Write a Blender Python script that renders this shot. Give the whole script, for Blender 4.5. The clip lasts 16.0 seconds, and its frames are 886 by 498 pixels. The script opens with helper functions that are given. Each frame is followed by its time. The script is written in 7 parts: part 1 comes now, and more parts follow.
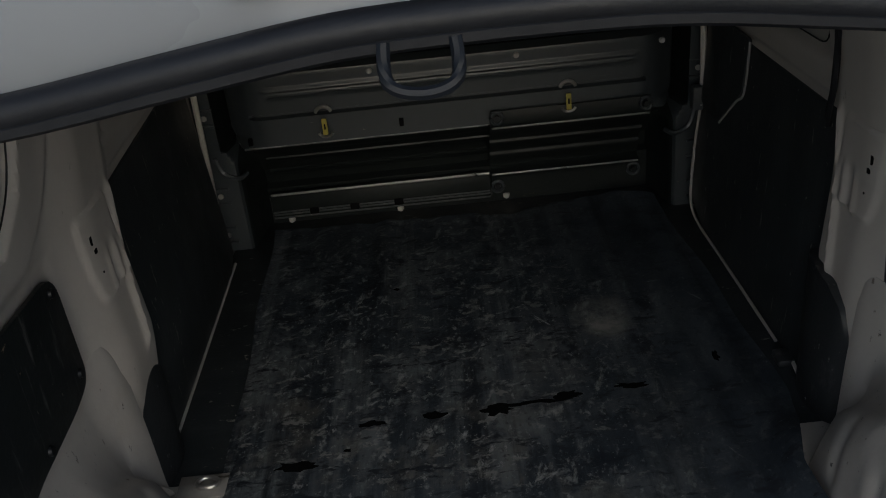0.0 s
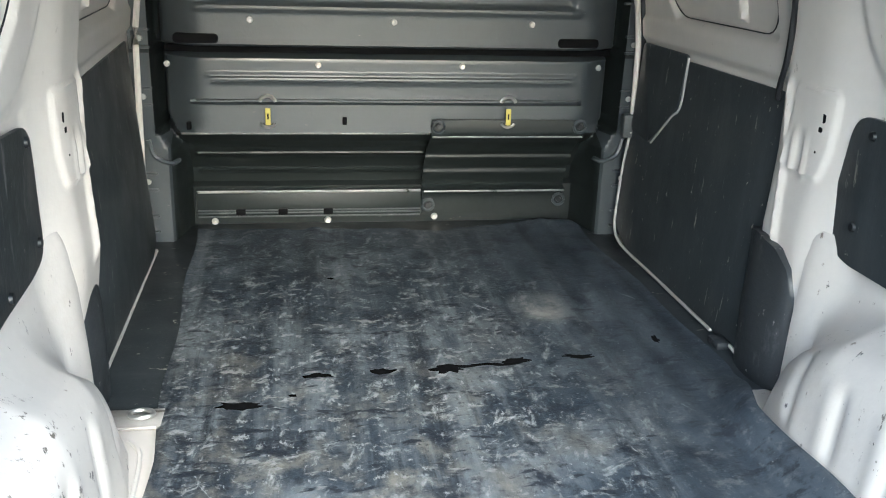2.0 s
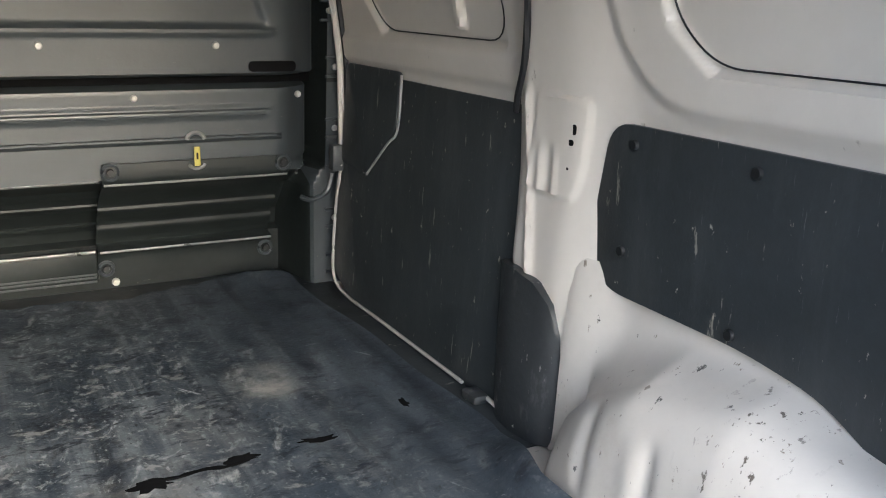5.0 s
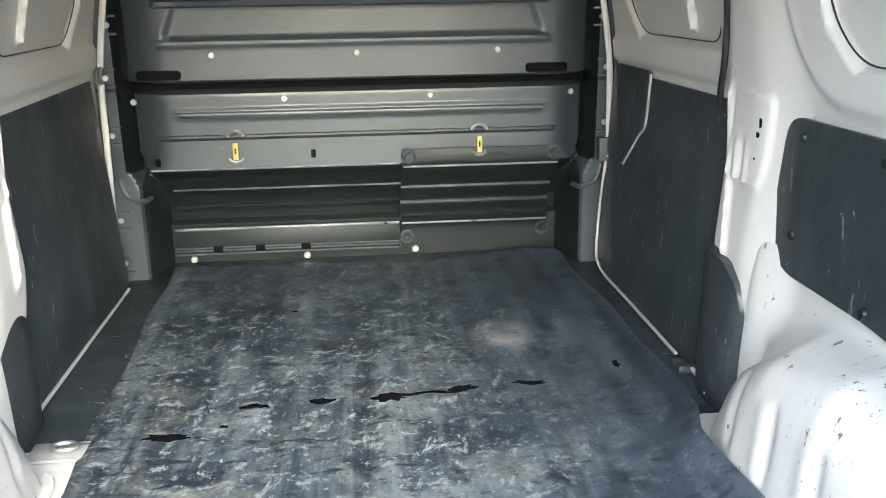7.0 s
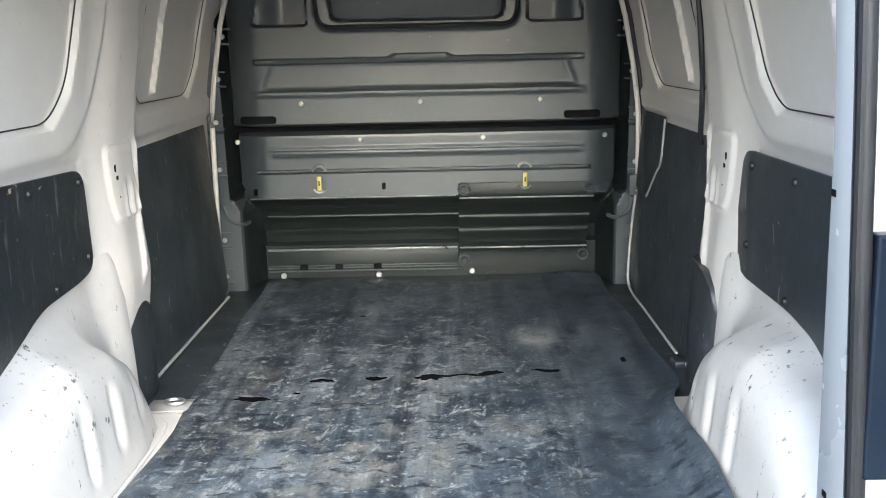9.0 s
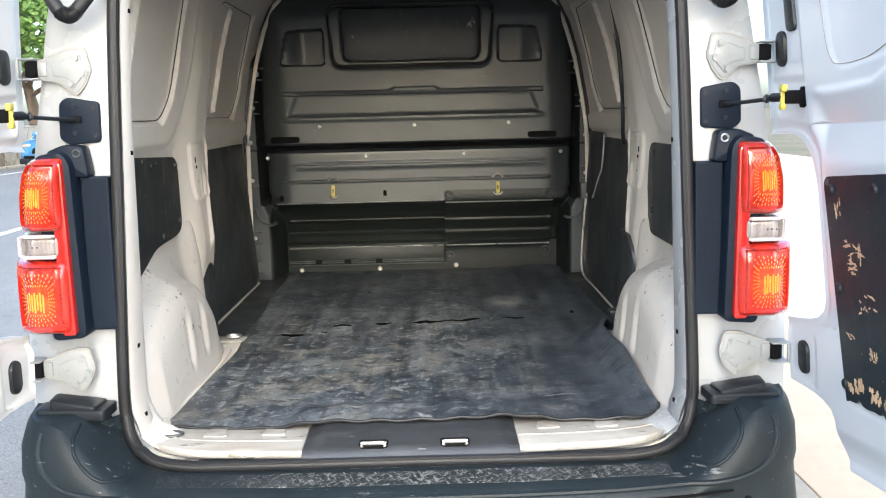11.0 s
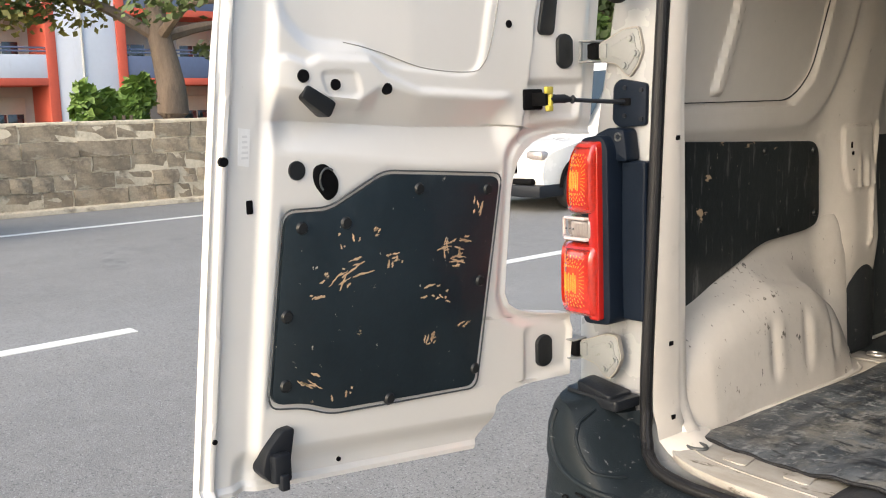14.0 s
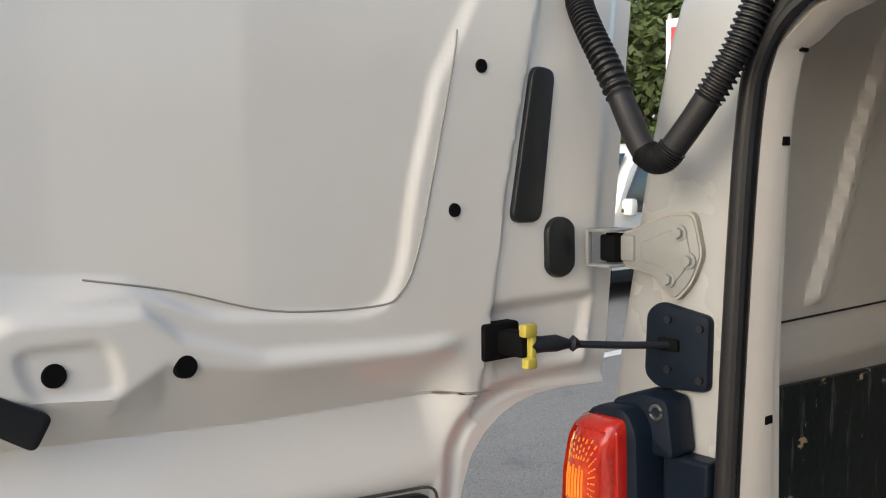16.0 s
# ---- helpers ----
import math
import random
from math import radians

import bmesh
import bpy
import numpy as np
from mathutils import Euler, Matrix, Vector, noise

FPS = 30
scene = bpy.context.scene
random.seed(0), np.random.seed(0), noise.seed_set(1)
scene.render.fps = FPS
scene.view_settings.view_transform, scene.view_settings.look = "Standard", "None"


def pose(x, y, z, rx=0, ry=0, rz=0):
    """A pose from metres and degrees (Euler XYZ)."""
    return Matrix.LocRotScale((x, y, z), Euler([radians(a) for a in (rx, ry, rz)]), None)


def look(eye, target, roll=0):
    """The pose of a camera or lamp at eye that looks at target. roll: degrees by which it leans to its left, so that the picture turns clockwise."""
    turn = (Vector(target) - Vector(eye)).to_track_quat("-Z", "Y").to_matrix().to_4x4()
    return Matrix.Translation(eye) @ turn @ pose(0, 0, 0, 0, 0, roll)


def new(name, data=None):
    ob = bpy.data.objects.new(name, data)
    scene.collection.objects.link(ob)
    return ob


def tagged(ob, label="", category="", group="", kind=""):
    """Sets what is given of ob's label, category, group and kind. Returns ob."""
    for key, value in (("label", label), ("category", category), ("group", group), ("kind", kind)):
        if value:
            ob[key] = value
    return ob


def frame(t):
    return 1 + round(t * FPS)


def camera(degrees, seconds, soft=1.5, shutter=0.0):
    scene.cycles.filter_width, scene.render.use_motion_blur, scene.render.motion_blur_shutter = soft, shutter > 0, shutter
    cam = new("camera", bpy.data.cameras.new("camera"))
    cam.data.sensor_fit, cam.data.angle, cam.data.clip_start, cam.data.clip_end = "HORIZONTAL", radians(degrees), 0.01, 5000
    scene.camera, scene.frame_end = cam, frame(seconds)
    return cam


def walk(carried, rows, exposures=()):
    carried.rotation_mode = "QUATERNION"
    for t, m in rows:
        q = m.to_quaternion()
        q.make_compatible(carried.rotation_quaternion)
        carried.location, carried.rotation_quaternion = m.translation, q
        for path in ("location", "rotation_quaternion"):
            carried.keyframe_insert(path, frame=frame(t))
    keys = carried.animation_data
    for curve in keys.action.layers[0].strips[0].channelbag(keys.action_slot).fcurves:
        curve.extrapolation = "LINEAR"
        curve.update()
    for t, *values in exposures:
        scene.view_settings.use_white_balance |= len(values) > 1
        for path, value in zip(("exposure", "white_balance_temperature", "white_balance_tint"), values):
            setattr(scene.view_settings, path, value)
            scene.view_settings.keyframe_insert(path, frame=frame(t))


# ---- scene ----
import mathutils
cam = camera(50.7, 16.0, soft=1.1)
PATH = [
    (0, (-0.052, -0.501, 1.942), (-0.066, 1.286, 1.044), -6.1),
    (0.5, (-0.172, -0.576, 1.904), (-0.201, 1.199, 0.983), -6.1),
    (1, (-0.262, -0.599, 1.802), (-0.244, 1.179, 0.884), -2.6),
    (1.5, (-0.309, -0.656, 1.668), (-0.167, 1.183, 0.896), 0.1),
    (2, (-0.312, -0.643, 1.544), (-0.006, 1.232, 0.919), 1.8),
    (2.5, (-0.344, -0.631, 1.45), (0.132, 1.218, 0.854), 3.0),
    (3, (-0.306, -0.442, 1.429), (0.4, 1.345, 0.875), 2.8),
    (3.5, (-0.265, -0.228, 1.471), (0.731, 1.424, 0.942), 2.0),
    (6, (-0.201, -0.276, 1.434), (0.431, 1.547, 0.908), -0.4),
    (6.5, (-0.095, -0.495, 1.454), (0.249, 1.404, 0.928), -0.9),
    (7, (-0.034, -0.638, 1.476), (0.147, 1.283, 0.948), -0.9),
    (7.5, (0.066, -0.743, 1.473), (0.108, 1.188, 0.952), -0.5),
    (8, (0.136, -0.808, 1.493), (0.088, 1.124, 0.981), -1.3),
    (10.5, (0.025, -1.846, 1.418), (0.043, 0.134, 1.137), -1.3),
    (11, (0.073, -2.026, 1.356), (0.086, -0.046, 1.069), -1.4),
    (11.5, (0.175, -2.237, 1.333), (0.159, -0.26, 1.032), -1.4),
    (12, (0.342, -2.288, 1.331), (0.174, -0.32, 1.015), -1.2),
    (12.5, (0.53, -2.199, 1.361), (0.067, -0.28, 1.041), -1.2),
    (13, (0.674, -2.047, 1.36), (-0.156, -0.254, 1.049), -0.8),
    (13.5, (0.71, -1.841, 1.361), (-0.505, -0.283, 1.047), -0.5),
    (14, (0.581, -1.542, 1.362), (-0.931, -0.268, 1.061), -1.5),
    (14.5, (0.428, -1.293, 1.376), (-1.197, -0.164, 1.082), -1.3),
    (15, (0.265, -1.085, 1.444), (-1.386, 0.011, 1.177), -1.4),
    (15.5, (0.092, -0.959, 1.493), (-1.535, 0.186, 1.294), -1.5),
    (16, (-0.047, -0.824, 1.569), (-1.583, 0.447, 1.408), -0.7),
]
EXPOSURES = [(0, -0.8, 5550, 6), (0.5, 0.4, 5650, 4), (1, 1.4, 5400, 2), (1.5, 2.3, 5300, 2), (2, 2.7, 5250, 2), (2.5, 2.35, 5250, 3), (3, 1.8, 5450, 6),
             (3.5, 1.95, 5800, 8), (6, 3.05, 5450, 6), (6.5, 3.35, 5350, 4), (7, 3.05, 5300, 3), (8, 2.87, 5300, 3), (10.5, 2.25, 5600, 6),
             (11, 2.1, 5800, 6), (12, 2.09, 5750, 6), (12.5, 2.13, 5900, 6), (13, 2.07, 6400, 8), (13.5, 1.7, 6850, 11), (14, 1.5, 6700, 9),
             (14.5, 1.4, 6700, 9), (15.5, 1.0, 6700, 9), (16, 0.85, 6600, 8)]
walk(cam, [(t, look(eye, target, roll)) for t, eye, target, roll in PATH], EXPOSURES)

# ---- world, sun ----
world = bpy.data.worlds.new("world")
scene.world = world
world.use_nodes = True
wn = world.node_tree.nodes
sky = wn.new("ShaderNodeTexSky")
sky.sky_type, sky.sun_disc = "NISHITA", False
SUN_ELEVATION, SUN_AZIMUTH = radians(25), radians(176)      # azimuth clockwise from +y
sky.sun_elevation, sky.sun_rotation = SUN_ELEVATION, SUN_AZIMUTH
sky.air_density, sky.dust_density, sky.ozone_density = 1.0, 3.0, 1.0
world.node_tree.links.new(sky.outputs[0], wn["Background"].inputs[0])
wn["Background"].inputs[1].default_value = 0.15
sun_data = bpy.data.lights.new("sun", "SUN")
sun_data.energy, sun_data.angle, sun_data.color = 1.35, radians(100), (1.0, 0.98, 0.955)
sun = new("sun", sun_data)
sun_from = Vector((math.sin(SUN_AZIMUTH) * math.cos(SUN_ELEVATION), math.cos(SUN_AZIMUTH) * math.cos(SUN_ELEVATION), math.sin(SUN_ELEVATION)))
sun.matrix_world = look(sun_from * 30, (0, 0, 0))


# ---- materials ----
def material(name, color, rough=0.5, metal=0.0, var=0.15, scale=6.0, stretch=(1, 1, 1), bump=0.0, bump_scale=80.0, wear=(), rough_var=0.1,
             coat=0.0, random_tint=0.0, spec=0.5, coat_rough=0.08, swirl=0.0):
    """A surface with colour variation at two scales, relief, and layers of wear: (colour, scale, threshold, softness, stretch)."""
    m = bpy.data.materials.new(name)
    m.use_nodes = True
    nt = m.node_tree
    nodes, link = nt.nodes, nt.links.new
    bsdf = nodes["Principled BSDF"]
    co = nodes.new("ShaderNodeTexCoord").outputs["Object"]

    def noise_at(sc, st, detail=5, w=0.0, rough_n=0.6, bend=0.0):
        mp = nodes.new("ShaderNodeMapping")
        mp.vector_type = "TEXTURE" if len(st) > 3 else "POINT"
        if len(st) > 3:
            mp.inputs["Rotation"].default_value = (0, 0, st[3])
            st = tuple(1 / q for q in st[:3])
        mp.inputs["Scale"].default_value = st
        mp.inputs["Location"].default_value = (w, w * 0.7, w * 1.3)
        link(co, mp.inputs["Vector"])
        n = nodes.new("ShaderNodeTexNoise")
        n.inputs["Scale"].default_value, n.inputs["Detail"].default_value = sc, detail
        n.inputs["Roughness"].default_value, n.inputs["Distortion"].default_value = rough_n, bend
        link(mp.outputs[0], n.inputs["Vector"])
        return n.outputs["Fac"]

    def remap(sock, a, b, c, d):
        r = nodes.new("ShaderNodeMapRange")
        for i, v in enumerate((a, b, c, d)):
            r.inputs[i + 1].default_value = v
        link(sock, r.inputs[0])
        return r.outputs[0]

    def mix(fac, a, b, kind="MIX"):
        x = nodes.new("ShaderNodeMix")
        x.data_type, x.blend_type = "RGBA", kind
        for s, v in ((x.inputs["Factor"], fac), (x.inputs["A"], a), (x.inputs["B"], b)):
            if isinstance(v, (tuple, list)):
                s.default_value = (*v, 1)
            elif isinstance(v, (int, float)):
                s.default_value = v
            else:
                link(v, s)
        return x.outputs["Result"]

    dark = tuple(c * (1 - var) for c in color)
    light = tuple(min(1, c * (1 + var)) for c in color)
    big = remap(noise_at(scale, stretch), 0.3, 0.7, 0, 1)
    fine = remap(noise_at(scale * 9, stretch, 4, 3.1), 0.3, 0.7, 0, 1)
    col = mix(big, dark, light)
    col = mix(0.35, col, mix(fine, dark, light))
    if random_tint:
        info = nodes.new("ShaderNodeObjectInfo")
        col = mix(remap(info.outputs["Random"], 0, 1, 0, random_tint), col, tuple(c * 0.45 for c in color))
    for i, (wc, sc, th, soft, st, *zones) in enumerate(wear):
        f = remap(noise_at(sc, st, 9, 5.3 + 2.7 * i, 0.66, swirl), th, th + soft, 0, 1)
        for axis, a, b, c, d in zones:
            sep = nodes.new("ShaderNodeSeparateXYZ")
            link(co, sep.inputs[0])
            mul = nodes.new("ShaderNodeMath")
            mul.operation = "MULTIPLY"
            link(f, mul.inputs[0])
            link(remap(sep.outputs[axis], a, b, c, d), mul.inputs[1])
            f = mul.outputs[0]
        col = mix(f, col, wc)
    link(col, bsdf.inputs["Base Color"])
    link(remap(big, 0, 1, max(0, rough - rough_var), min(1, rough + rough_var)), bsdf.inputs["Roughness"])
    bsdf.inputs["Metallic"].default_value = metal
    bsdf.inputs["Specular IOR Level"].default_value = spec
    bsdf.inputs["Coat Weight"].default_value = coat
    bsdf.inputs["Coat Roughness"].default_value = coat_rough
    if bump:
        b = nodes.new("ShaderNodeBump")
        b.inputs["Strength"].default_value, b.inputs["Distance"].default_value = 1.0, bump
        link(noise_at(bump_scale, stretch, 4, 9.7), b.inputs["Height"])
        link(b.outputs[0], bsdf.inputs["Normal"])
    return m


W = (1, 1, 1)
# van white, darkened because the rear faces catch too much light
WHITE_DIMMED = material("white_paint_dimmed", (0.300, 0.308, 0.316), 0.28, var=0.03, scale=3, coat=0.4, bump=0.0006, bump_scale=9, rough_var=0.05,
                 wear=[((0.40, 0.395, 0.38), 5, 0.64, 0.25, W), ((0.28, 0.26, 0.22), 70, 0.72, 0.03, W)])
CREAM = material("inner_paint", (0.605, 0.566, 0.518), 0.38, var=0.05, scale=3, coat=0.15, bump=0.0008, bump_scale=14,
                 wear=[((0.40, 0.37, 0.33), 2.5, 0.60, 0.25, W), ((0.34, 0.31, 0.27), 30, 0.67, 0.05, (1, 1, 0.5)), ((0.09, 0.08, 0.07), 34, 0.735, 0.03, (1, 1, 0.5))])
DOOR_PAINT = material("door_paint", (0.645, 0.62, 0.58), 0.30, var=0.02, scale=2, coat=0.7, coat_rough=0.05, bump=0.0002, bump_scale=9, rough_var=0.02,
                      wear=[((0.30, 0.25, 0.19), 60, 0.735, 0.02, W)])
# brighter copy of the van white: strong light put into the right door
DOOR_WHITE_LIT = material("door_white_lit", (0.60, 0.615, 0.64), 0.30, var=0.02, scale=2, coat=0.5, coat_rough=0.10, bump=0.0002, bump_scale=9, rough_var=0.02,
                      wear=[((0.40, 0.40, 0.40), 60, 0.74, 0.02, W)])
# greyish hinge paint, darkened further against overexposure
HINGE_PAINT_DIMMED = material("hinge_paint_dimmed", (0.215, 0.222, 0.222), 0.42, var=0.05, scale=14, bump=0.0003, bump_scale=60, wear=[((0.14, 0.135, 0.125), 45, 0.62, 0.06, W)])
# grey of the sealed joints; also the painted shadow line round the hinges
SEAM_AND_SHADOW = material("joint_and_shadow_grey", (0.26, 0.245, 0.22), 0.7, var=0.2, scale=30)
SILL_PAINT = material("worn_sill_paint", (0.345, 0.33, 0.305), 0.4, var=0.12, scale=8, bump=0.0008, bump_scale=40,
                      wear=[((0.25, 0.225, 0.19), 9, 0.48, 0.2, (0.4, 1, 1)), ((0.10, 0.085, 0.065), 30, 0.605, 0.05, (0.35, 1, 1)), ((0.16, 0.12, 0.08), 12, 0.45, 0.2, W, (0, 0.50, 0.60, 0, 1))])
ARCH_PAINT = material("scuffed_paint", (0.545, 0.512, 0.470), 0.42, var=0.06, scale=4, coat=0.1, bump=0.001, bump_scale=18,
                      wear=[((0.44, 0.40, 0.34), 4, 0.58, 0.2, W), ((0.07, 0.065, 0.06), 14, 0.66, 0.02, (1, 1.6, 1.2)),
                            ((0.20, 0.17, 0.14), 38, 0.645, 0.03, (1, 1, 0.6)), ((0.06, 0.055, 0.05), 60, 0.68, 0.02, (1, 1.6, 0.7)),
                            ((0.10, 0.085, 0.07), 44, 0.60, 0.04, (1, 1.3, 0.9), (1, 0.46, 0.54, 0, 1), (1, 0.60, 0.68, 1, 0), (2, 0.70, 0.75, 0, 1))])
LINER = material("black_liner", (0.027, 0.032, 0.0355), 0.44, var=0.25, scale=5, bump=0.0004, bump_scale=120, spec=0.45,
                 wear=[((0.047, 0.053, 0.056), 5, 0.50, 0.25, (1, 2.5, 0.5)), ((0.22, 0.21, 0.18), 14, 0.65, 0.02, (1, 3.0, 0.5)),
                       ((0.32, 0.30, 0.25), 34, 0.66, 0.02, (1, 1.4, 0.8)), ((0.09, 0.095, 0.095), 40, 0.64, 0.04, (1, 6, 0.4))])
LINER_WORN = material("worn_liner", (0.018, 0.022, 0.023), 0.45, var=0.3, scale=5, bump=0.0008, bump_scale=60, spec=0.3,
                      wear=[((0.12, 0.12, 0.115), 7, 0.57, 0.12, (1, 6, 1.0)), ((0.42, 0.31, 0.20), 13, 0.655, 0.02, (1, 0.7, 1.2)), ((0.36, 0.32, 0.26), 48, 0.68, 0.02, (1, 1.4, 0.8))])
BULK = material("bulkhead_plastic", (0.042, 0.049, 0.054), 0.38, var=0.14, scale=3, bump=0.0004, bump_scale=90, spec=0.55,
                wear=[((0.26, 0.25, 0.22), 60, 0.69, 0.03, (0.25, 1, 1.5)), ((0.20, 0.19, 0.17), 20, 0.71, 0.02, (0.3, 1, 3))])
USED, WALKED = (0, 0.05, 0.50, 1.0, 0.18), (1, 1.35, 2.2, 1.0, 0.45)     # more wear in the middle and near the doors
MAT_RUBBER = material("rubber_mat", (0.024, 0.032, 0.043), 0.48, var=0.3, scale=3, bump=0.0014, bump_scale=90, rough_var=0.16, spec=0.4, swirl=0.12,
                      wear=[((0.064, 0.077, 0.092), 2.2, 0.456, 0.220, (1.4, 0.7, 1)),
                            ((0.150, 0.166, 0.180), 5.5, 0.492, 0.190, (1, 0.8, 1), USED, WALKED),
                            ((0.126, 0.140, 0.152), 6.2, 0.506, 0.180, (2.4, 0.14, 1), USED),
                            ((0.018, 0.023, 0.030), 5, 0.546, 0.130, (2.6, 0.12, 1)),
                            ((0.221, 0.234, 0.236), 26, 0.571, 0.105, (1, 0.8, 1), USED, WALKED),
                            ((0.315, 0.328, 0.324), 15, 0.585, 0.110, (1.8, 0.6, 1, -0.25), USED, WALKED),
                            ((0.315, 0.326, 0.322), 14, 0.597, 0.110, (0.7, 1.7, 1, 0.5), USED, WALKED),
                            ((0.205, 0.192, 0.162), 7, 0.496, 0.220, (1, 0.8, 1), (0, -0.1, 0.50, 1.0, 0.0), (1, 0.9, 1.7, 1.0, 0.0)),
                            ((0.017, 0.021, 0.029), 12, 0.526, 0.130, (1, 0.8, 1)),
                            ((0.283, 0.296, 0.302), 30, 0.670, 0.049, (1, 0.12, 1, 0.45), WALKED),
                            ((0.268, 0.282, 0.286), 34, 0.660, 0.049, (0.12, 1, 1, 0.1), WALKED),
                            ((0.248, 0.257, 0.256), 55, 0.591, 0.081, (1, 0.6, 1), USED, WALKED),
                            ((0.194, 0.196, 0.191), 24, 0.591, 0.057, (0.65, 1.2, 1), USED, WALKED),
                            ((0.018, 0.022, 0.030), 21, 0.566, 0.068, (0.55, 1.5, 1)),
                            ((0.010, 0.012, 0.015), 60, 0.576, 0.162, (1, 0.7, 1)),
                            ((0.202, 0.201, 0.192), 16, 0.376, 0.297, W, (0, 0.25, 0.30, 0, 1), (0, 0.37, 0.42, 1, 0), (1, 1.53, 1.60, 0, 1), (1, 1.69, 1.77, 1, 0)),
                            ((0.293, 0.302, 0.297), 95, 0.658, 0.065, W)])
# black lower metal; also the shade painted into bulkhead groove and gaps
BULK_BLACK_AND_SHADE = material("black_metal_and_groove_shade", (0.0130, 0.0160, 0.0160), 0.42, var=0.25, scale=6, spec=0.22, bump=0.0003, bump_scale=60,
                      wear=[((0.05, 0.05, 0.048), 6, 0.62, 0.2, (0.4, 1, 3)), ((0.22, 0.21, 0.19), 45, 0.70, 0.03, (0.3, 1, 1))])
PLASTIC = material("black_plastic", (0.011, 0.013, 0.017), 0.45, var=0.2, scale=8, bump=0.0005, bump_scale=220, spec=0.22)
BUMPER = material("bumper_plastic", (0.011, 0.0155, 0.019), 0.46, var=0.25, scale=4, bump=0.0006, bump_scale=240, spec=0.17,
                  wear=[((0.030, 0.034, 0.039), 5, 0.58, 0.25, (0.4, 1, 1)), ((0.15, 0.155, 0.16), 50, 0.665, 0.04, (0.5, 1, 1)), ((0.10, 0.105, 0.11), 26, 0.63, 0.04, (0.15, 1, 2))])
TRODDEN = [(0, 0.35, 0.60, 1.0, 0.35), (0, -0.42, -0.22, 0.15, 1.0)]
SCUFFED = material("scuffed_bumper_plastic", (0.0115, 0.016, 0.0195), 0.46, var=0.25, scale=4, bump=0.0008, bump_scale=160, spec=0.18,
                   wear=[((0.050, 0.055, 0.060), 9, 0.50, 0.2, (0.6, 1.2, 1), TRODDEN[1]), ((0.15, 0.15, 0.145), 110, 0.54, 0.08, (0.4, 1.4, 1, 0.7), TRODDEN[0], TRODDEN[1]),
                         ((0.16, 0.16, 0.152), 100, 0.545, 0.08, (1.4, 0.4, 1, 0.5), TRODDEN[0], TRODDEN[1]), ((0.20, 0.198, 0.185), 130, 0.58, 0.06, W, TRODDEN[0], TRODDEN[1])])
SILL_PLASTIC = material("sill_plastic", (0.034, 0.036, 0.040), 0.42, var=0.22, scale=6, bump=0.0006, bump_scale=150,
                        wear=[((0.075, 0.076, 0.078), 8, 0.52, 0.2, (0.5, 1, 1)), ((0.17, 0.165, 0.155), 55, 0.66, 0.04, (0.3, 1, 1))])
BLUE_PLASTIC = material("dark_trim", (0.006, 0.010, 0.018), 0.45, var=0.15, scale=8, bump=0.0004, bump_scale=260, spec=0.11)
RUBBER = material("seal_rubber", (0.012, 0.0125, 0.0145), 0.5, var=0.25, scale=9, bump=0.0006, bump_scale=90, spec=0.3)
TRIM_GREY = material("grey_trim", (0.050, 0.055, 0.058), 0.5, var=0.25, scale=9, bump=0.001, bump_scale=60, wear=[((0.16, 0.155, 0.145), 14, 0.58, 0.12, (1, 1, 0.4)), ((0.24, 0.23, 0.21), 40, 0.64, 0.04, (1, 1, 0.5))])
STEEL = material("zinc_steel", (0.55, 0.54, 0.52), 0.35, 0.9, var=0.15, scale=20)
FOOT_GREY = material("scuffed_dark_plastic", (0.026, 0.029, 0.032), 0.42, var=0.25, scale=9, bump=0.001, bump_scale=60, wear=[((0.10, 0.10, 0.10), 14, 0.58, 0.12, (1, 1, 0.4)), ((0.22, 0.21, 0.20), 40, 0.63, 0.04, (1, 1, 0.5))])
PIPING = material("grey_piping", (0.33, 0.33, 0.32), 0.5, var=0.1, scale=30)
BOLT_WHITE = material("pale_rivet", (0.48, 0.47, 0.44), 0.45, 0.2, var=0.1, scale=30)
YELLOW = material("yellow_plastic", (0.44, 0.365, 0.06), 0.4, var=0.08, scale=20)
HOLE = material("dark_cavity", (0.004, 0.004, 0.0045), 0.8, var=0.2, scale=20, spec=0.08)
PLUG = material("rubber_plug", (0.011, 0.0125, 0.014), 0.42, var=0.2, scale=30, bump=0.0003, bump_scale=200, spec=0.35)
RED_LENS = material("red_lens", (0.60, 0.020, 0.008), 0.12, var=0.2, scale=30, bump=0.0012, bump_scale=55, coat=1.0, stretch=(3, 1, 0.35))
RED_EDGE = material("red_lens_rim", (0.33, 0.010, 0.006), 0.15, var=0.12, scale=20, coat=1.0)
AMBER = material("amber_bulb_pattern", (0.78, 0.24, 0.02), 0.2, var=0.3, scale=60, coat=0.8)
CLEAR_LENS = material("clear_lens", (0.33, 0.29, 0.27), 0.12, 0.3, var=0.35, scale=40, coat=1.0, bump=0.0008, bump_scale=90, stretch=(3, 1, 0.3))
PALE_RIM = material("pale_lens_rim", (0.46, 0.38, 0.36), 0.2, var=0.1, scale=30, coat=1.0)
REFLECTOR = material("red_reflector", (0.22, 0.014, 0.010), 0.2, var=0.15, scale=80, coat=1.0)
ASPHALT = material("asphalt", (0.185, 0.180, 0.171), 0.85, var=0.18, scale=0.5, bump=0.003, bump_scale=110, rough_var=0.05,
                   wear=[((0.225, 0.222, 0.214), 0.45, 0.47, 0.22, (1, 0.3, 1)), ((0.10, 0.10, 0.10), 1.6, 0.60, 0.15, W), ((0.075, 0.075, 0.075), 105, 0.54, 0.08, W), ((0.31, 0.308, 0.30), 125, 0.56, 0.08, W)])
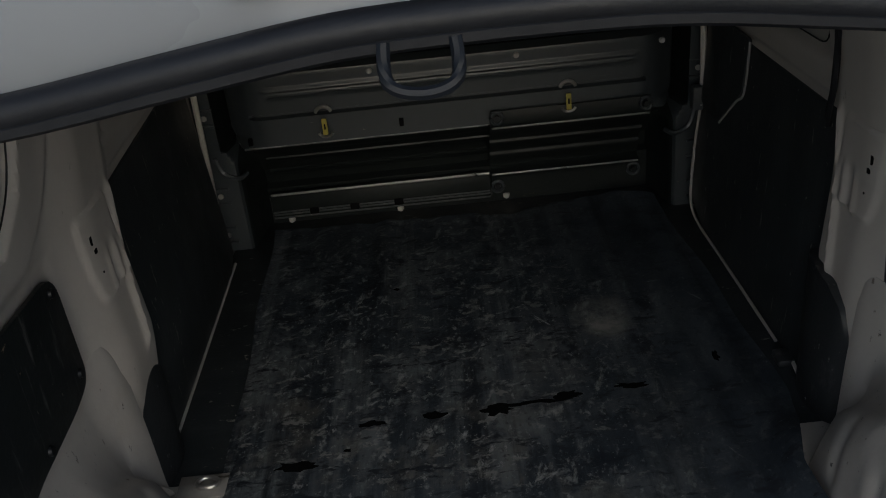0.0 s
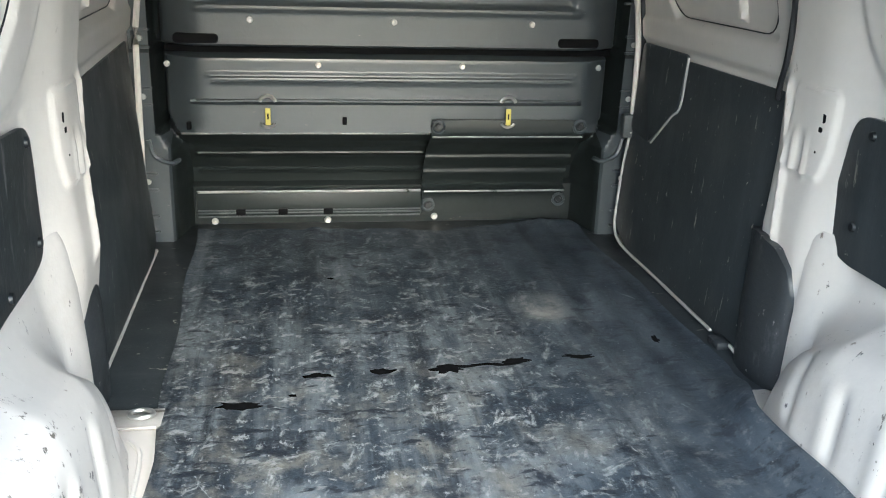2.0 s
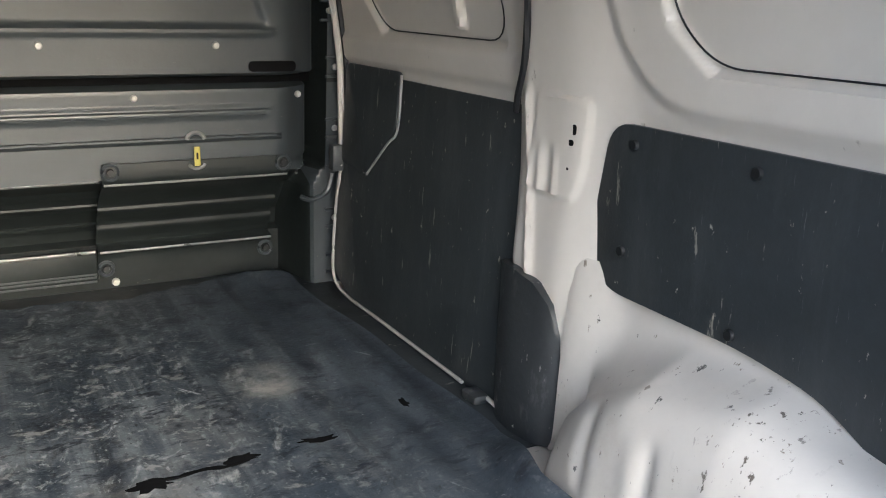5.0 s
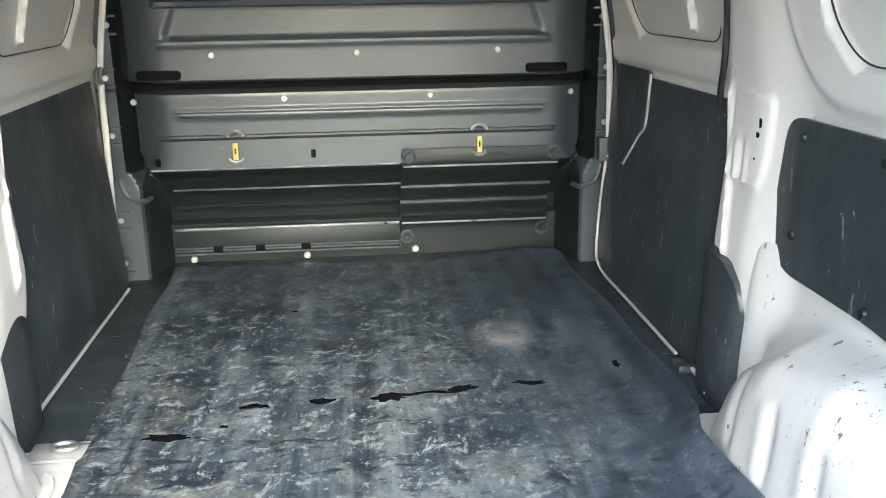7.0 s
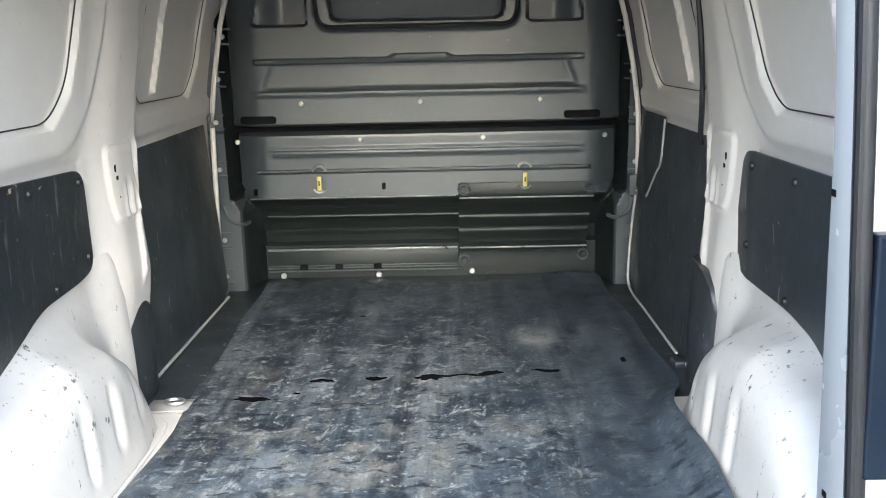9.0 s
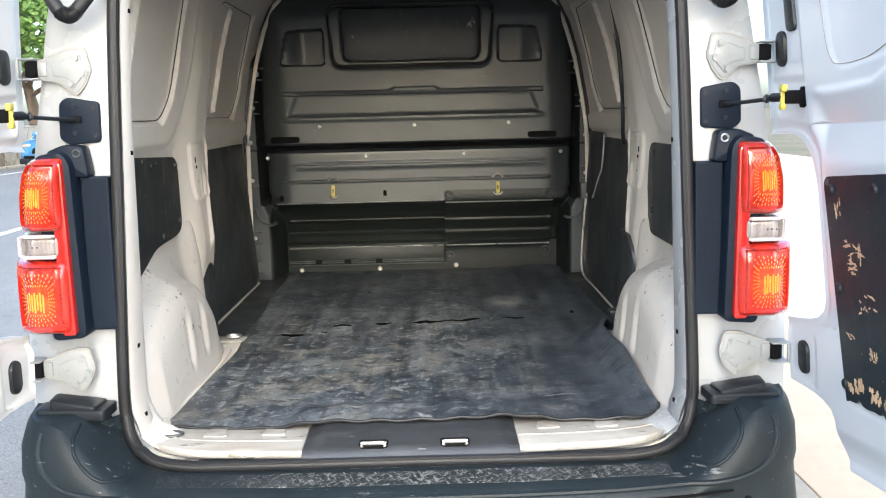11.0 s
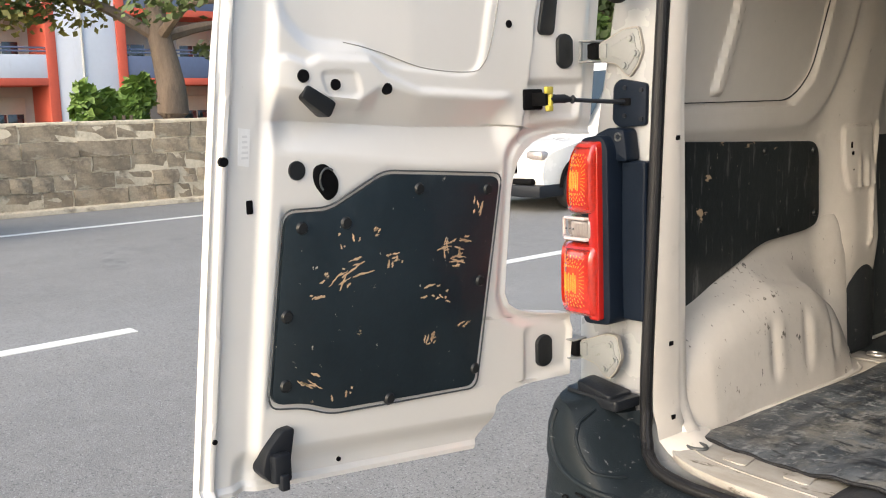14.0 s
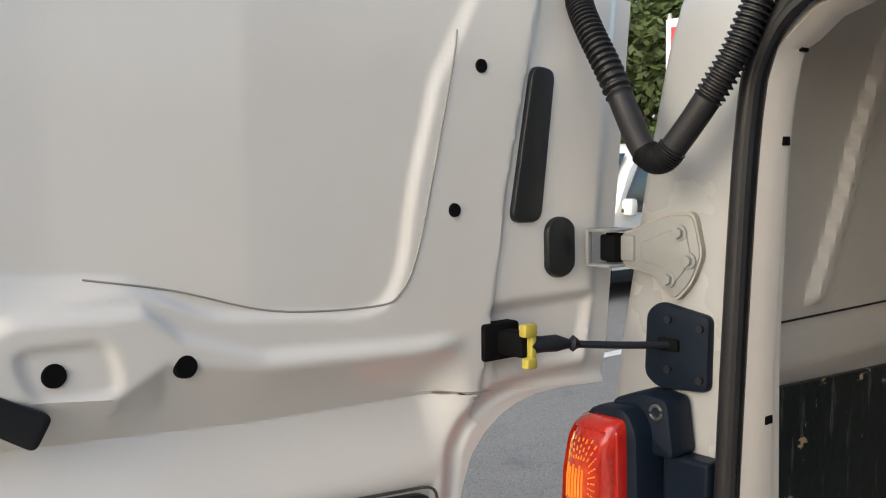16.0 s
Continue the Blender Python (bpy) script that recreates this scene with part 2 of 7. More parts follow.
ROAD_PAINT = material("road_paint", (0.62, 0.61, 0.58), 0.7, var=0.12, scale=3, wear=[((0.25, 0.25, 0.24), 14, 0.6, 0.15, W)])
PAVING = material("paving_concrete", (0.47, 0.385, 0.29), 0.85, var=0.14, scale=1.2, bump=0.003, bump_scale=60, wear=[((0.30, 0.27, 0.22), 3, 0.58, 0.25, W)])
KERB = material("kerb_concrete", (0.27, 0.245, 0.205), 0.85, var=0.2, scale=2, bump=0.003, bump_scale=50, random_tint=0.3)
STONE = material("wall_stone", (0.36, 0.285, 0.195), 0.9, var=0.5, scale=4, bump=0.016, bump_scale=14, random_tint=0.55,
                 wear=[((0.15, 0.12, 0.088), 3.5, 0.47, 0.18, W), ((0.46, 0.40, 0.29), 7, 0.58, 0.14, (1, 0.5, 2)), ((0.11, 0.10, 0.08), 16, 0.62, 0.1, W)])
MORTAR = material("wall_mortar", (0.50, 0.43, 0.32), 0.95, var=0.3, scale=3, bump=0.006, bump_scale=30, wear=[((0.20, 0.165, 0.12), 4, 0.52, 0.15, W)])
PLASTER = material("pale_plaster", (0.62, 0.65, 0.72), 0.85, var=0.05, scale=0.6, wear=[((0.42, 0.43, 0.46), 1.2, 0.62, 0.2, (2, 2, 0.3))])
RED_PLASTER = material("red_plaster", (0.56, 0.10, 0.06), 0.8, var=0.1, scale=1.0)
# greyer plaster copy with the recessed wall's shade in it; also plain grey
GREY_AND_SHADED = material("shaded_plaster", (0.46, 0.46, 0.44), 0.85, var=0.08, scale=1.0)
SHUTTER = material("roller_shutter", (0.50, 0.47, 0.40), 0.6, var=0.08, scale=4)
DARK_GLASS = material("window_glass", (0.02, 0.03, 0.035), 0.06, var=0.2, scale=1.0, coat=1.0)
RAIL_BLUE = material("blue_rail", (0.10, 0.13, 0.22), 0.5, var=0.1, scale=4)
BARK = material("pine_bark", (0.16, 0.12, 0.09), 0.9, var=0.4, scale=6, stretch=(1, 1, 0.25), bump=0.03, bump_scale=9)
LEAF = material("pine_needles", (0.075, 0.105, 0.03), 0.6, var=0.5, scale=2.5)
LEAF_DRY = material("dry_leaves", (0.17, 0.16, 0.035), 0.6, var=0.5, scale=2.0)
LEAF_BRIGHT = material("shrub_leaves", (0.10, 0.17, 0.03), 0.6, var=0.5, scale=2.0)
SOIL = material("verge_soil", (0.16, 0.13, 0.08), 0.95, var=0.35, scale=0.4, bump=0.02, bump_scale=6, wear=[((0.08, 0.11, 0.03), 0.8, 0.5, 0.2, W)])
CAR_WHITE = material("car_paint_white", (0.66, 0.65, 0.62), 0.25, var=0.04, scale=1, coat=0.8)
CAR_DARK = material("car_paint_dark_blue", (0.025, 0.035, 0.06), 0.2, var=0.1, scale=1, coat=0.9)
CAR_GREY = material("car_paint_grey", (0.14, 0.15, 0.15), 0.25, 0.3, var=0.08, scale=1, coat=0.8)
CAR_BLUE = material("car_paint_blue", (0.05, 0.16, 0.32), 0.25, 0.1, var=0.08, scale=1, coat=0.8)
TYRE = material("tyre_rubber", (0.022, 0.022, 0.023), 0.8, var=0.2, scale=12, bump=0.001, bump_scale=60)
RIM = material("alloy_rim", (0.55, 0.55, 0.56), 0.3, 0.8, var=0.08, scale=10)
SIGN_RED = material("sign_red", (0.55, 0.03, 0.04), 0.5, var=0.05, scale=3)
SIGN_WHITE = material("sign_white", (0.75, 0.75, 0.73), 0.5, var=0.05, scale=3)
PAPER = material("sticker_paper", (0.70, 0.69, 0.67), 0.5, var=0.06, scale=30)
INK = material("sticker_ink", (0.58, 0.57, 0.56), 0.6, var=0.1, scale=30)


def lens_material(name, zc):
    """Red moulded lens with optic grid; the orange glow round the bulb at height zc is put into its colour."""
    m = material(name, (0.33, 0.014, 0.006), 0.10, var=0.45, scale=18, stretch=(1.5, 1, 0.8), coat=1.0, bump=0.0025, bump_scale=40)
    nt = m.node_tree
    nodes, link = nt.nodes, nt.links.new
    bsdf = nodes["Principled BSDF"]
    co = nodes.new("ShaderNodeTexCoord").outputs["Object"]
    sep = nodes.new("ShaderNodeSeparateXYZ")
    link(co, sep.inputs[0])

    def calc(op, a, b=0.0):
        n = nodes.new("ShaderNodeMath")
        n.operation = op
        for i, v in enumerate((a, b)):
            if isinstance(v, (int, float)):
                n.inputs[i].default_value = v
            else:
                link(v, n.inputs[i])
        return n.outputs[0]
    dx = calc("MULTIPLY", calc("SUBTRACT", calc("ABSOLUTE", sep.outputs[0]), 0.800), 1.25)
    dz = calc("SUBTRACT", sep.outputs[2], zc)
    dist = calc("SQRT", calc("ADD", calc("MULTIPLY", dx, dx), calc("MULTIPLY", dz, dz)))
    near = nodes.new("ShaderNodeMapRange")
    for i, v in enumerate((0.014, 0.054, 1.0, 0.0)):
        near.inputs[i + 1].default_value = v
    link(dist, near.inputs[0])
    vor = nodes.new("ShaderNodeTexVoronoi")
    vor.inputs["Scale"].default_value = 130
    mp = nodes.new("ShaderNodeMapping")
    mp.inputs["Scale"].default_value = (1, 0.2, 0.6)
    link(co, mp.inputs[0])
    link(mp.outputs[0], vor.inputs["Vector"])
    fac = calc("MULTIPLY", near.outputs[0], calc("ADD", calc("MULTIPLY", vor.outputs["Distance"], 1.1), 0.15))
    old = bsdf.inputs["Base Color"].links[0].from_socket
    x = nodes.new("ShaderNodeMix")
    x.data_type = "RGBA"
    link(fac, x.inputs["Factor"])
    link(old, x.inputs["A"])
    # orange of the painted glow
    x.inputs["B"].default_value = (0.60, 0.065, 0.008, 1)
    link(x.outputs["Result"], bsdf.inputs["Base Color"])
    return m


UPPER_RED, LOWER_RED = lens_material("upper_lamp_lens", 1.196), lens_material("lower_lamp_lens", 0.966)


# ---- mesh helpers ----
def part(name, bm, mat, parent=None, label="", smooth=True, s=1):
    """Links a bmesh as one mesh object; s = -1 mirrors it to the other side of the van."""
    if s < 0:
        for v in bm.verts:
            v.co.x = -v.co.x
        bmesh.ops.reverse_faces(bm, faces=bm.faces[:])
    me = bpy.data.meshes.new(name)
    bm.to_mesh(me)
    bm.free()
    me.materials.append(mat)
    if smooth:
        me.shade_smooth()
        me.set_sharp_from_angle(angle=radians(38))
    ob = new(name, me)
    if parent is not None:
        ob.parent = parent
    if label:
        tagged(ob, label)
    return ob


def sstep(a, b, x):
    t = np.clip((np.asarray(x, float) - a) / (b - a), 0, 1)
    return t * t * (3 - 2 * t)


def box(bm, x0, x1, y0, y1, z0, z1, bevel=0.0, seg=2):
    b2 = bmesh.new()
    bmesh.ops.create_cube(b2, size=1)
    for v in b2.verts:
        v.co = Vector(((x0 + x1) / 2 + v.co.x * (x1 - x0), (y0 + y1) / 2 + v.co.y * (y1 - y0), (z0 + z1) / 2 + v.co.z * (z1 - z0)))
    if bevel:
        bmesh.ops.bevel(b2, geom=b2.edges[:], offset=bevel, segments=seg, affect="EDGES", profile=0.5)
    merge(bm, b2)
    return bm


def merge(bm, other):
    me = bpy.data.meshes.new("tmp")
    other.to_mesh(me)
    other.free()
    bm.from_mesh(me)
    bpy.data.meshes.remove(me)


def rounded(pts, r, seg=5):
    """The outline with its corners rounded by r (one number, or one for each corner)."""
    out, n = [], len(pts)
    rs = r if isinstance(r, (list, tuple)) else [r] * n
    for i in range(n):
        p0, p, p1 = (Vector(pts[(i + k) % n]) for k in (-1, 0, 1))
        a, b = (p0 - p), (p1 - p)
        d = min(rs[i], a.length * 0.48, b.length * 0.48)
        if d < 1e-4:
            out.append(tuple(p))
            continue
        a, b = p + a.normalized() * d, p + b.normalized() * d
        for k in range(seg + 1):
            t = k / seg
            out.append(tuple((1 - t) ** 2 * a + 2 * t * (1 - t) * p + t * t * b))
    return out


def prism(bm, pts, axis, a0, a1, bevel=0.0):
    """An outline in the two other axes (in order x, y, z), given depth along axis."""
    b2 = bmesh.new()

    def place(p, a):
        return {"x": (a, p[0], p[1]), "y": (p[0], a, p[1]), "z": (p[0], p[1], a)}[axis]
    low = [b2.verts.new(place(p, a0)) for p in pts]
    high = [b2.verts.new(place(p, a1)) for p in pts]
    n = len(pts)
    f0, f1 = b2.faces.new(low), b2.faces.new(high)
    for i in range(n):
        b2.faces.new((low[i], low[(i + 1) % n], high[(i + 1) % n], high[i]))
    bmesh.ops.recalc_face_normals(b2, faces=b2.faces[:])
    if bevel:
        rim = [e for f in (f0, f1) for e in f.edges]
        bmesh.ops.bevel(b2, geom=list(set(rim)), offset=bevel, segments=2, affect="EDGES", profile=0.5)
    bmesh.ops.triangulate(b2, faces=[f for f in b2.faces if len(f.verts) > 4])
    merge(bm, b2)
    return bm


def rod(bm, p0, p1, r, seg=10, r1=None):
    p0, p1 = Vector(p0), Vector(p1)
    b2 = bmesh.new()
    bmesh.ops.create_cone(b2, cap_ends=True, segments=seg, radius1=r, radius2=r if r1 is None else r1, depth=(p1 - p0).length)
    m = Matrix.Translation((p0 + p1) / 2) @ (p1 - p0).to_track_quat("Z", "Y").to_matrix().to_4x4()
    bmesh.ops.transform(b2, matrix=m, verts=b2.verts[:])
    merge(bm, b2)
    return bm


def tube(bm, pts, radius, seg=8, closed=False, flat=1.0, side=None):
    """A tube along points; radius a number or a list; flat squashes it across the direction 'side'."""
    pts = [Vector(p) for p in pts]
    n = len(pts)
    rings = []
    ref = Vector(side) if side else Vector((0, 0, 1))
    for i, p in enumerate(pts):
        a = pts[(i - 1) % n] if (closed or i) else p
        b = pts[(i + 1) % n] if (closed or i < n - 1) else p
        d = (b - a).normalized()
        u = d.cross(ref)
        if u.length < 0.05:
            u = d.cross(Vector((1, 0, 0)))
        u.normalize()
        w = u.cross(d).normalized()
        r = radius[i] if isinstance(radius, (list, tuple)) else radius
        rings.append([bm.verts.new(p + (u * math.cos(t) + w * math.sin(t) * flat) * r) for t in (2 * math.pi * k / seg for k in range(seg))])
    last = n if closed else n - 1
    for i in range(last):
        a, b = rings[i], rings[(i + 1) % n]
        for k in range(seg):
            bm.faces.new((a[k], a[(k + 1) % seg], b[(k + 1) % seg], b[k]))
    if not closed:
        bm.faces.new(rings[0][::-1])
        bm.faces.new(rings[-1])
    bmesh.ops.recalc_face_normals(bm, faces=bm.faces[:])
    return bm


def smooth_path(pts, n=8, closed=False):
    """Catmull-Rom points through the given ones."""
    pts = [Vector(p) for p in pts]
    m = len(pts)
    out = []
    for i in range(m if closed else m - 1):
        p = [pts[(i + k) % m] if closed else pts[min(max(i + k, 0), m - 1)] for k in (-1, 0, 1, 2)]
        for k in range(n):
            t = k / n
            out.append(0.5 * ((2 * p[1]) + (p[2] - p[0]) * t + (2 * p[0] - 5 * p[1] + 4 * p[2] - p[3]) * t * t + (3 * p[1] - p[0] - 3 * p[2] + p[3]) * t ** 3))
    if not closed:
        out.append(pts[-1])
    return out


def inside(py, pz, poly):
    """Signed distance from points to an outline: positive inside."""
    py, pz = np.asarray(py, float), np.asarray(pz, float)
    best = np.full(py.shape, 1e9)
    wind = np.zeros(py.shape, bool)
    n = len(poly)
    for i in range(n):
        (ay, az), (by, bz) = poly[i], poly[(i + 1) % n]
        ey, ez = by - ay, bz - az
        t = np.clip(((py - ay) * ey + (pz - az) * ez) / (ey * ey + ez * ez + 1e-12), 0, 1)
        best = np.minimum(best, np.hypot(py - ay - t * ey, pz - az - t * ez))
        with np.errstate(divide="ignore", invalid="ignore"):
            cross = ((az > pz) != (bz > pz)) & (py < (by - ay) * (pz - az) / (bz - az + 1e-15) + ay)
        wind ^= cross
    return np.where(wind, best, -best)


def pressed(py, pz, poly, amount, slope, crisp=False):
    """A pressing: amount inside the outline, falling to nothing over slope metres outside it."""
    d = inside(py, pz, poly)
    return amount * (np.clip(d / slope + 1, 0, 1) if crisp else sstep(-slope, 0, d))


def sheet(grid, thick=None):
    """A bmesh from an (m, n, 3) grid; thick: an (m, n, 3) grid for the back, joined at the rim."""
    m, n, _ = grid.shape
    me = bpy.data.meshes.new("tmp")
    idx = np.arange(m * n).reshape(m, n)
    quads = np.stack([idx[:-1, :-1], idx[:-1, 1:], idx[1:, 1:], idx[1:, :-1]], -1).reshape(-1, 4)
    verts, faces = grid.reshape(-1, 3).tolist(), quads.tolist()
    if thick is not None:
        off = m * n
        verts += thick.reshape(-1, 3).tolist()
        faces += (quads[:, ::-1] + off).tolist()
        rim = np.concatenate([idx[0, :], idx[1:, -1], idx[-1, -2::-1], idx[-2:0:-1, 0]])
        for a, b in zip(rim, np.roll(rim, -1)):
            faces.append([int(b), int(a), int(a + off), int(b + off)])
    me.from_pydata(verts, [], faces)
    bm = bmesh.new()
    bm.from_mesh(me)
    bpy.data.meshes.remove(me)
    return bm


def empty(name, label, category, group="", kind=""):
    ob = new(name)
    ob.empty_display_size = 0.2
    return tagged(ob, label, category, group, kind)


# ---- the van ----
van = empty("van", "white panel van, rear doors open, load bay empty", "van")
FLOOR_Z = 0.598


def side_x(z):
    """Half width of the inner side wall at height z."""
    return np.interp(z, [0.55, 1.26, 1.40, 1.60, 1.75, 1.87, 1.96], [0.80, 0.79, 0.772, 0.735, 0.69, 0.63, 0.52])


def load_floor():
    bm = bmesh.new()
    box(bm, -0.80, 0.80, 0.12, 2.56, FLOOR_Z - 0.03, FLOOR_Z, 0.003)
    part("load_floor", bm, CREAM, van, "cream painted metal load floor")
    bm = bmesh.new()
    box(bm, -0.765, 0.765, 1.14, 2.52, FLOOR_Z, FLOOR_Z + 0.003, 0.001)
    part("floor_underlay", bm, LINER, van, "black board underlay")


def tilt(bm):
    """Leans a part of the front lining outwards with height."""
    for v in bm.verts:
        v.co.x += 0.066 * (v.co.z - 0.60)


def inner_side(s):
    """Pressed inner wall with recessed upper fields, pillar and ledge."""
    def put(name, bm, mat, parent=None, label="", s=1):
        if s < 0:
            for v in bm.verts:
                inward = np.interp(v.co.y, [0.2, 1.3, 1.8, 2.3], [0.032, 0.030, 0.008, -0.012])
                v.co.x -= float(inward * sstep(0.62, 0.95, v.co.z) * (1 - 0.7 * sstep(1.5, 1.8, v.co.z)))
        return part(name, bm, mat, parent, label, s=s)
    ys, zs = np.linspace(0.20, 2.46, 330), np.linspace(0.56, 1.95, 190)
    Y, Z = np.meshgrid(ys, zs, indexing="ij")
    X = side_x(Z)
    # pillar between the two linings, standing further in towards its foot
    depth = np.interp(Z, [0.56, 0.95, 1.12, 1.28, 1.50, 1.95], [0.046, 0.050, 0.032, 0.028, 0.026, 0.015])
    X = X - depth * sstep(0.97, 1.15, Y) * sstep(1.36, 1.27, Y)
    # raised plate with two short ribs at its lower end
    plate = rounded([(1.085, 1.27), (1.235, 1.275), (1.245, 1.10), (1.115, 1.095), (1.095, 1.16)], 0.015)
    X = X - pressed(Y, Z, plate, 0.007, 0.010)
    for c in (1.165, 1.215):
        X = X - 0.005 * np.exp(-((Y - c) / 0.009) ** 2) * sstep(1.075, 1.10, Z) * sstep(1.20, 1.15, Z)
    X = X + 0.006 * np.exp(-((Y - 1.19) / 0.011) ** 2) * sstep(1.09, 1.11, Z) * sstep(1.20, 1.15, Z)
    # turned edge that laps over the front lining
    edge = np.interp(Z, [0.93, 1.28], [1.222, 1.275])
    X = X - 0.010 * np.exp(-((Y - edge) / 0.012) ** 2) * sstep(0.90, 0.94, Z) * sstep(1.30, 1.26, Z)
    # upper rear panel bulges over the lining and rounds off before the pillar
    X = X - pressed(Y, Z, rounded([(0.10, 1.292), (0.90, 1.292), (1.00, 1.37), (1.05, 1.62), (1.06, 2.1), (0.10, 2.1)], [0, 0.10, 0.08, 0.05, 0, 0]), 0.011, 0.030)
    # upper fields
    rear = [(0.26, 1.355), (0.80, 1.355), (0.885, 1.42), (0.935, 1.72), (0.90, 1.80), (0.30, 1.80)]
    front = [(1.40, 1.36), (1.98, 1.36), (2.08, 1.46), (2.06, 1.78), (1.45, 1.78)]
    X = X + pressed(Y, Z, rear, 0.020, 0.018) + pressed(Y, Z, front, 0.018, 0.018)
    for poly in ([(0.45, 1.38), (0.475, 1.38), (0.555, 1.78), (0.53, 1.78)], [(1.58, 1.385), (1.605, 1.385), (1.665, 1.76), (1.64, 1.76)]):
        X = X - pressed(Y, Z, poly, 0.016, 0.010)
    X = X - 0.010 * sstep(1.262, 1.28, Z) * sstep(1.35, 1.325, Z) * sstep(1.28, 1.34, Y)
    # shallow seat for the linings
    X = X + 0.004 * sstep(1.265, 1.255, Z) * sstep(1.0, 0.97, Y)
    grid = np.stack([X, Y, Z], -1)
    back = np.stack([X + 0.004, Y, Z], -1)
    bm = sheet(grid[:, ::-1], back[:, ::-1])
    bmesh.ops.recalc_face_normals(bm, faces=bm.faces[:])
    wall = put("inner_side_wall", bm, CREAM, van, "cream painted inner side wall with pressed fields", s=s)
    # dark joint lines round the upper fields
    for poly in (rear, front):
        pts = rounded(poly, 0.07, 6)
        bm = bmesh.new()
        tube(bm, [(float(side_x(p[1])) + (-0.0005 if p[0] < 1.1 else 0.0105), p[0], p[1]) for p in pts], 0.0017, 6, closed=True)
        put("joint_line", bm, RUBBER, wall, "dark sealed joint", s=s)
    # slots in the ribs and punched holes in the pillar
    for y, z, w, h in ((1.117, 1.222, 0.012, 0.019), (1.123, 1.198, 0.014, 0.011), (1.128, 1.15, 0.005, 0.005)):
        bm = bmesh.new()
        x = X[np.abs(ys - y).argmin(), np.abs(zs - z).argmin()]
        prism(bm, rounded([(y - w / 2, z - h / 2), (y + w / 2, z - h / 2), (y + w / 2, z + h / 2), (y - w / 2, z + h / 2)], 0.006), "x", x - 0.001, x + 0.006)
        put("punched_hole", bm, HOLE, wall, s=s)
    # linings
    if s > 0:
        outline = [(0.24, 1.248), (1.035, 1.248), (1.085, 0.985), (1.01, 0.950), (0.70, 0.948), (0.55, 0.930), (0.43, 0.87), (0.24, 0.76)]
    else:
        outline = [(0.24, 1.268), (0.960, 1.240), (0.975, 1.010), (0.90, 0.994), (0.68, 0.985), (0.57, 0.945), (0.45, 0.905), (0.24, 0.805)]
    rear_pts = rounded(outline, [0.01, 0.05, 0.05, 0.06, 0.05, 0.05, 0.05, 0.01])
    bm = bmesh.new()
    prism(bm, rear_pts, "x", 0.775, 0.785, 0.002)
    put("rear_lining", bm, LINER_WORN if s < 0 else LINER, wall, "black scratched side lining", s=s)
    for y, z in ((0.97, 1.215), (0.985, 1.03), (0.70, 1.215), (0.72, 0.965), (0.45, 1.21)) if s > 0 else ((0.93, 1.215), (0.945, 1.04), (0.68, 1.225), (0.76, 1.01)):
        bm = bmesh.new()
        rod(bm, (0.777, y, z), (0.7695, y, z), 0.011, 12, 0.008)
        put("lining_clip", bm, PLUG, wall, s=s)
    front_pts = rounded([(1.285, 1.243), (2.30, 1.243), (2.262, 0.66), (2.13, 0.606), (1.23, 0.604), (1.22, 0.92)], [0.05, 0.02, 0.03, 0.10, 0.01, 0.02])
    if s < 0:
        front_pts = [(min(y, 2.215), z) for y, z in front_pts]
    bm = bmesh.new()
    prism(bm, front_pts, "x", 0.742, 0.754, 0.002)
    tilt(bm)
    put("front_lining", bm, LINER, wall, "tall black scuffed side lining", s=s)
    if s > 0:
        # cover over the sliding door's runner, with pale piping
        bm = bmesh.new()
        prism(bm, rounded([(1.875, 1.262), (2.222, 1.262), (2.222, 0.985), (2.06, 0.975), (1.885, 1.115)], 0.02), "x", 0.732, 0.743, 0.003)
        tilt(bm)
        put("runner_cover", bm, LINER, wall, "black raised runner cover", s=s)
        bm = bmesh.new()
        tube(bm, smooth_path([(0.735, 1.872, 1.255), (0.735, 1.874, 1.12), (0.735, 1.93, 1.075), (0.735, 2.045, 0.978)], 6), 0.0035, 6)
        tilt(bm)
        put("piping", bm, PIPING, wall, "pale edge piping", s=s)
        bm = bmesh.new()
        tube(bm, smooth_path([(0.744, 2.228, 0.975), (0.744, 2.25, 0.85), (0.744, 2.25, 0.70), (0.744, 2.225, 0.635), (0.744, 2.13, 0.612), (0.744, 1.9, 0.6115), (0.742, 1.45, 0.6115)], 8), 0.0045, 6)
        for v in bm.verts:
            v.co.x -= 0.008 - 0.066 * (v.co.z - 0.60)
        put("piping", bm, BOLT_WHITE, wall, "pale edge piping", s=s)
        bm = bmesh.new()
        box(bm, 0.735, 0.785, 2.225, 2.262, 0.955, 1.03, 0.006)
        put("door_catch", bm, TRIM_GREY, wall, "grey plastic door catch", s=s)
        bm = bmesh.new()
        tube(bm, smooth_path([(0.742, 1.286, 1.235), (0.735, 1.272, 1.27), (0.729, 1.245, 1.34), (0.722, 1.235, 1.45), (0.70, 1.23, 1.65), (0.65, 1.22, 1.85)], 8), 0.007, 6)
        put("door_seal", bm, RUBBER, wall, "black rubber seal", s=s)
    else:
        bm = bmesh.new()
        tube(bm, smooth_path([(0.745, 2.2, 0.608), (0.743, 1.7, 0.609), (0.742, 1.33, 0.609)], 6), 0.006, 6)
        put("piping", bm, BOLT_WHITE, wall, "pale edge piping", s=s)
    # foot of the pillar
    bm = bmesh.new()
    ys, zs = np.linspace(1.105, 1.325, 16), np.linspace(0.602, 0.935, 20)
    Yg, Zg = np.meshgrid(ys, zs, indexing="ij")
    cap = np.interp(Yg, [1.105, 1.135, 1.18, 1.26, 1.325], [0.80, 0.892, 0.924, 0.935, 0.930])
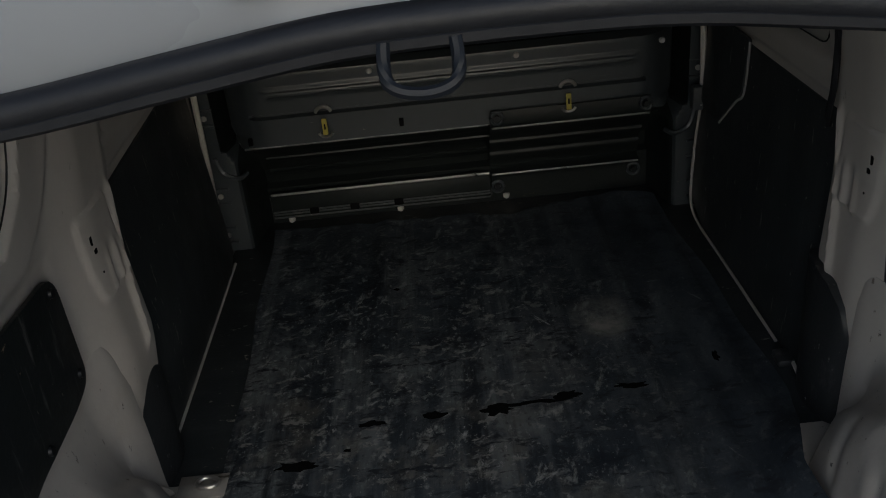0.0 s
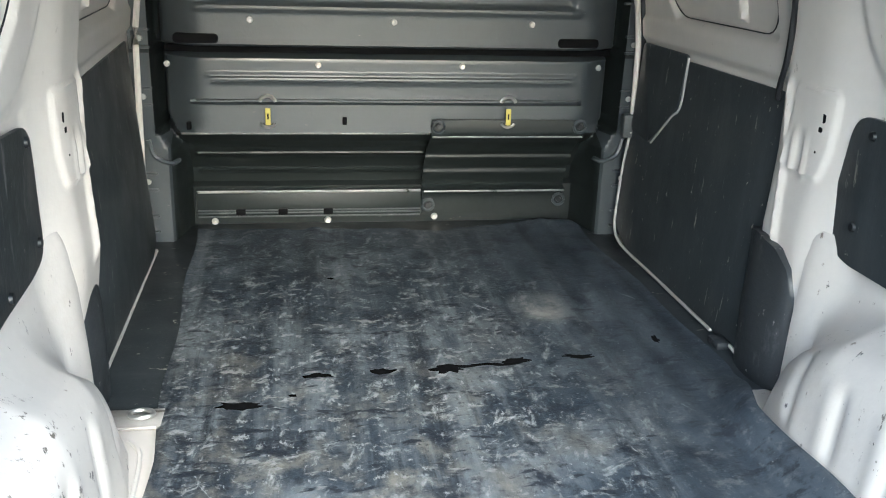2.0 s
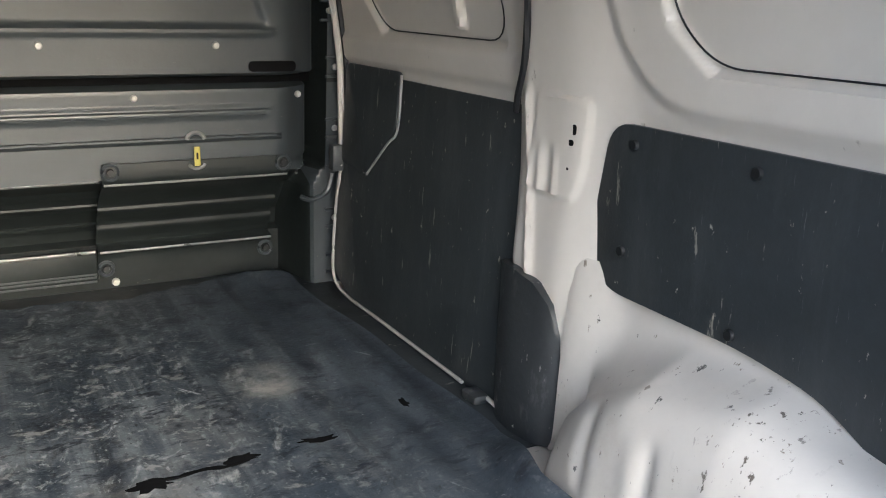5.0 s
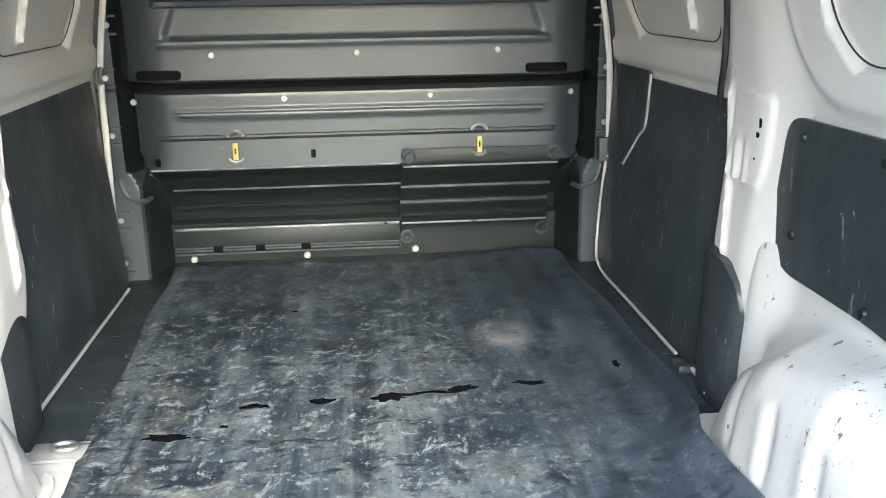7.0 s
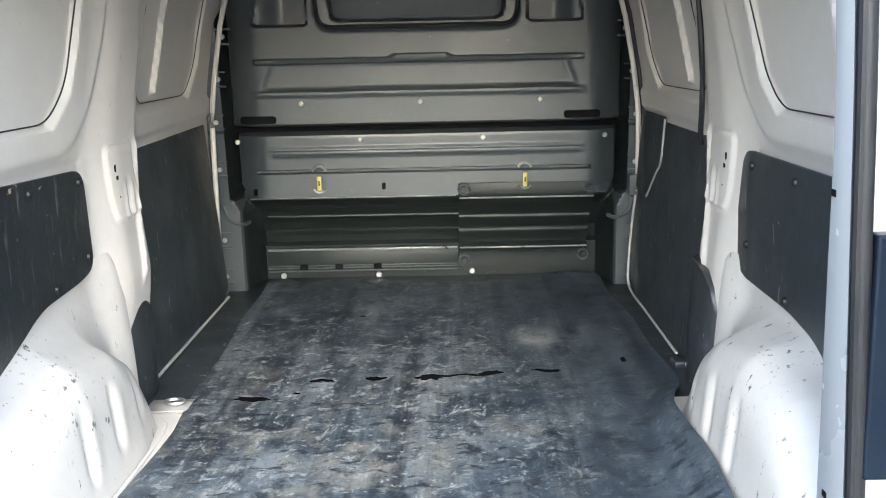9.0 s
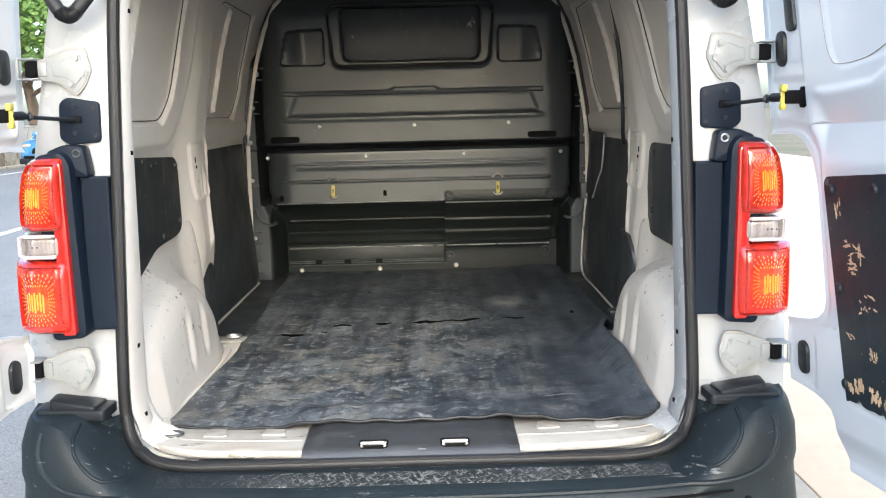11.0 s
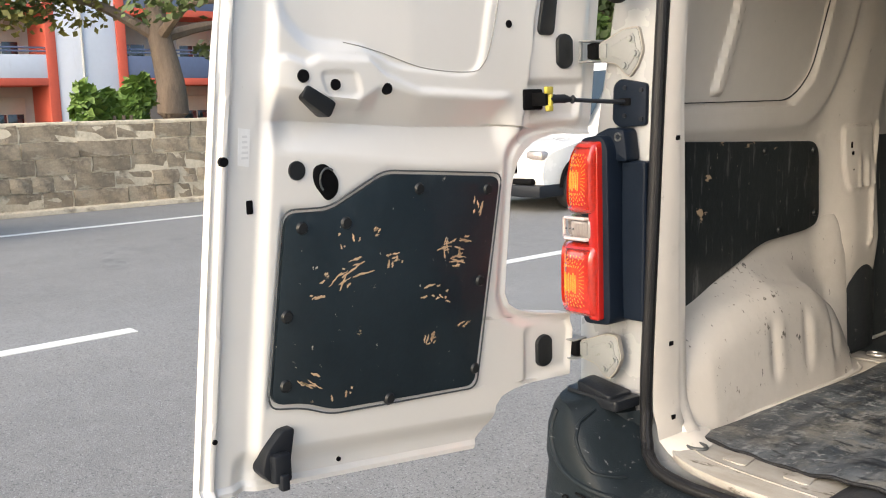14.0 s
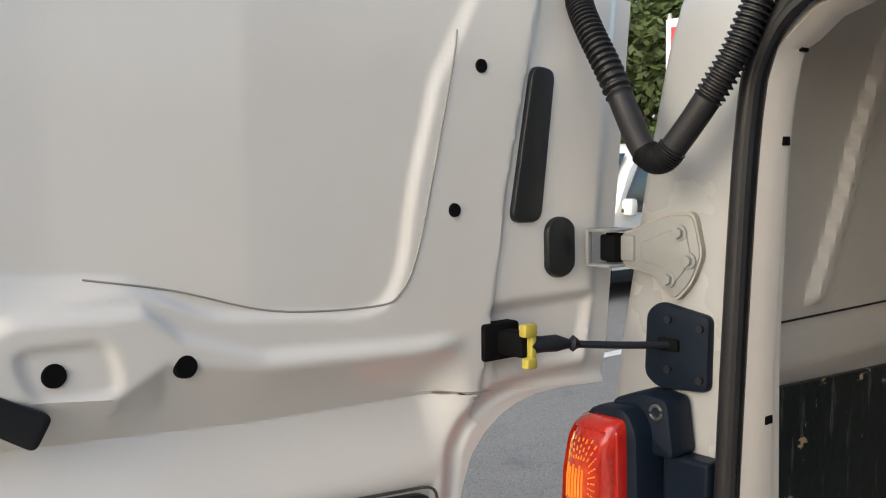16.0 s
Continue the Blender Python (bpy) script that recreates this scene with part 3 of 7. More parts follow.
    Zg = 0.602 + (Zg - 0.602) * (cap - 0.602) / (0.935 - 0.602)
    Xg = 0.747 - 0.035 * np.sin(np.clip((Yg - 1.105) / 0.22, 0, 1) * math.pi) ** 0.6 * (1 - 0.35 * sstep(0.75, 0.9, Zg)) + 0.02 * sstep(1.13, 1.105, Yg)
    bm = sheet(np.stack([Xg, Yg, Zg], -1)[:, ::-1], np.stack([Xg * 0 + 0.768, Yg, Zg], -1)[:, ::-1])
    bmesh.ops.recalc_face_normals(bm, faces=bm.faces[:])
    part("pillar_foot_cover", bm, FOOT_GREY, van, "scuffed grey plastic pillar foot cover", s=s)


def wheel_arch(s):
    """Rounded wheel box with three pressed ribs."""
    ys, vs = np.linspace(0.16, 1.10, 90), np.linspace(0, 1, 60)
    Y, V = np.meshgrid(ys, vs, indexing="ij")
    top = np.interp(Y, [0.16, 0.26, 0.40, 0.60, 0.80, 0.95, 1.03, 1.10], [0.78, 0.83, 0.875, 0.905, 0.878, 0.800, 0.730, 0.640])
    inner = np.interp(Y, [0.16, 0.30, 0.85, 1.0, 1.10], [0.640, 0.616, 0.616, 0.640, 0.74])
    # up the face, over the shoulder, then a long fillet into the wall below the lining
    low_edge = np.interp(ys, [0.24, 0.43, 0.55, 0.70, 1.01], [0.76, 0.87, 0.93, 0.948, 0.95]) + (0.035 if s < 0 else 0.0)
    X, Z = np.empty_like(Y), np.empty_like(Y)
    wall_x = 0.790 if s > 0 else 0.764
    for i, (t, q, le) in enumerate(zip(top[:, 0], inner[:, 0], low_edge)):
        end = max(t + 0.012, min(t + 0.10 + 0.20 * float(sstep(0.78, 1.0, ys[i])), le + 0.006))
        w = wall_x - 0.034 * float(sstep(0.95, 1.10, ys[i]))
        ctrl = [(q, 0.598), (q + 0.012, 0.598 + 0.5 * max(t - 0.68, 0.0)), (q + 0.024, max(t - 0.085, 0.599)), (min(q + 0.050, w - 0.03), max(t - 0.028, 0.600)), (min(q + 0.092, w - 0.02), t), (w - 0.012, t + 0.5 * (end - t)), (w, end), (w + 0.008, end + 0.04)]
        p = smooth_path([(c[0], c[1], 0) for c in ctrl], 12)
        p = np.array([(v.x, v.y) for v in p])
        d = np.r_[0, np.cumsum(np.hypot(*np.diff(p, axis=0).T))]
        X[i], Z[i] = np.interp(vs * d[-1], d, p[:, 0]), np.interp(vs * d[-1], d, p[:, 1])
    for c in (0.56, 0.72, 0.88):
        X = X + 0.007 * np.exp(-((Y - c) / 0.013) ** 2) * sstep(0.64, 0.69, Z) * sstep(0.83, 0.77, Z)
        X = X - 0.003 * np.exp(-((Y - c - 0.04) / 0.018) ** 2) * sstep(0.64, 0.69, Z) * sstep(0.83, 0.77, Z)
    bm = sheet(np.stack([X, Y, Z], -1)[:, ::-1], np.stack([X + 0.004, Y, Z - 0.002 * V], -1)[:, ::-1])
    bmesh.ops.recalc_face_normals(bm, faces=bm.faces[:])
    arch = part("wheel_arch", bm, ARCH_PAINT, van, "cream painted wheel arch with scuffs and pressed ribs", s=s)
    bm = bmesh.new()
    tube(bm, smooth_path([(0.628, 0.25, 0.602), (0.610, 0.6, 0.602), (0.612, 0.95, 0.602), (0.645, 1.04, 0.602)], 6), 0.005, 6)
    part("seam", bm, CREAM, arch, s=s)


def floor_flange():
    """Pale turned edge of the floor between the front lining and the wheel arch."""
    bm = bmesh.new()
    tube(bm, smooth_path([(0.742, 1.37, 0.613), (0.730, 1.28, 0.616), (0.716, 1.20, 0.617)], 6), 0.005, 8)
    part("floor_flange", bm, CREAM, van, "cream painted turned floor edge")
    bm = bmesh.new()
    box(bm, 0.705, 0.745, 1.345, 1.405, 0.600, 0.622, 0.008)
    part("lining_foot", bm, FOOT_GREY, van, "scuffed grey lining foot")


def lashing_eye(s):
    bm = bmesh.new()
    box(bm, 0.590, 0.70, 1.082, 1.160, 0.6005, 0.6075, 0.002)
    plate = part("lashing_plate", bm, SILL_PAINT, van, "worn cream metal plate with lashing eye", s=s)
    bm = bmesh.new()
    tube(bm, [(0.632 + 0.024 * math.cos(a), 1.122 + 0.017 * math.sin(a), 0.616) for a in np.linspace(0, 2 * math.pi, 17)[:-1]], 0.005, 8, True)
    part("ring", bm, STEEL, plate, "steel lashing ring", s=s)


def bulkhead():
    """Stepped black bulkhead: recess below, bulging middle, upper field with a blanked window."""
    xs, zs = np.linspace(-0.80, 0.80, 190), np.linspace(0.575, 1.93, 230)
    X, Z = np.meshgrid(xs, zs, indexing="ij")
    A = np.abs(X)
    Zp = Z - 0.05 * sstep(0.64, 0.715, A) ** 2 * sstep(1.15, 1.0, Z)
    Y = np.interp(Zp, [0.575, 0.735, 0.745, 0.80, 0.90, 0.945, 0.957, 1.190, 1.204, 1.221, 1.230, 1.237, 1.93], [2.505, 2.50, 2.53, 2.515, 2.42, 2.335, 2.292, 2.285, 2.335, 2.335, 2.235, 2.222, 2.20])
    # side columns stand nearer the load bay at the bottom
    lo = np.interp(Z, [0.90, 0.97], [0.655, 0.716])
    col = sstep(0, 1, (A - lo) / np.interp(Z, [0.90, 0.97], [0.05, 0.022]))
    Y = Y * (1 - col) + col * np.interp(Z, [0.575, 0.92, 1.0, 1.93], [2.315, 2.31, 2.30, 2.24])
    low = [(-0.71, 0.955), (0.70, 0.955), (0.70, 1.205), (-0.71, 1.205)]
    Y = Y - pressed(X, Z, low, 0.006, 0.012)
    # the moulding curves away towards its sides and crown
    Y = Y + 0.085 * sstep(0.57, 0.725, A) ** 1.6 * (1 - col) * sstep(0.95, 0.99, Z) + 0.10 * sstep(1.76, 1.93, Z) ** 1.5
    # dark gap between moulding and side columns
    Y = Y + 0.05 * sstep(0.704, 0.712, A) * sstep(0.738, 0.730, A) * sstep(0.955, 0.97, Z)
    # horizontal pressings
    Y = Y + pressed(X, Z, [(-0.62, 1.053), (0.60, 1.053), (0.60, 1.060), (-0.62, 1.060)], 0.018, 0.004)
    Y = Y - pressed(X, Z, [(-0.56, 1.116), (0.56, 1.116), (0.56, 1.121), (-0.56, 1.121)], 0.0045, 0.005)
    Y = Y - pressed(X, Z, [(-0.57, 1.137), (0.57, 1.137), (0.57, 1.142), (-0.57, 1.142)], 0.005, 0.004)
    Y = Y + pressed(X, Z, [(-0.56, 1.370), (0.53, 1.370), (0.50, 1.44), (-0.53, 1.44)], 0.012, 0.022)
    Y = Y - pressed(X, Z, [(-0.60, 1.338), (0.56, 1.338), (0.56, 1.348), (-0.60, 1.348)], 0.006, 0.008)
    Y = Y + pressed(X, Z, [(-0.60, 1.462), (-0.12, 1.462), (-0.10, 1.474), (0.08, 1.474), (0.10, 1.462), (0.56, 1.462), (0.56, 1.452), (-0.60, 1.452)], 0.012, 0.006)
    # recess behind the seats: faint ribs
    for z in (0.785, 0.85, 0.895):
        Y = Y - pressed(X, Z, [(-0.63, z), (0.62, z), (0.62, z + 0.008), (-0.63, z + 0.008)], 0.008, 0.008)
    # window surround and two side pockets
    Y = Y - pressed(X, Z, rounded([(-0.365, 1.565), (0.325, 1.565), (0.345, 1.84), (-0.385, 1.84)], 0.05), 0.012, 0.012)
    Y = Y + pressed(X, Z, rounded([(-0.315, 1.60), (0.275, 1.60), (0.285, 1.82), (-0.325, 1.82)], 0.03), 0.03, 0.012)
    for x0, x1, k in ((-0.60, -0.41, -1), (0.37, 0.56, 1)):
        poly = rounded([(x0, 1.585), (x1, 1.585), (x1 - 0.005, 1.735), (x0 + 0.03, 1.725)] if k < 0 else [(x0, 1.585), (x1, 1.585), (x1 - 0.03, 1.725), (x0 + 0.005, 1.735)], 0.02)
        Y = Y + pressed(X, Z, poly, 0.016, 0.008)
        d = (X - x0) / (x1 - x0)
        slope = d if k < 0 else 1 - d
        Y = Y + 0.04 * sstep(-0.008, 0, inside(X, Z, poly)) * sstep(0.05, 0.55, slope)
    # crown
    lim = side_x(Z) + 0.012
    X = np.clip(X, -lim, lim)
    bm = sheet(np.stack([X, Y, Z], -1), np.stack([X, Y + 0.012, Z], -1))
    bmesh.ops.recalc_face_normals(bm, faces=bm.faces[:])
    wall = part("bulkhead", bm, BULK, van, "dark grey moulded bulkhead with rivets and pressed ribs")
    wall.data.materials.append(BULK_BLACK_AND_SHADE)
    # black lower recess; joint groove and side gaps have shade painted in
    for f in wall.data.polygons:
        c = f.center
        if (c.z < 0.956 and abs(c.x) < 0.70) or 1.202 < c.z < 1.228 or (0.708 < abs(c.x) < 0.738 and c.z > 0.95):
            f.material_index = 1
    # blanked window
    bm = bmesh.new()
    prism(bm, rounded([(-0.315, 1.603), (0.275, 1.603), (0.285, 1.82), (-0.325, 1.82)], 0.03), "y", 2.212, 2.218, 0.001)
    part("blanked_window", bm, LINER, wall, "black blanked window panel")
    bm = bmesh.new()
    tube(bm, [(p[0], 2.203, p[1]) for p in rounded([(-0.365, 1.572), (0.325, 1.572), (0.345, 1.84), (-0.385, 1.84)], 0.05)], 0.010, 8, True)
    part("window_surround", bm, RUBBER, wall, "black rubber window surround")
    # rivets
    rivets = [(x, 2.276, 1.172) for x in (-0.69, -0.24, 0.208, 0.652)] + [(x, 2.214, 1.309) for x in (-0.44, -0.015, 0.41)]
    for x, y, z in rivets:
        bm = bmesh.new()
        rod(bm, (x, y + 0.004, z), (x, y - 0.004, z), 0.0098, 14, 0.007)
        part("rivet", bm, BOLT_WHITE, wall)
    for s in (-1, 1):
        for z in (0.66, 0.80, 1.07, 1.245, 1.40, 1.55):
            x = s * (float(side_x(z)) - 0.025)
            y = float(np.interp(z, [0.575, 0.92, 1.0, 1.93], [2.315, 2.31, 2.30, 2.24]))
            bm = bmesh.new()
            rod(bm, (x, y + 0.004, z), (x, y - 0.006, z), 0.0105, 12, 0.008)
            part("side_rivet", bm, BOLT_WHITE, wall)
            bm = bmesh.new()
            pts = rounded([(x - 0.03, z - 0.03), (x + 0.03, z - 0.03), (x + 0.03, z - 0.022), (x - 0.022, z - 0.022), (x - 0.022, z + 0.022), (x + 0.03, z + 0.022), (x + 0.03, z + 0.03), (x - 0.03, z + 0.03)], 0.004)
            if s > 0:
                pts = [(2 * x - p[0], p[1]) for p in pts]
            prism(bm, pts, "y", y - 0.010, y + 0.002, 0.002)
            part("tab_rim", bm, BULK, wall)
        # pale flange along the edge
        bm = bmesh.new()
        off = 0.024 if s > 0 else 0.020
        edge = [(s * (float(side_x(z)) - off), 2.245, float(z)) for z in np.linspace(0.80 if s > 0 else 0.612, 1.90, 26)]
        tube(bm, edge, 0.0095, 6)
        part("edge_flange", bm, CREAM, wall, "cream painted edge flange")
        if s > 0:
            bm = bmesh.new()
            tube(bm, [(float(side_x(z)) - 0.003, 2.25, float(z)) for z in np.linspace(0.65, 1.90, 30)], 0.011, 8)
            part("door_seal", bm, RUBBER, wall, "black rubber door seal")
            bm = bmesh.new()
            box(bm, 0.765, 0.785, 2.235, 2.25, 0.62, 0.655, 0.003)
            part("flange_end", bm, CREAM, wall)
        # kidney-shaped pressing low in the corner
        bm = bmesh.new()
        tube(bm, smooth_path([(s * 0.762, 2.300, 0.935), (s * 0.745, 2.299, 0.885), (s * 0.70, 2.297, 0.862), (s * 0.675, 2.33, 0.866)], 6), 0.008, 6)
        part("corner_bead", bm, BULK, wall)
        bm = bmesh.new()
        prism(bm, rounded([(s * 0.579 - 0.083, 1.240), (s * 0.579 + 0.047, 1.240), (s * 0.579 + 0.047, 1.268), (s * 0.579 - 0.083, 1.268)], 0.013), "y", 2.2175, 2.262)
        part("hand_slot", bm, HOLE, wall, "dark slot")
    # joint between the two mouldings: a black strip stands in for its shade
    bm = bmesh.new()
    box(bm, -0.70, 0.70, 2.318, 2.326, 1.204, 1.224, 0.002)
    part("joint_strip", bm, HOLE, wall, "dark strip painting the groove's shade")
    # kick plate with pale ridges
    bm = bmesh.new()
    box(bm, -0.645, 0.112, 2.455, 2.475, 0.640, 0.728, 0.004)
    part("kick_plate", bm, BULK_BLACK_AND_SHADE, wall, "dark kick plate")
    # pale tubes carry the edge highlights in their colour
    for z, r in ((0.727, 0.0045), (0.662, 0.003), (0.653, 0.003), (0.641, 0.003)):
        bm = bmesh.new()
        tube(bm, [(-0.64, 2.453, z), (0.108, 2.453, z)], r, 6)
        part("ridge", bm, STEEL if r > 0.004 else TRIM_GREY, wall, "pale ridge, its highlight put into the colour")
    bm = bmesh.new()
    tube(bm, [(-0.66, 2.288, 0.958), (0.113, 2.288, 0.958)], 0.0035, 6)
    part("ridge", bm, STEEL, wall, "pale ridge, its highlight put into the colour")
    for x in (-0.50, -0.36, -0.208):
        bm = bmesh.new()
        box(bm, x - 0.016, x + 0.016, 2.446, 2.458, 0.646, 0.668, 0.003)
        part("clip", bm, HOLE, wall)
    for x, z in ((-0.59, 0.612), (-0.208, 0.612), (0.165, 0.620)):
        bm = bmesh.new()
        rod(bm, (x, 2.50, z), (x, 2.488, z), 0.012, 12, 0.009)
        part("floor_bolt", bm, BOLT_WHITE, wall)
    # bent cover over the passenger seat's recess
    prof = [(2.46, 0.645), (2.455, 0.715), (2.435, 0.727), (2.475, 0.745), (2.445, 0.79), (2.445, 0.81), (2.40, 0.85), (2.395, 0.87), (2.335, 0.915), (2.275, 0.948), (2.265, 0.975), (2.268, 1.005)]
    prof = [(p[0], p[1]) for p in smooth_path([(y, z, 0) for y, z in prof], 4)]
    xs = np.linspace(0.115, 0.617, 12)
    g = np.array([[(x + 0.012 * (z > 0.93) * 0, y, z) for (y, z) in prof] for x in xs])
    bm = sheet(g, g + np.array([0, 0.006, 0]))
    bmesh.ops.recalc_face_normals(bm, faces=bm.faces[:])
    part("recess_cover", bm, BULK_BLACK_AND_SHADE, wall, "bent black metal recess cover")
    # edge highlights of the cover, likewise painted as steel tubes
    for z, y in ((0.729, 2.430), (0.950, 2.268)):
        bm = bmesh.new()
        tube(bm, [(0.118, y, z), (0.612, y, z)], 0.0035, 6)
        part("ridge", bm, STEEL, wall, "pale ridge, its highlight put into the colour")
    for x, z, y in ((0.135, 0.985, 2.262), (0.60, 0.985, 2.262), (0.135, 0.675, 2.452), (0.60, 0.69, 2.452)):
        bm = bmesh.new()
        tube(bm, [(x + 0.02 * math.cos(a), y, z + 0.02 * math.sin(a)) for a in np.linspace(0, 2 * math.pi, 15)[:-1]], 0.005, 6, True)
        part("bolt_recess", bm, BULK, wall)
        bm = bmesh.new()
        rod(bm, (x, y + 0.004, z), (x, y - 0.004, z), 0.010, 10, 0.008)
        part("bolt", bm, PLUG, wall)
    for x, z in ((-0.635, 0.985), (-0.16, 1.0)):
        bm = bmesh.new()
        box(bm, x - 0.007, x + 0.007, 2.270, 2.285, z - 0.012, z + 0.012, 0.003)
        part("slot", bm, HOLE, wall)
    for x, y in ((-0.396, 2.262), (0.360, 2.262)):
        bm = bmesh.new()
        tube(bm, [(x + 0.024 * math.cos(a), y + 0.008, 1.056 + 0.022 * math.sin(a)) for a in np.linspace(0.2, math.pi - 0.2, 12)], 0.006, 6)
        part("lashing_ring", bm, STEEL, wall, "steel lashing ring")
        bm = bmesh.new()
        tube(bm, [(x + 0.021 * math.cos(a), y + 0.004, 0.996 + 0.014 * math.sin(a)) for a in np.linspace(math.pi + 0.1, 2 * math.pi - 0.1, 10)], 0.0045, 6)
        part("tag_hook", bm, STEEL, wall, "steel hook under the tag")
        bm = bmesh.new()
        prism(bm, rounded([(x - 0.008, 1.012 - 0.022), (x + 0.008, 1.012 - 0.022), (x + 0.008, 1.012 + 0.030), (x - 0.008, 1.012 + 0.030)], 0.003), "y", y - 0.004, y + 0.001, 0.0008)
        part("yellow_tag", bm, YELLOW, wall, "yellow plastic tag")
        bm = bmesh.new()
        box(bm, x - 0.0025, x + 0.0025, y - 0.0048, y - 0.0038, 1.008, 1.026)
        part("tag_mark", bm, HOLE, wall, "dark print bar")


def opening_outline(grow=0.0):
    """Half outline (x, z) of the rear opening, from the sill's middle to the header's middle."""
    pts = [(0.0, 0.572), (0.40, 0.572), (0.51, 0.574), (0.585, 0.586), (0.634, 0.618), (0.656, 0.668), (0.662, 0.74), (0.645, 1.15), (0.632, 1.45), (0.621, 1.62), (0.606, 1.695), (0.562, 1.748), (0.47, 1.766), (0.33, 1.776), (0.216, 1.792), (0.107, 1.806), (0.0, 1.809)]
    out = []
    for x, z in pts:
        out.append((x + grow * min(1, x / 0.3), z + grow * (1 if z > 1.7 else -1 if z < 0.6 else 0)))
    return out


def rear_frame():
    """Body rear with its opening, pillars, header, seal and sill."""
    half = [(v.x, v.y) for v in smooth_path([(x, z, 0) for x, z in opening_outline(0.0)], 6)]
    # outer rear face: strip between the opening and the body's outline
    body = [(0.0, 0.42), (0.55, 0.42), (0.75, 0.43), (0.87, 0.50), (0.895, 0.62), (0.895, 0.90), (0.852, 1.25), (0.815, 1.46), (0.785, 1.62), (0.73, 1.80), (0.60, 1.90), (0.40, 1.955), (0.0, 1.965)]
    bodys = [(v.x, v.y) for v in smooth_path([(x, z, 0) for x, z in body], 6)]
    n = 80

    def resample(pts):
        pts = np.array(pts)
        d = np.r_[0, np.cumsum(np.hypot(*np.diff(pts, axis=0).T))]
        t = np.linspace(0, d[-1], n)
        return np.stack([np.interp(t, d, pts[:, 0]), np.interp(t, d, pts[:, 1])], -1)
    # match by angle round the middle
    def by_angle(pts):
        pts = resample(pts)
        ang = np.arctan2(pts[:, 0], -(pts[:, 1] - 1.15))
        t = np.linspace(0, math.pi, n)
        return np.stack([np.interp(t, ang, pts[:, 0]), np.interp(t, ang, pts[:, 1])], -1)
    ins, out = by_angle(half), by_angle(bodys)
    for s in (-1, 1):
        rows = []
        for w, y in ((0.0, 0.135), (0.0, 0.105), (0.06, 0.098), (0.5, 0.102), (0.86, 0.110), (0.96, 0.125), (1.0, 0.17), (1.004, 0.30)):
            p = ins * (1 - w) + out * w
            rows.append(np.stack([p[:, 0], np.full(n, y), p[:, 1]], -1))
        g = np.stack(rows, 0)
        bm = sheet(g)
        part("rear_pillar", bm, WHITE_DIMMED, van, "white painted rear pillar and header", s=s)
        # jamb return
        k = ins.copy()
        widen = np.interp(k[:, 1], [0.62, 0.75, 1.35], [1.55, 1.45, 0.60])
        rows = []
        for dx, y in ((0.004, 0.10), (0.014, 0.088), (0.018, 0.105), (0.020, 0.135), (0.020, 0.152), (0.0, 0.166), (-0.05, 0.172), (-0.14, 0.205)):
            xx = k[:, 0] - dx * np.clip(k[:, 0] / 0.3, 0, 1) * np.where(k[:, 1] < 0.64, 0.25, 1)
            zz = k[:, 1] - dx * np.where(k[:, 1] > 1.72, 1.0, 0) + np.where(k[:, 1] < 0.62, 0.022 * sstep(0.088, 0.12, y), 0)
            rows.append(np.stack([xx, np.where(y > 0.105, 0.105 + (y - 0.105) * widen, y), zz], -1))
        bm = sheet(np.stack(rows, 0)[::-1])
        bmesh.ops.reverse_faces(bm, faces=bm.faces[:])
        part("door_jamb", bm, CREAM if s < 0 else WHITE_DIMMED, van, "cream painted door jamb", s=s)
        if s < 0:
            # second strip of the pillar, lapped behind the jamb
            zs = np.linspace(0.612, 1.68, 40)
            xe = np.interp(zs, k[3:-3, 1], k[3:-3, 0])
            y0 = 0.105 + 0.045 * np.interp(zs, [0.62, 0.75, 1.35], [1.55, 1.45, 0.60])
            wide = np.interp(zs, [0.62, 0.75, 1.30, 1.68], [0.046, 0.042, 0.026, 0.014])
            rows = [np.stack([xe - dx, y0 + f * wide, zs], -1) for dx, f in ((-0.006, -0.10), (0.0125, 0.0), (0.0150, 0.5), (0.0150, 0.90), (0.012, 1.0), (-0.03, 1.05))]
            bm = sheet(np.stack(rows, 0)[::-1])
            bmesh.ops.reverse_faces(bm, faces=bm.faces[:])
            part("pillar_strip", bm, CREAM, van, "cream painted inner pillar strip", s=s)
        for z, yy in ((0.66, 0.135), (0.83, 0.135), (1.284, 0.135), (1.60, 0.135), (1.70, 0.135)):
            x = float(np.interp(z, k[3:-3, 1], k[3:-3, 0])) - 0.0205
            yy = 0.105 + (yy - 0.105) * float(np.interp(z, [0.62, 0.75, 1.35], [1.35, 1.25, 0.75]))
            bm = bmesh.new()
            box(bm, x - 0.001, x + 0.004, yy - 0.007, yy + 0.007, z - 0.005, z + 0.005, 0.001)
            part("jamb_hole", bm, HOLE, van, "punched hole", s=s)
    # seal
    def seal_y(z):
        return float(np.interp(z, [0.570, 0.585, 0.62, 0.68], [-0.004, 0.012, 0.055, 0.082]))
    loop = [Vector((x, seal_y(z), z + (0.008 if z < 0.6 else 0))) for x, z in half] + [Vector((-x, seal_y(z), z + (0.008 if z < 0.6 else 0))) for x, z in half[-2:0:-1]]
    bm = bmesh.new()
    tube(bm, loop, 0.0135, 10, True, 1.0, (0, 1, 0))
    seal = part("rear_seal", bm, RUBBER, van, "black rubber seal round the rear opening")
    bm = bmesh.new()
    tube(bm, [v + Vector((0, -0.008, 0)) + (Vector((-0.9 * v.x, 0, 1.15 - v.z)).normalized() * 0.010) for v in loop], 0.006, 6, True, 1.0, (0, 1, 0))
    part("seal_lip", bm, RUBBER, seal)
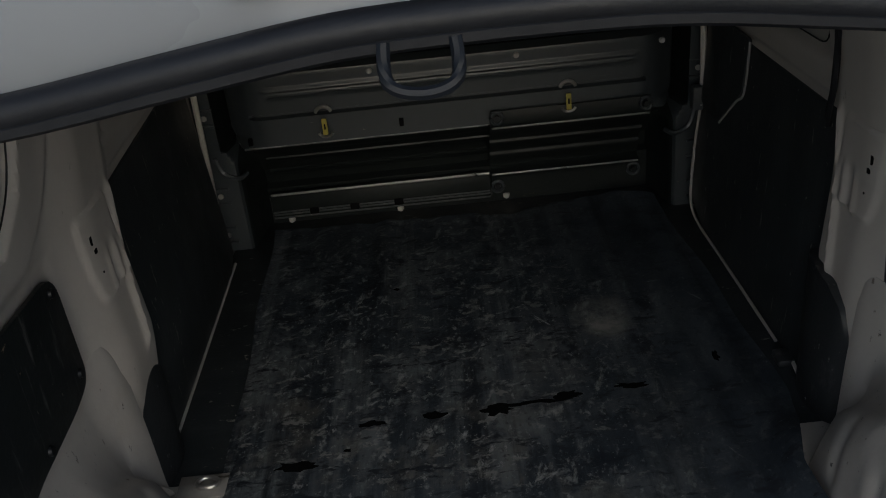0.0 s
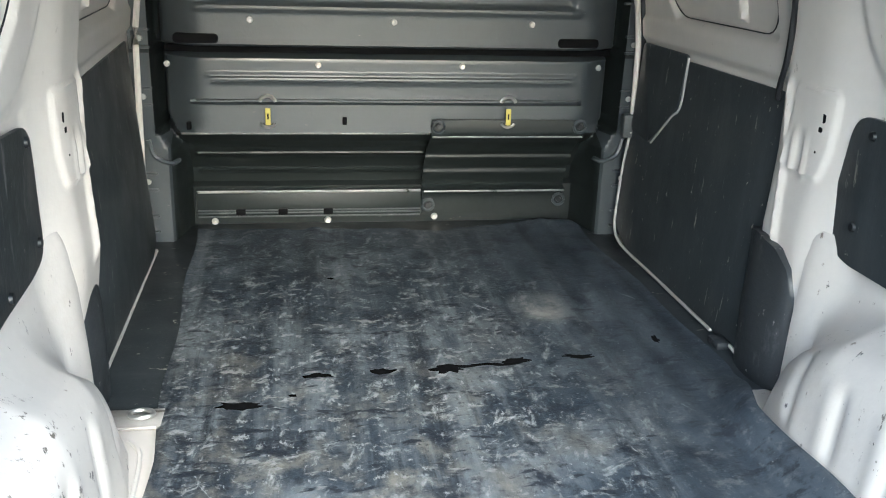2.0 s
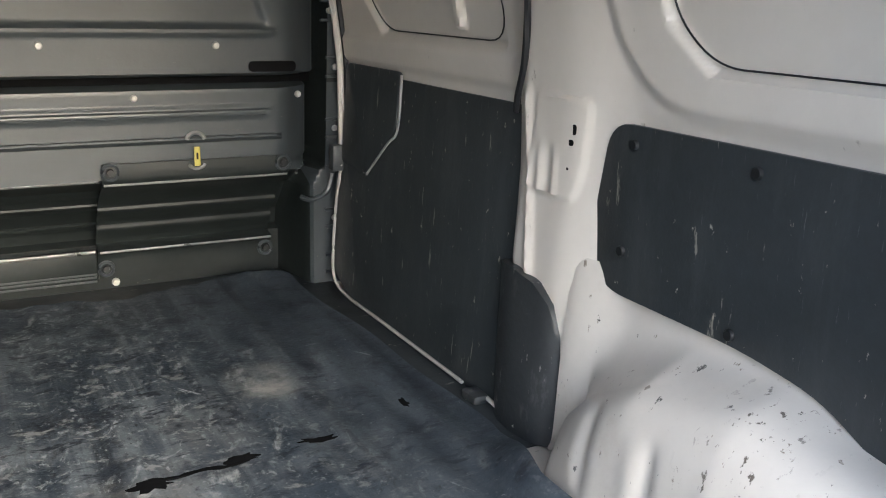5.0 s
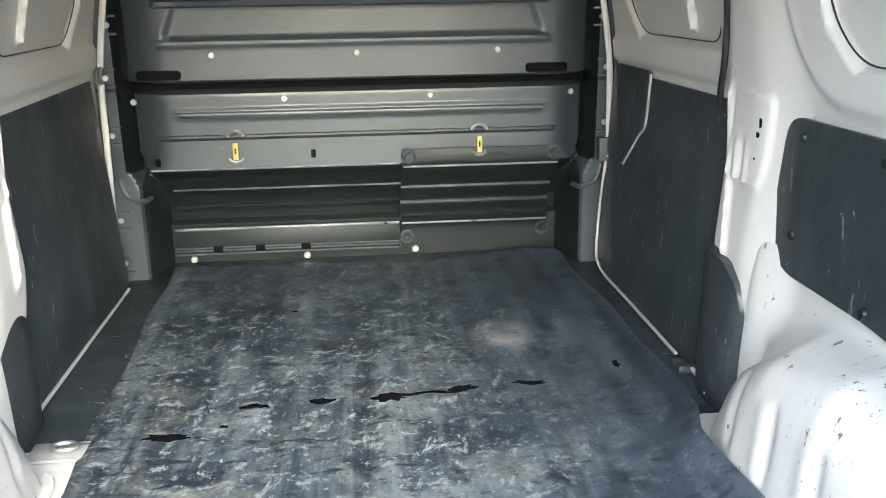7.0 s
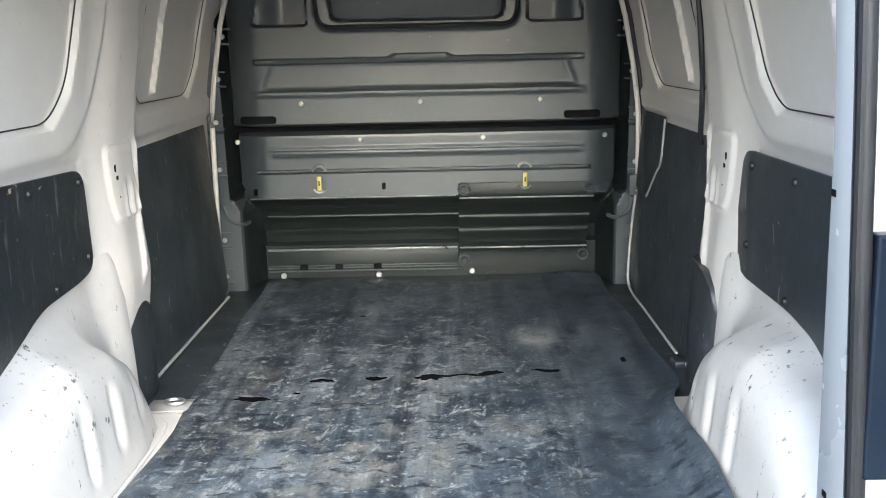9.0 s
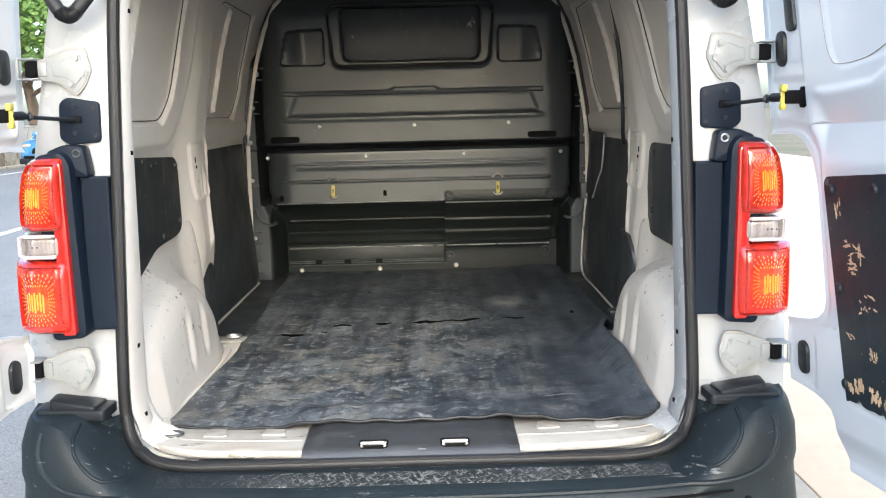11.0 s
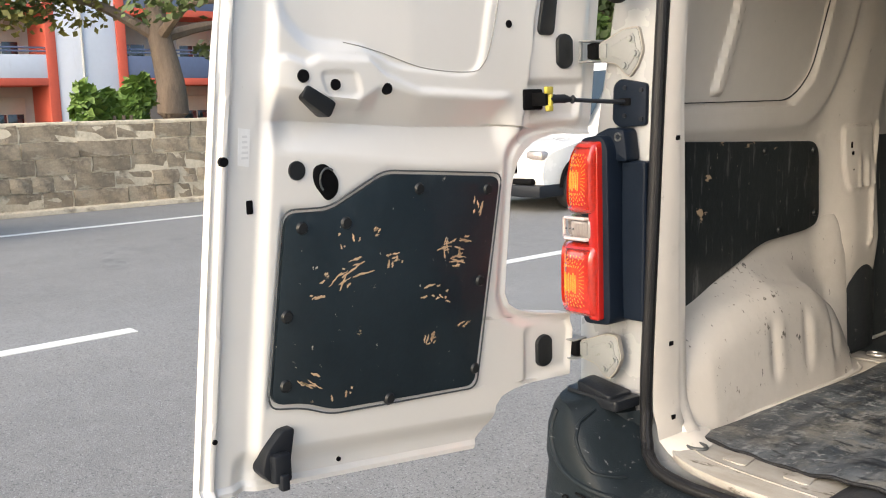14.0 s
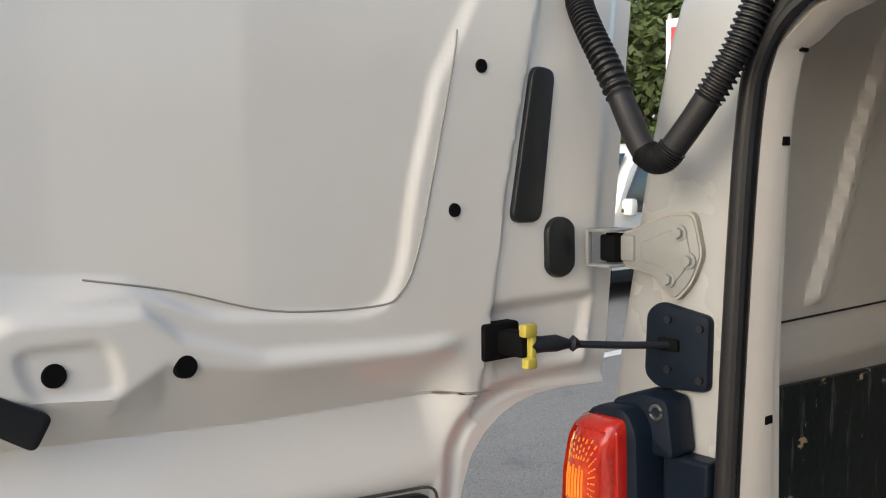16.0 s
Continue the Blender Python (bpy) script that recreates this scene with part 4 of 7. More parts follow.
    # sill strips, centre cover and strikers
    for s in (-1, 1):
        bm = bmesh.new()
        prism(bm, rounded([(0.245, 0.018), (0.45, 0.032), (0.54, 0.055), (0.60, 0.092), (0.645, 0.14), (0.65, 0.25), (0.25, 0.25)], [0.003, 0.05, 0.03, 0.03, 0.02, 0.01, 0.003]), "z", 0.585, 0.6035, 0.003)
        sill = part("sill_plate", bm, SILL_PAINT, van, "cream painted sill", s=s)
        # crease drawn as a tube greyer than the sill
        bm = bmesh.new()
        tube(bm, smooth_path([(0.255, 0.088, 0.6035), (0.40, 0.094, 0.6035), (0.52, 0.112, 0.6035), (0.585, 0.140, 0.6035)], 6), 0.0028, 6)
        part("sill_crease", bm, SEAM_AND_SHADOW, sill, "greyer raised line along the sill", s=s)
        for x in (0.33, 0.47):
            bm = bmesh.new()
            prism(bm, rounded([(x - 0.030, 0.125), (x + 0.030, 0.128), (x + 0.020, 0.185), (x - 0.020, 0.185)], 0.012), "z", 0.6025, 0.6065, 0.0015)
            part("sill_boss", bm, SILL_PAINT, sill, s=s)
    bm = bmesh.new()
    tube(bm, [(-0.578 + 0.026 * math.cos(a), 0.150 + 0.018 * math.sin(a), 0.606) for a in np.linspace(0, 2 * math.pi, 19)[:-1]], 0.0045, 8, True)
    part("sill_ring", bm, TRIM_GREY, van, "dark recessed lashing ring in the sill")
    ys = np.linspace(-0.012, 0.27, 24)
    xs = np.linspace(-0.245, 0.25, 40)
    X, Y = np.meshgrid(xs, ys, indexing="ij")
    edge = sstep(0, 0.05, X + 0.245) * sstep(0, 0.05, 0.25 - X)
    Z = 0.605 + 0.014 * sstep(0.0, 0.10, Y) * edge + 0.003 * edge
    Z = Z - 0.024 * sstep(0.006, -0.010, Y)
    bm = sheet(np.stack([X, Y, Z], -1), np.stack([X, Y, Z * 0 + 0.586], -1))
    bmesh.ops.recalc_face_normals(bm, faces=bm.faces[:])
    cover = part("sill_cover", bm, SILL_PLASTIC, van, "black plastic sill cover")
    for x in (-0.083, 0.103):
        bm = bmesh.new()
        prism(bm, rounded([(x - 0.032, 0.010), (x + 0.032, 0.010), (x + 0.034, 0.046), (x - 0.034, 0.046)], 0.010), "z", 0.604, 0.6165, 0.002)
        part("striker_pocket", bm, HOLE, cover)
        bm = bmesh.new()
        tube(bm, [(x - 0.026, 0.012, 0.612), (x - 0.024, 0.012, 0.620), (x + 0.024, 0.012, 0.620), (x + 0.026, 0.012, 0.612)], 0.005, 8)
        box(bm, x - 0.030, x + 0.030, 0.020, 0.030, 0.612, 0.6185, 0.002)
        part("striker", bm, STEEL, cover, "bright steel door striker")
    # striker loop and plate in the header
    bm = bmesh.new()
    tube(bm, smooth_path([(-0.080, 0.07, 1.80), (-0.079, 0.064, 1.775), (-0.057, 0.062, 1.768), (-0.036, 0.064, 1.775), (-0.035, 0.07, 1.80)], 5), 0.0045, 8)
    box(bm, -0.082, -0.030, 0.072, 0.10, 1.796, 1.812, 0.004)
    part("header_striker", bm, PLASTIC, van, "black header striker loop")
    bm = bmesh.new()
    prism(bm, rounded([(-0.175, 1.832), (0.175, 1.832), (0.17, 1.90), (-0.17, 1.90)], 0.01), "y", 0.088, 0.105, 0.003)
    part("header_plate", bm, PLASTIC, van, "black header plate")


def outer_shell():
    """Outer sides, roof and front wall behind the cab, closing the body."""
    body = [(0.86, 0.32), (0.93, 0.45), (0.945, 0.75), (0.935, 1.0), (0.885, 1.30), (0.84, 1.52), (0.80, 1.68), (0.735, 1.83), (0.60, 1.915), (0.40, 1.958), (0.0, 1.968)]
    prof = [(v.x, v.y) for v in smooth_path([(x, z, 0) for x, z in body], 4)]
    ys = np.r_[0.28, 0.34, np.linspace(0.45, 2.62, 12)]
    for s in (-1, 1):
        g = np.array([[(x * (1 - 0.05 * sstep(0.9, 0.28, y)), y, z) for x, z in prof] for y in ys])
        bm = sheet(g, g - np.array([0.006, 0, 0.003]))
        bmesh.ops.recalc_face_normals(bm, faces=bm.faces[:])
        # wheel opening is closed by the tyre and a dark liner
        part("body_side", bm, WHITE_DIMMED, van, "white painted body side and roof", s=s)
        bm = bmesh.new()
        pts = [(0.78 + 0.40 * math.cos(a), 0.34 + 0.40 * math.sin(a)) for a in np.linspace(0.05, math.pi - 0.05, 24)]
        prism(bm, pts, "x", 0.935, 0.949, 0.003)
        part("wheel_opening", bm, PLASTIC, van, "black wheel arch lip", s=s)
        # wheel
        bm = bmesh.new()
        prof_t = [(0.20, -0.10), (0.305, -0.11), (0.335, -0.085), (0.34, 0.0), (0.335, 0.085), (0.305, 0.11), (0.20, 0.10)]
        g = np.array([[(0.80 + d, 0.78 + r * math.cos(a), 0.34 + r * math.sin(a)) for r, d in prof_t] for a in np.linspace(0, 2 * math.pi, 49)])
        bm = sheet(g)
        bmesh.ops.recalc_face_normals(bm, faces=bm.faces[:])
        for i in range(40):
            a = 2 * math.pi * i / 40
            for d in (-0.06, -0.02, 0.02, 0.06):
                b2 = bmesh.new()
                bmesh.ops.create_cube(b2, size=1)
                bmesh.ops.transform(b2, matrix=Matrix.Translation((0.80 + d, 0.78 + 0.339 * math.cos(a), 0.34 + 0.339 * math.sin(a))) @ Matrix.Rotation(a, 4, "X") @ Matrix.Diagonal((0.03, 0.014, 0.036, 1)), verts=b2.verts[:])
                merge(bm, b2)
        wheel = part("wheel", bm, TYRE, van, "black rear tyre", s=s)
        bm = bmesh.new()
        rod(bm, (0.74, 0.78, 0.34), (0.87, 0.78, 0.34), 0.205, 32)
        part("rim", bm, RIM, wheel, "grey steel rim", s=s)
    bm = bmesh.new()
    box(bm, -0.93, 0.93, 2.60, 2.63, 0.34, 1.93, 0.01)
    part("front_wall", bm, WHITE_DIMMED, van, "plain white front wall")
    bm = bmesh.new()
    g = np.array([[(x, y, 1.945 - 0.05 * (x / 0.55) ** 2) for x in np.linspace(-0.55, 0.55, 16)] for y in np.linspace(0.2, 2.5, 30)])
    for i in range(30):
        g[i, :, 2] -= 0.012 * (1 if i % 7 in (0, 1) else 0)
    bm = sheet(g, g + np.array([0, 0, 0.008]))
    bmesh.ops.recalc_face_normals(bm, faces=bm.faces[:])
    part("inner_roof", bm, CREAM, van, "cream painted inner roof with cross ribs")
    bm = bmesh.new()
    box(bm, -0.70, 0.70, 0.12, 2.6, 0.30, 0.56, 0.02)
    part("underbody", bm, HOLE, van, "dark underbody")


def bumper():
    """Bumper swept round the corners; its ends rise beside the opening."""
    plan = smooth_path([(-0.935, 0.42, 0), (-0.925, 0.22, 0), (-0.90, 0.06, 0), (-0.855, -0.04, 0), (-0.76, -0.095, 0), (-0.55, -0.125, 0), (-0.25, -0.14, 0), (0.25, -0.14, 0), (0.55, -0.125, 0),
                        (0.76, -0.095, 0), (0.855, -0.04, 0), (0.90, 0.06, 0), (0.925, 0.22, 0), (0.935, 0.42, 0)], 10)
    n = len(plan)
    rows = []
    for i, p in enumerate(plan):
        d = (plan[min(i + 1, n - 1)] - plan[max(i - 1, 0)]).normalized()
        inn = Vector((-d.y, d.x, 0))
        up = float(sstep(0.60, 0.80, abs(p.x)))
        deep = 0.165 + 0.04 * up
        prof = [(deep, 0.568 + 0.135 * up), (deep * 0.75, 0.570 + 0.140 * up), (0.055 - 0.02 * up, 0.560 + 0.143 * up), (0.022, 0.552 + 0.132 * up), (0.008, 0.540 + 0.10 * up), (0.004, 0.530 + 0.05 * up),
                (0.009, 0.522 + 0.03 * up), (0.004, 0.50), (0.0, 0.465), (0.012, 0.435), (0.030, 0.410), (0.060, 0.392), (0.11, 0.378), (0.20, 0.37)]
        rows.append([tuple(p + inn * a + Vector((0, 0, z))) for a, z in prof])
    bm = sheet(np.array(rows))
    bmesh.ops.recalc_face_normals(bm, faces=bm.faces[:])
    faces = [[v.co.copy() for v in f.verts] for f in bm.faces]
    b = part("bumper", bm, BUMPER, van, "black plastic rear bumper with a scuffed step")

    def on_face(x, z, proud=0.0):
        """The point of the bumper's rear face at x, z."""
        best = None
        for q in faces:
            if min(v.x for v in q) <= x <= max(v.x for v in q):
                for tri in ((q[0], q[1], q[2]), (q[0], q[2], q[3])):
                    hit = mathutils.geometry.intersect_ray_tri(tri[0], tri[1], tri[2], Vector((0, 1, 0)), Vector((x, -1, z)))
                    if hit and (best is None or hit.y < best):
                        best = hit.y
        return (x, (best if best is not None else -0.05) - proud, z)
    # scuffed tread
    rows = []
    for x in np.linspace(-0.56, 0.58, 40):
        y0 = float(np.interp(abs(x), [0, 0.25, 0.58], [-0.14, -0.14, -0.121]))
        rows.append([(x, y0 + a, z + 0.0009) for a, z in ((0.052, 0.5600), (0.07, 0.5630), (0.10, 0.5665), (0.135, 0.5695))])
    g = np.array(rows)
    bm = sheet(g, g - np.array([0, 0, 0.004]))
    bmesh.ops.recalc_face_normals(bm, faces=bm.faces[:])
    part("step_tread", bm, SCUFFED, b, "scratched step tread")
    # dark groove under the step
    bm = bmesh.new()
    tube(bm, smooth_path([(-0.70, -0.1085, 0.535), (-0.55, -0.1245, 0.529), (-0.25, -0.1395, 0.527), (0.25, -0.1395, 0.527), (0.55, -0.1245, 0.529), (0.70, -0.1085, 0.535)], 8), 0.0028, 6)
    part("groove", bm, HOLE, b, "dark groove")
    for s in (-1, 1):
        bm = bmesh.new()
        prism(bm, rounded([(0.684, 0.004), (0.846, 0.022), (0.85, 0.09), (0.680, 0.09)], 0.012), "z", 0.690, 0.714, 0.004)
        prism(bm, rounded([(0.706, 0.010), (0.812, 0.020), (0.82, 0.085), (0.700, 0.085)], 0.012), "z", 0.708, 0.735, 0.004)
        for v in bm.verts:
            if v.co.z > 0.722:
                v.co.z -= 0.014 * float(sstep(0.78, 0.70, v.co.x))
        part("corner_pad", bm, PLASTIC, b, "black plastic corner pad", s=s)
        # raised bead sweeping from the pad to the step
        bm = bmesh.new()
        line = smooth_path([(0.800, 0.686, 0), (0.806, 0.660, 0), (0.804, 0.632, 0), (0.793, 0.604, 0), (0.768, 0.580, 0), (0.730, 0.564, 0), (0.66, 0.5535, 0), (0.50, 0.5475, 0), (0.25, 0.5455, 0), (0.0, 0.545, 0)], 5)
        tube(bm, [on_face(p.x, p.y) for p in line], 0.0068, 8)
        part("bead", bm, BUMPER, b, s=s)
        # inner cheek between horn and seal, with two stepped creases
        V2, U2 = np.meshgrid(np.linspace(0, 1, 16), np.linspace(0, 1, 34), indexing="ij")
        gx, gy = 0.664 + 0.080 * U2, 0.095 - 0.15 * U2 * (1 - 0.25 * V2)
        gz = 0.575 + 0.108 * V2 * (1 - 0.1 * U2) - 0.012 * (1 - V2)
        step = 0.010 * (sstep(0.26, 0.34, U2) + sstep(0.58, 0.66, U2)) - 0.010 * U2 * 2
        bm = sheet(np.stack([gx, gy - step, gz], -1))
        bmesh.ops.recalc_face_normals(bm, faces=bm.faces[:])
        part("cheek", bm, BUMPER, b, s=s)
        bm = bmesh.new()
        line = smooth_path([(0.734, 0.690, 0), (0.729, 0.660, 0), (0.716, 0.632, 0), (0.694, 0.606, 0), (0.665, 0.586, 0), (0.62, 0.573, 0)], 5)
        tube(bm, [on_face(p.x, p.y) for p in line], 0.0042, 8)
        part("cheek_crease", bm, BUMPER, b, s=s)
        bm = bmesh.new()
        x0 = 0.63
        pts = rounded([(x0 - 0.055, 0.466), (x0 + 0.05, 0.471), (x0 + 0.052, 0.492), (x0 - 0.05, 0.497)], 0.010)
        b2 = bmesh.new()
        prism(b2, pts, "y", -0.128, -0.10, 0.004)
        for v in b2.verts:
            v.co.y += (v.co.x - x0) * 0.16
        part("reflector", b2, REFLECTOR, b, "red reflector", s=s)
        # black plate put in for the inset's shade round the reflector
        b2 = bmesh.new()
        prism(b2, rounded([(x0 - 0.060, 0.461), (x0 + 0.062, 0.466), (x0 + 0.066, 0.499), (x0 - 0.056, 0.503)], 0.012), "y", -0.1225, -0.10, 0.003)
        for v in b2.verts:
            v.co.y += (v.co.x - x0) * 0.16
        part("reflector_recess", b2, HOLE, b, "dark plate painting the shade round the reflector", s=s)
        bm.free()
        for x, y, z, r in ((0.273, -0.139, 0.493, 0.0105), (0.735, -0.10, 0.511, 0.0065)):
            bm = bmesh.new()
            rod(bm, (x, y + 0.01, z), (x, y - 0.004, z), r, 16)
            part("parking_sensor", bm, BUMPER, b, "black parking sensor", s=s)
            bm = bmesh.new()
            tube(bm, [(x + r * 1.1 * math.cos(a), y - 0.003, z + r * 1.1 * math.sin(a)) for a in np.linspace(0, 2 * math.pi, 17)[:-1]], 0.0022, 6, True)
            part("sensor_ring", bm, HOLE, b, s=s)
    bm = bmesh.new()
    rod(bm, (0.70, 0.05, 0.600), (0.70, 0.035, 0.607), 0.009, 10)
    part("screw", bm, PLASTIC, b)


def tail_lamp(s):
    # black housing
    bm = bmesh.new()
    prism(bm, rounded([(0.712, 0.878), (0.79, 0.872), (0.80, 1.285), (0.74, 1.294), (0.722, 1.268)], 0.018), "y", 0.020, 0.100, 0.006)
    housing = part("tail_lamp", bm, BLUE_PLASTIC, van, "tall rear lamp cluster in a black housing", s=s)
    bm = bmesh.new()
    prism(bm, rounded([(0.692, 1.235), (0.780, 1.235), (0.785, 1.292), (0.745, 1.308), (0.702, 1.304)], 0.010), "y", 0.050, 0.098, 0.006)
    part("bracket", bm, BLUE_PLASTIC, housing, "black lamp bracket", s=s)
    bm = bmesh.new()
    tube(bm, [(0.716 + 0.008 * math.cos(a), 0.049, 1.288 + 0.008 * math.sin(a)) for a in np.linspace(0, 2 * math.pi, 15)[:-1]], 0.0022, 6, True)
    part("bracket_screw", bm, STEEL if s > 0 else TRIM_GREY, housing, s=s)

    def lens_at(U, V, z0, z1, x0, x1):
        """Bulging lens that turns round the corner towards the side and tapers at its top."""
        Z = (z0 + z1) / 2 + (V - 0.5) * (z1 - z0) * (0.93 + 0.07 * np.sqrt(np.clip(1 - (2 * U - 1) ** 8, 0, 1)))
        outer = x1 - np.interp(Z, [1.10, 1.20, 1.245, 1.265, 1.282], [0, 0.006, 0.016, 0.026, 0.042])
        X = x0 + (outer - x0) * U
        depth = (1 - np.abs(2 * V - 1) ** 5) ** 0.5 * (1 - np.abs(2 * U - 1) ** 6) ** 0.5
        rim = np.minimum(np.minimum(U / 0.16, (1 - U) / 0.12), np.minimum(V, 1 - V) / 0.11)
        Y = 0.024 - 0.038 * depth + 0.032 * sstep(0.6, 1.0, U) + 0.012 * sstep(0.80, 1.05, rim)
        return np.stack([X, Y, Z], -1)

    def lens(z0, z1, x0, x1):
        U, V = np.meshgrid(np.linspace(0, 1, 34), np.linspace(0, 1, 38), indexing="ij")
        P = lens_at(U, V, z0, z1, x0, x1)
        back = P.copy()
        back[..., 1] = 0.075
        bm = sheet(P, back)
        bmesh.ops.recalc_face_normals(bm, faces=bm.faces[:])
        return bm
    part("upper_lens", lens(1.118, 1.281, 0.736, 0.852), UPPER_RED, housing, "red lamp lens with amber bulb pattern", s=s)
    part("lower_lens", lens(0.889, 1.058, 0.733, 0.868), LOWER_RED, housing, "red lamp lens with amber bulb pattern", s=s)
    clear = lens(1.061, 1.115, 0.746, 0.852)
    for v in clear.verts:
        v.co.y += 0.010
    part("clear_lens", clear, CLEAR_LENS, housing, "clear reversing lamp lens", s=s)
    bm = bmesh.new()
    tube(bm, [(x, y + 0.008, z) for x, y, z in ((0.750, 0.016, 1.067), (0.766, -0.008, 1.065), (0.826, -0.006, 1.065), (0.845, 0.012, 1.068), (0.845, 0.012, 1.108), (0.826, -0.006, 1.111), (0.766, -0.008, 1.111), (0.750, 0.016, 1.109))], 0.0042, 8, True, 1.0, (0, 1, 0))
    part("lens_rim", bm, PALE_RIM, housing, "pale moulded rim of the reversing lamp", s=s)
    bm = bmesh.new()
    prism(bm, rounded([(0.730, 0.888), (0.760, 0.888), (0.762, 1.27), (0.736, 1.27)], 0.008), "y", 0.004, 0.05, 0.003)
    part("lens_edge", bm, RED_EDGE, housing, "red lens edge", s=s)
    # ribbed amber pattern laid on each red lens for the bulb seen through it
    for z0, z1, x0, x1, zc in ((1.118, 1.281, 0.736, 0.852, 1.196), (0.889, 1.058, 0.733, 0.868, 0.966)):
        bm = bmesh.new()
        for i in range(7):
            u0 = 0.44 + 0.045 * i
            U, Vz = np.meshgrid(np.array([u0, u0 + 0.016, u0 + 0.032]), np.linspace(0.06 * (i % 3), 1 - 0.09 * ((i + 1) % 2), 6), indexing="ij")
            P = lens_at(U, (zc - 0.024 + 0.046 * Vz - z0) / (z1 - z0), z0, z1, x0, x1)
            P[1, :, 1] -= 0.0018
            b2 = sheet(P, P + np.array([0, 0.004, 0]))
            bmesh.ops.recalc_face_normals(b2, faces=b2.faces[:])
            merge(bm, b2)
        # radial dashes of the optics round the ribs
        for i in range(34):
            a = 2 * math.pi * (i + 0.5) / 34
            ca, sa = math.cos(a), math.sin(a)
            reach = min(0.30 / max(abs(ca), 1e-6), 0.36 / max(abs(sa), 1e-6))
            start = min(0.19 / max(abs(ca), 1e-6), 0.17 / max(abs(sa), 1e-6))
            count = 4 if i % 2 else 3
            for k in range(count):
                q0 = start + (reach - start) * (k + 0.20) / count
                q1 = start + (reach - start) * (k + 0.72) / count
                ends = lens_at(np.array([0.56 + q0 * ca, 0.56 + q1 * ca]), np.array([0.48 + q0 * sa, 0.48 + q1 * sa]), z0, z1, x0, x1)
                rod(bm, ends[0], ends[1], 0.0010, 5)
        part("bulb_pattern", bm, AMBER, housing, "amber ribbed bulb pattern", s=s)
    bm = bmesh.new()
    for i in range(3):
        box(bm, 0.795 + 0.010 * i, 0.799 + 0.010 * i, -0.0060, -0.002, 1.086, 1.090, 0.001, 1)
    part("print", bm, TRIM_GREY, housing, "small dark moulded marks", s=s)
    # trim between lamp and opening
    bm = bmesh.new()
    prism(bm, rounded([(0.660, 0.886), (0.722, 0.886), (0.720, 1.236), (0.656, 1.236)], 0.006), "y", 0.066, 0.098, 0.005)
    part("pillar_trim", bm, BLUE_PLASTIC, van, "dark plastic pillar trim", smooth=False, s=s)


LEAN = radians(6.3)
DOOR_X = 0.845
LINING = [(-0.700, 1.183), (-0.605, 1.180), (-0.477, 1.239), (-0.182, 1.214), (-0.267, 0.779), (-0.621, 0.808), (-0.680, 0.834), (-0.750, 0.846)]


# the cut-out round the lamp, along and up the door
CUT_OUT = [(-0.30, 0.180), (0.02, 0.180), (0.15, 0.186), (0.20, 0.197), (0.228, 0.212), (0.24, 0.235), (0.24, 0.520), (0.228, 0.545), (0.207, 0.562), (0.180, 0.575), (0.145, 0.585), (0.10, 0.591), (0.02, 0.595), (-0.30, 0.597)]


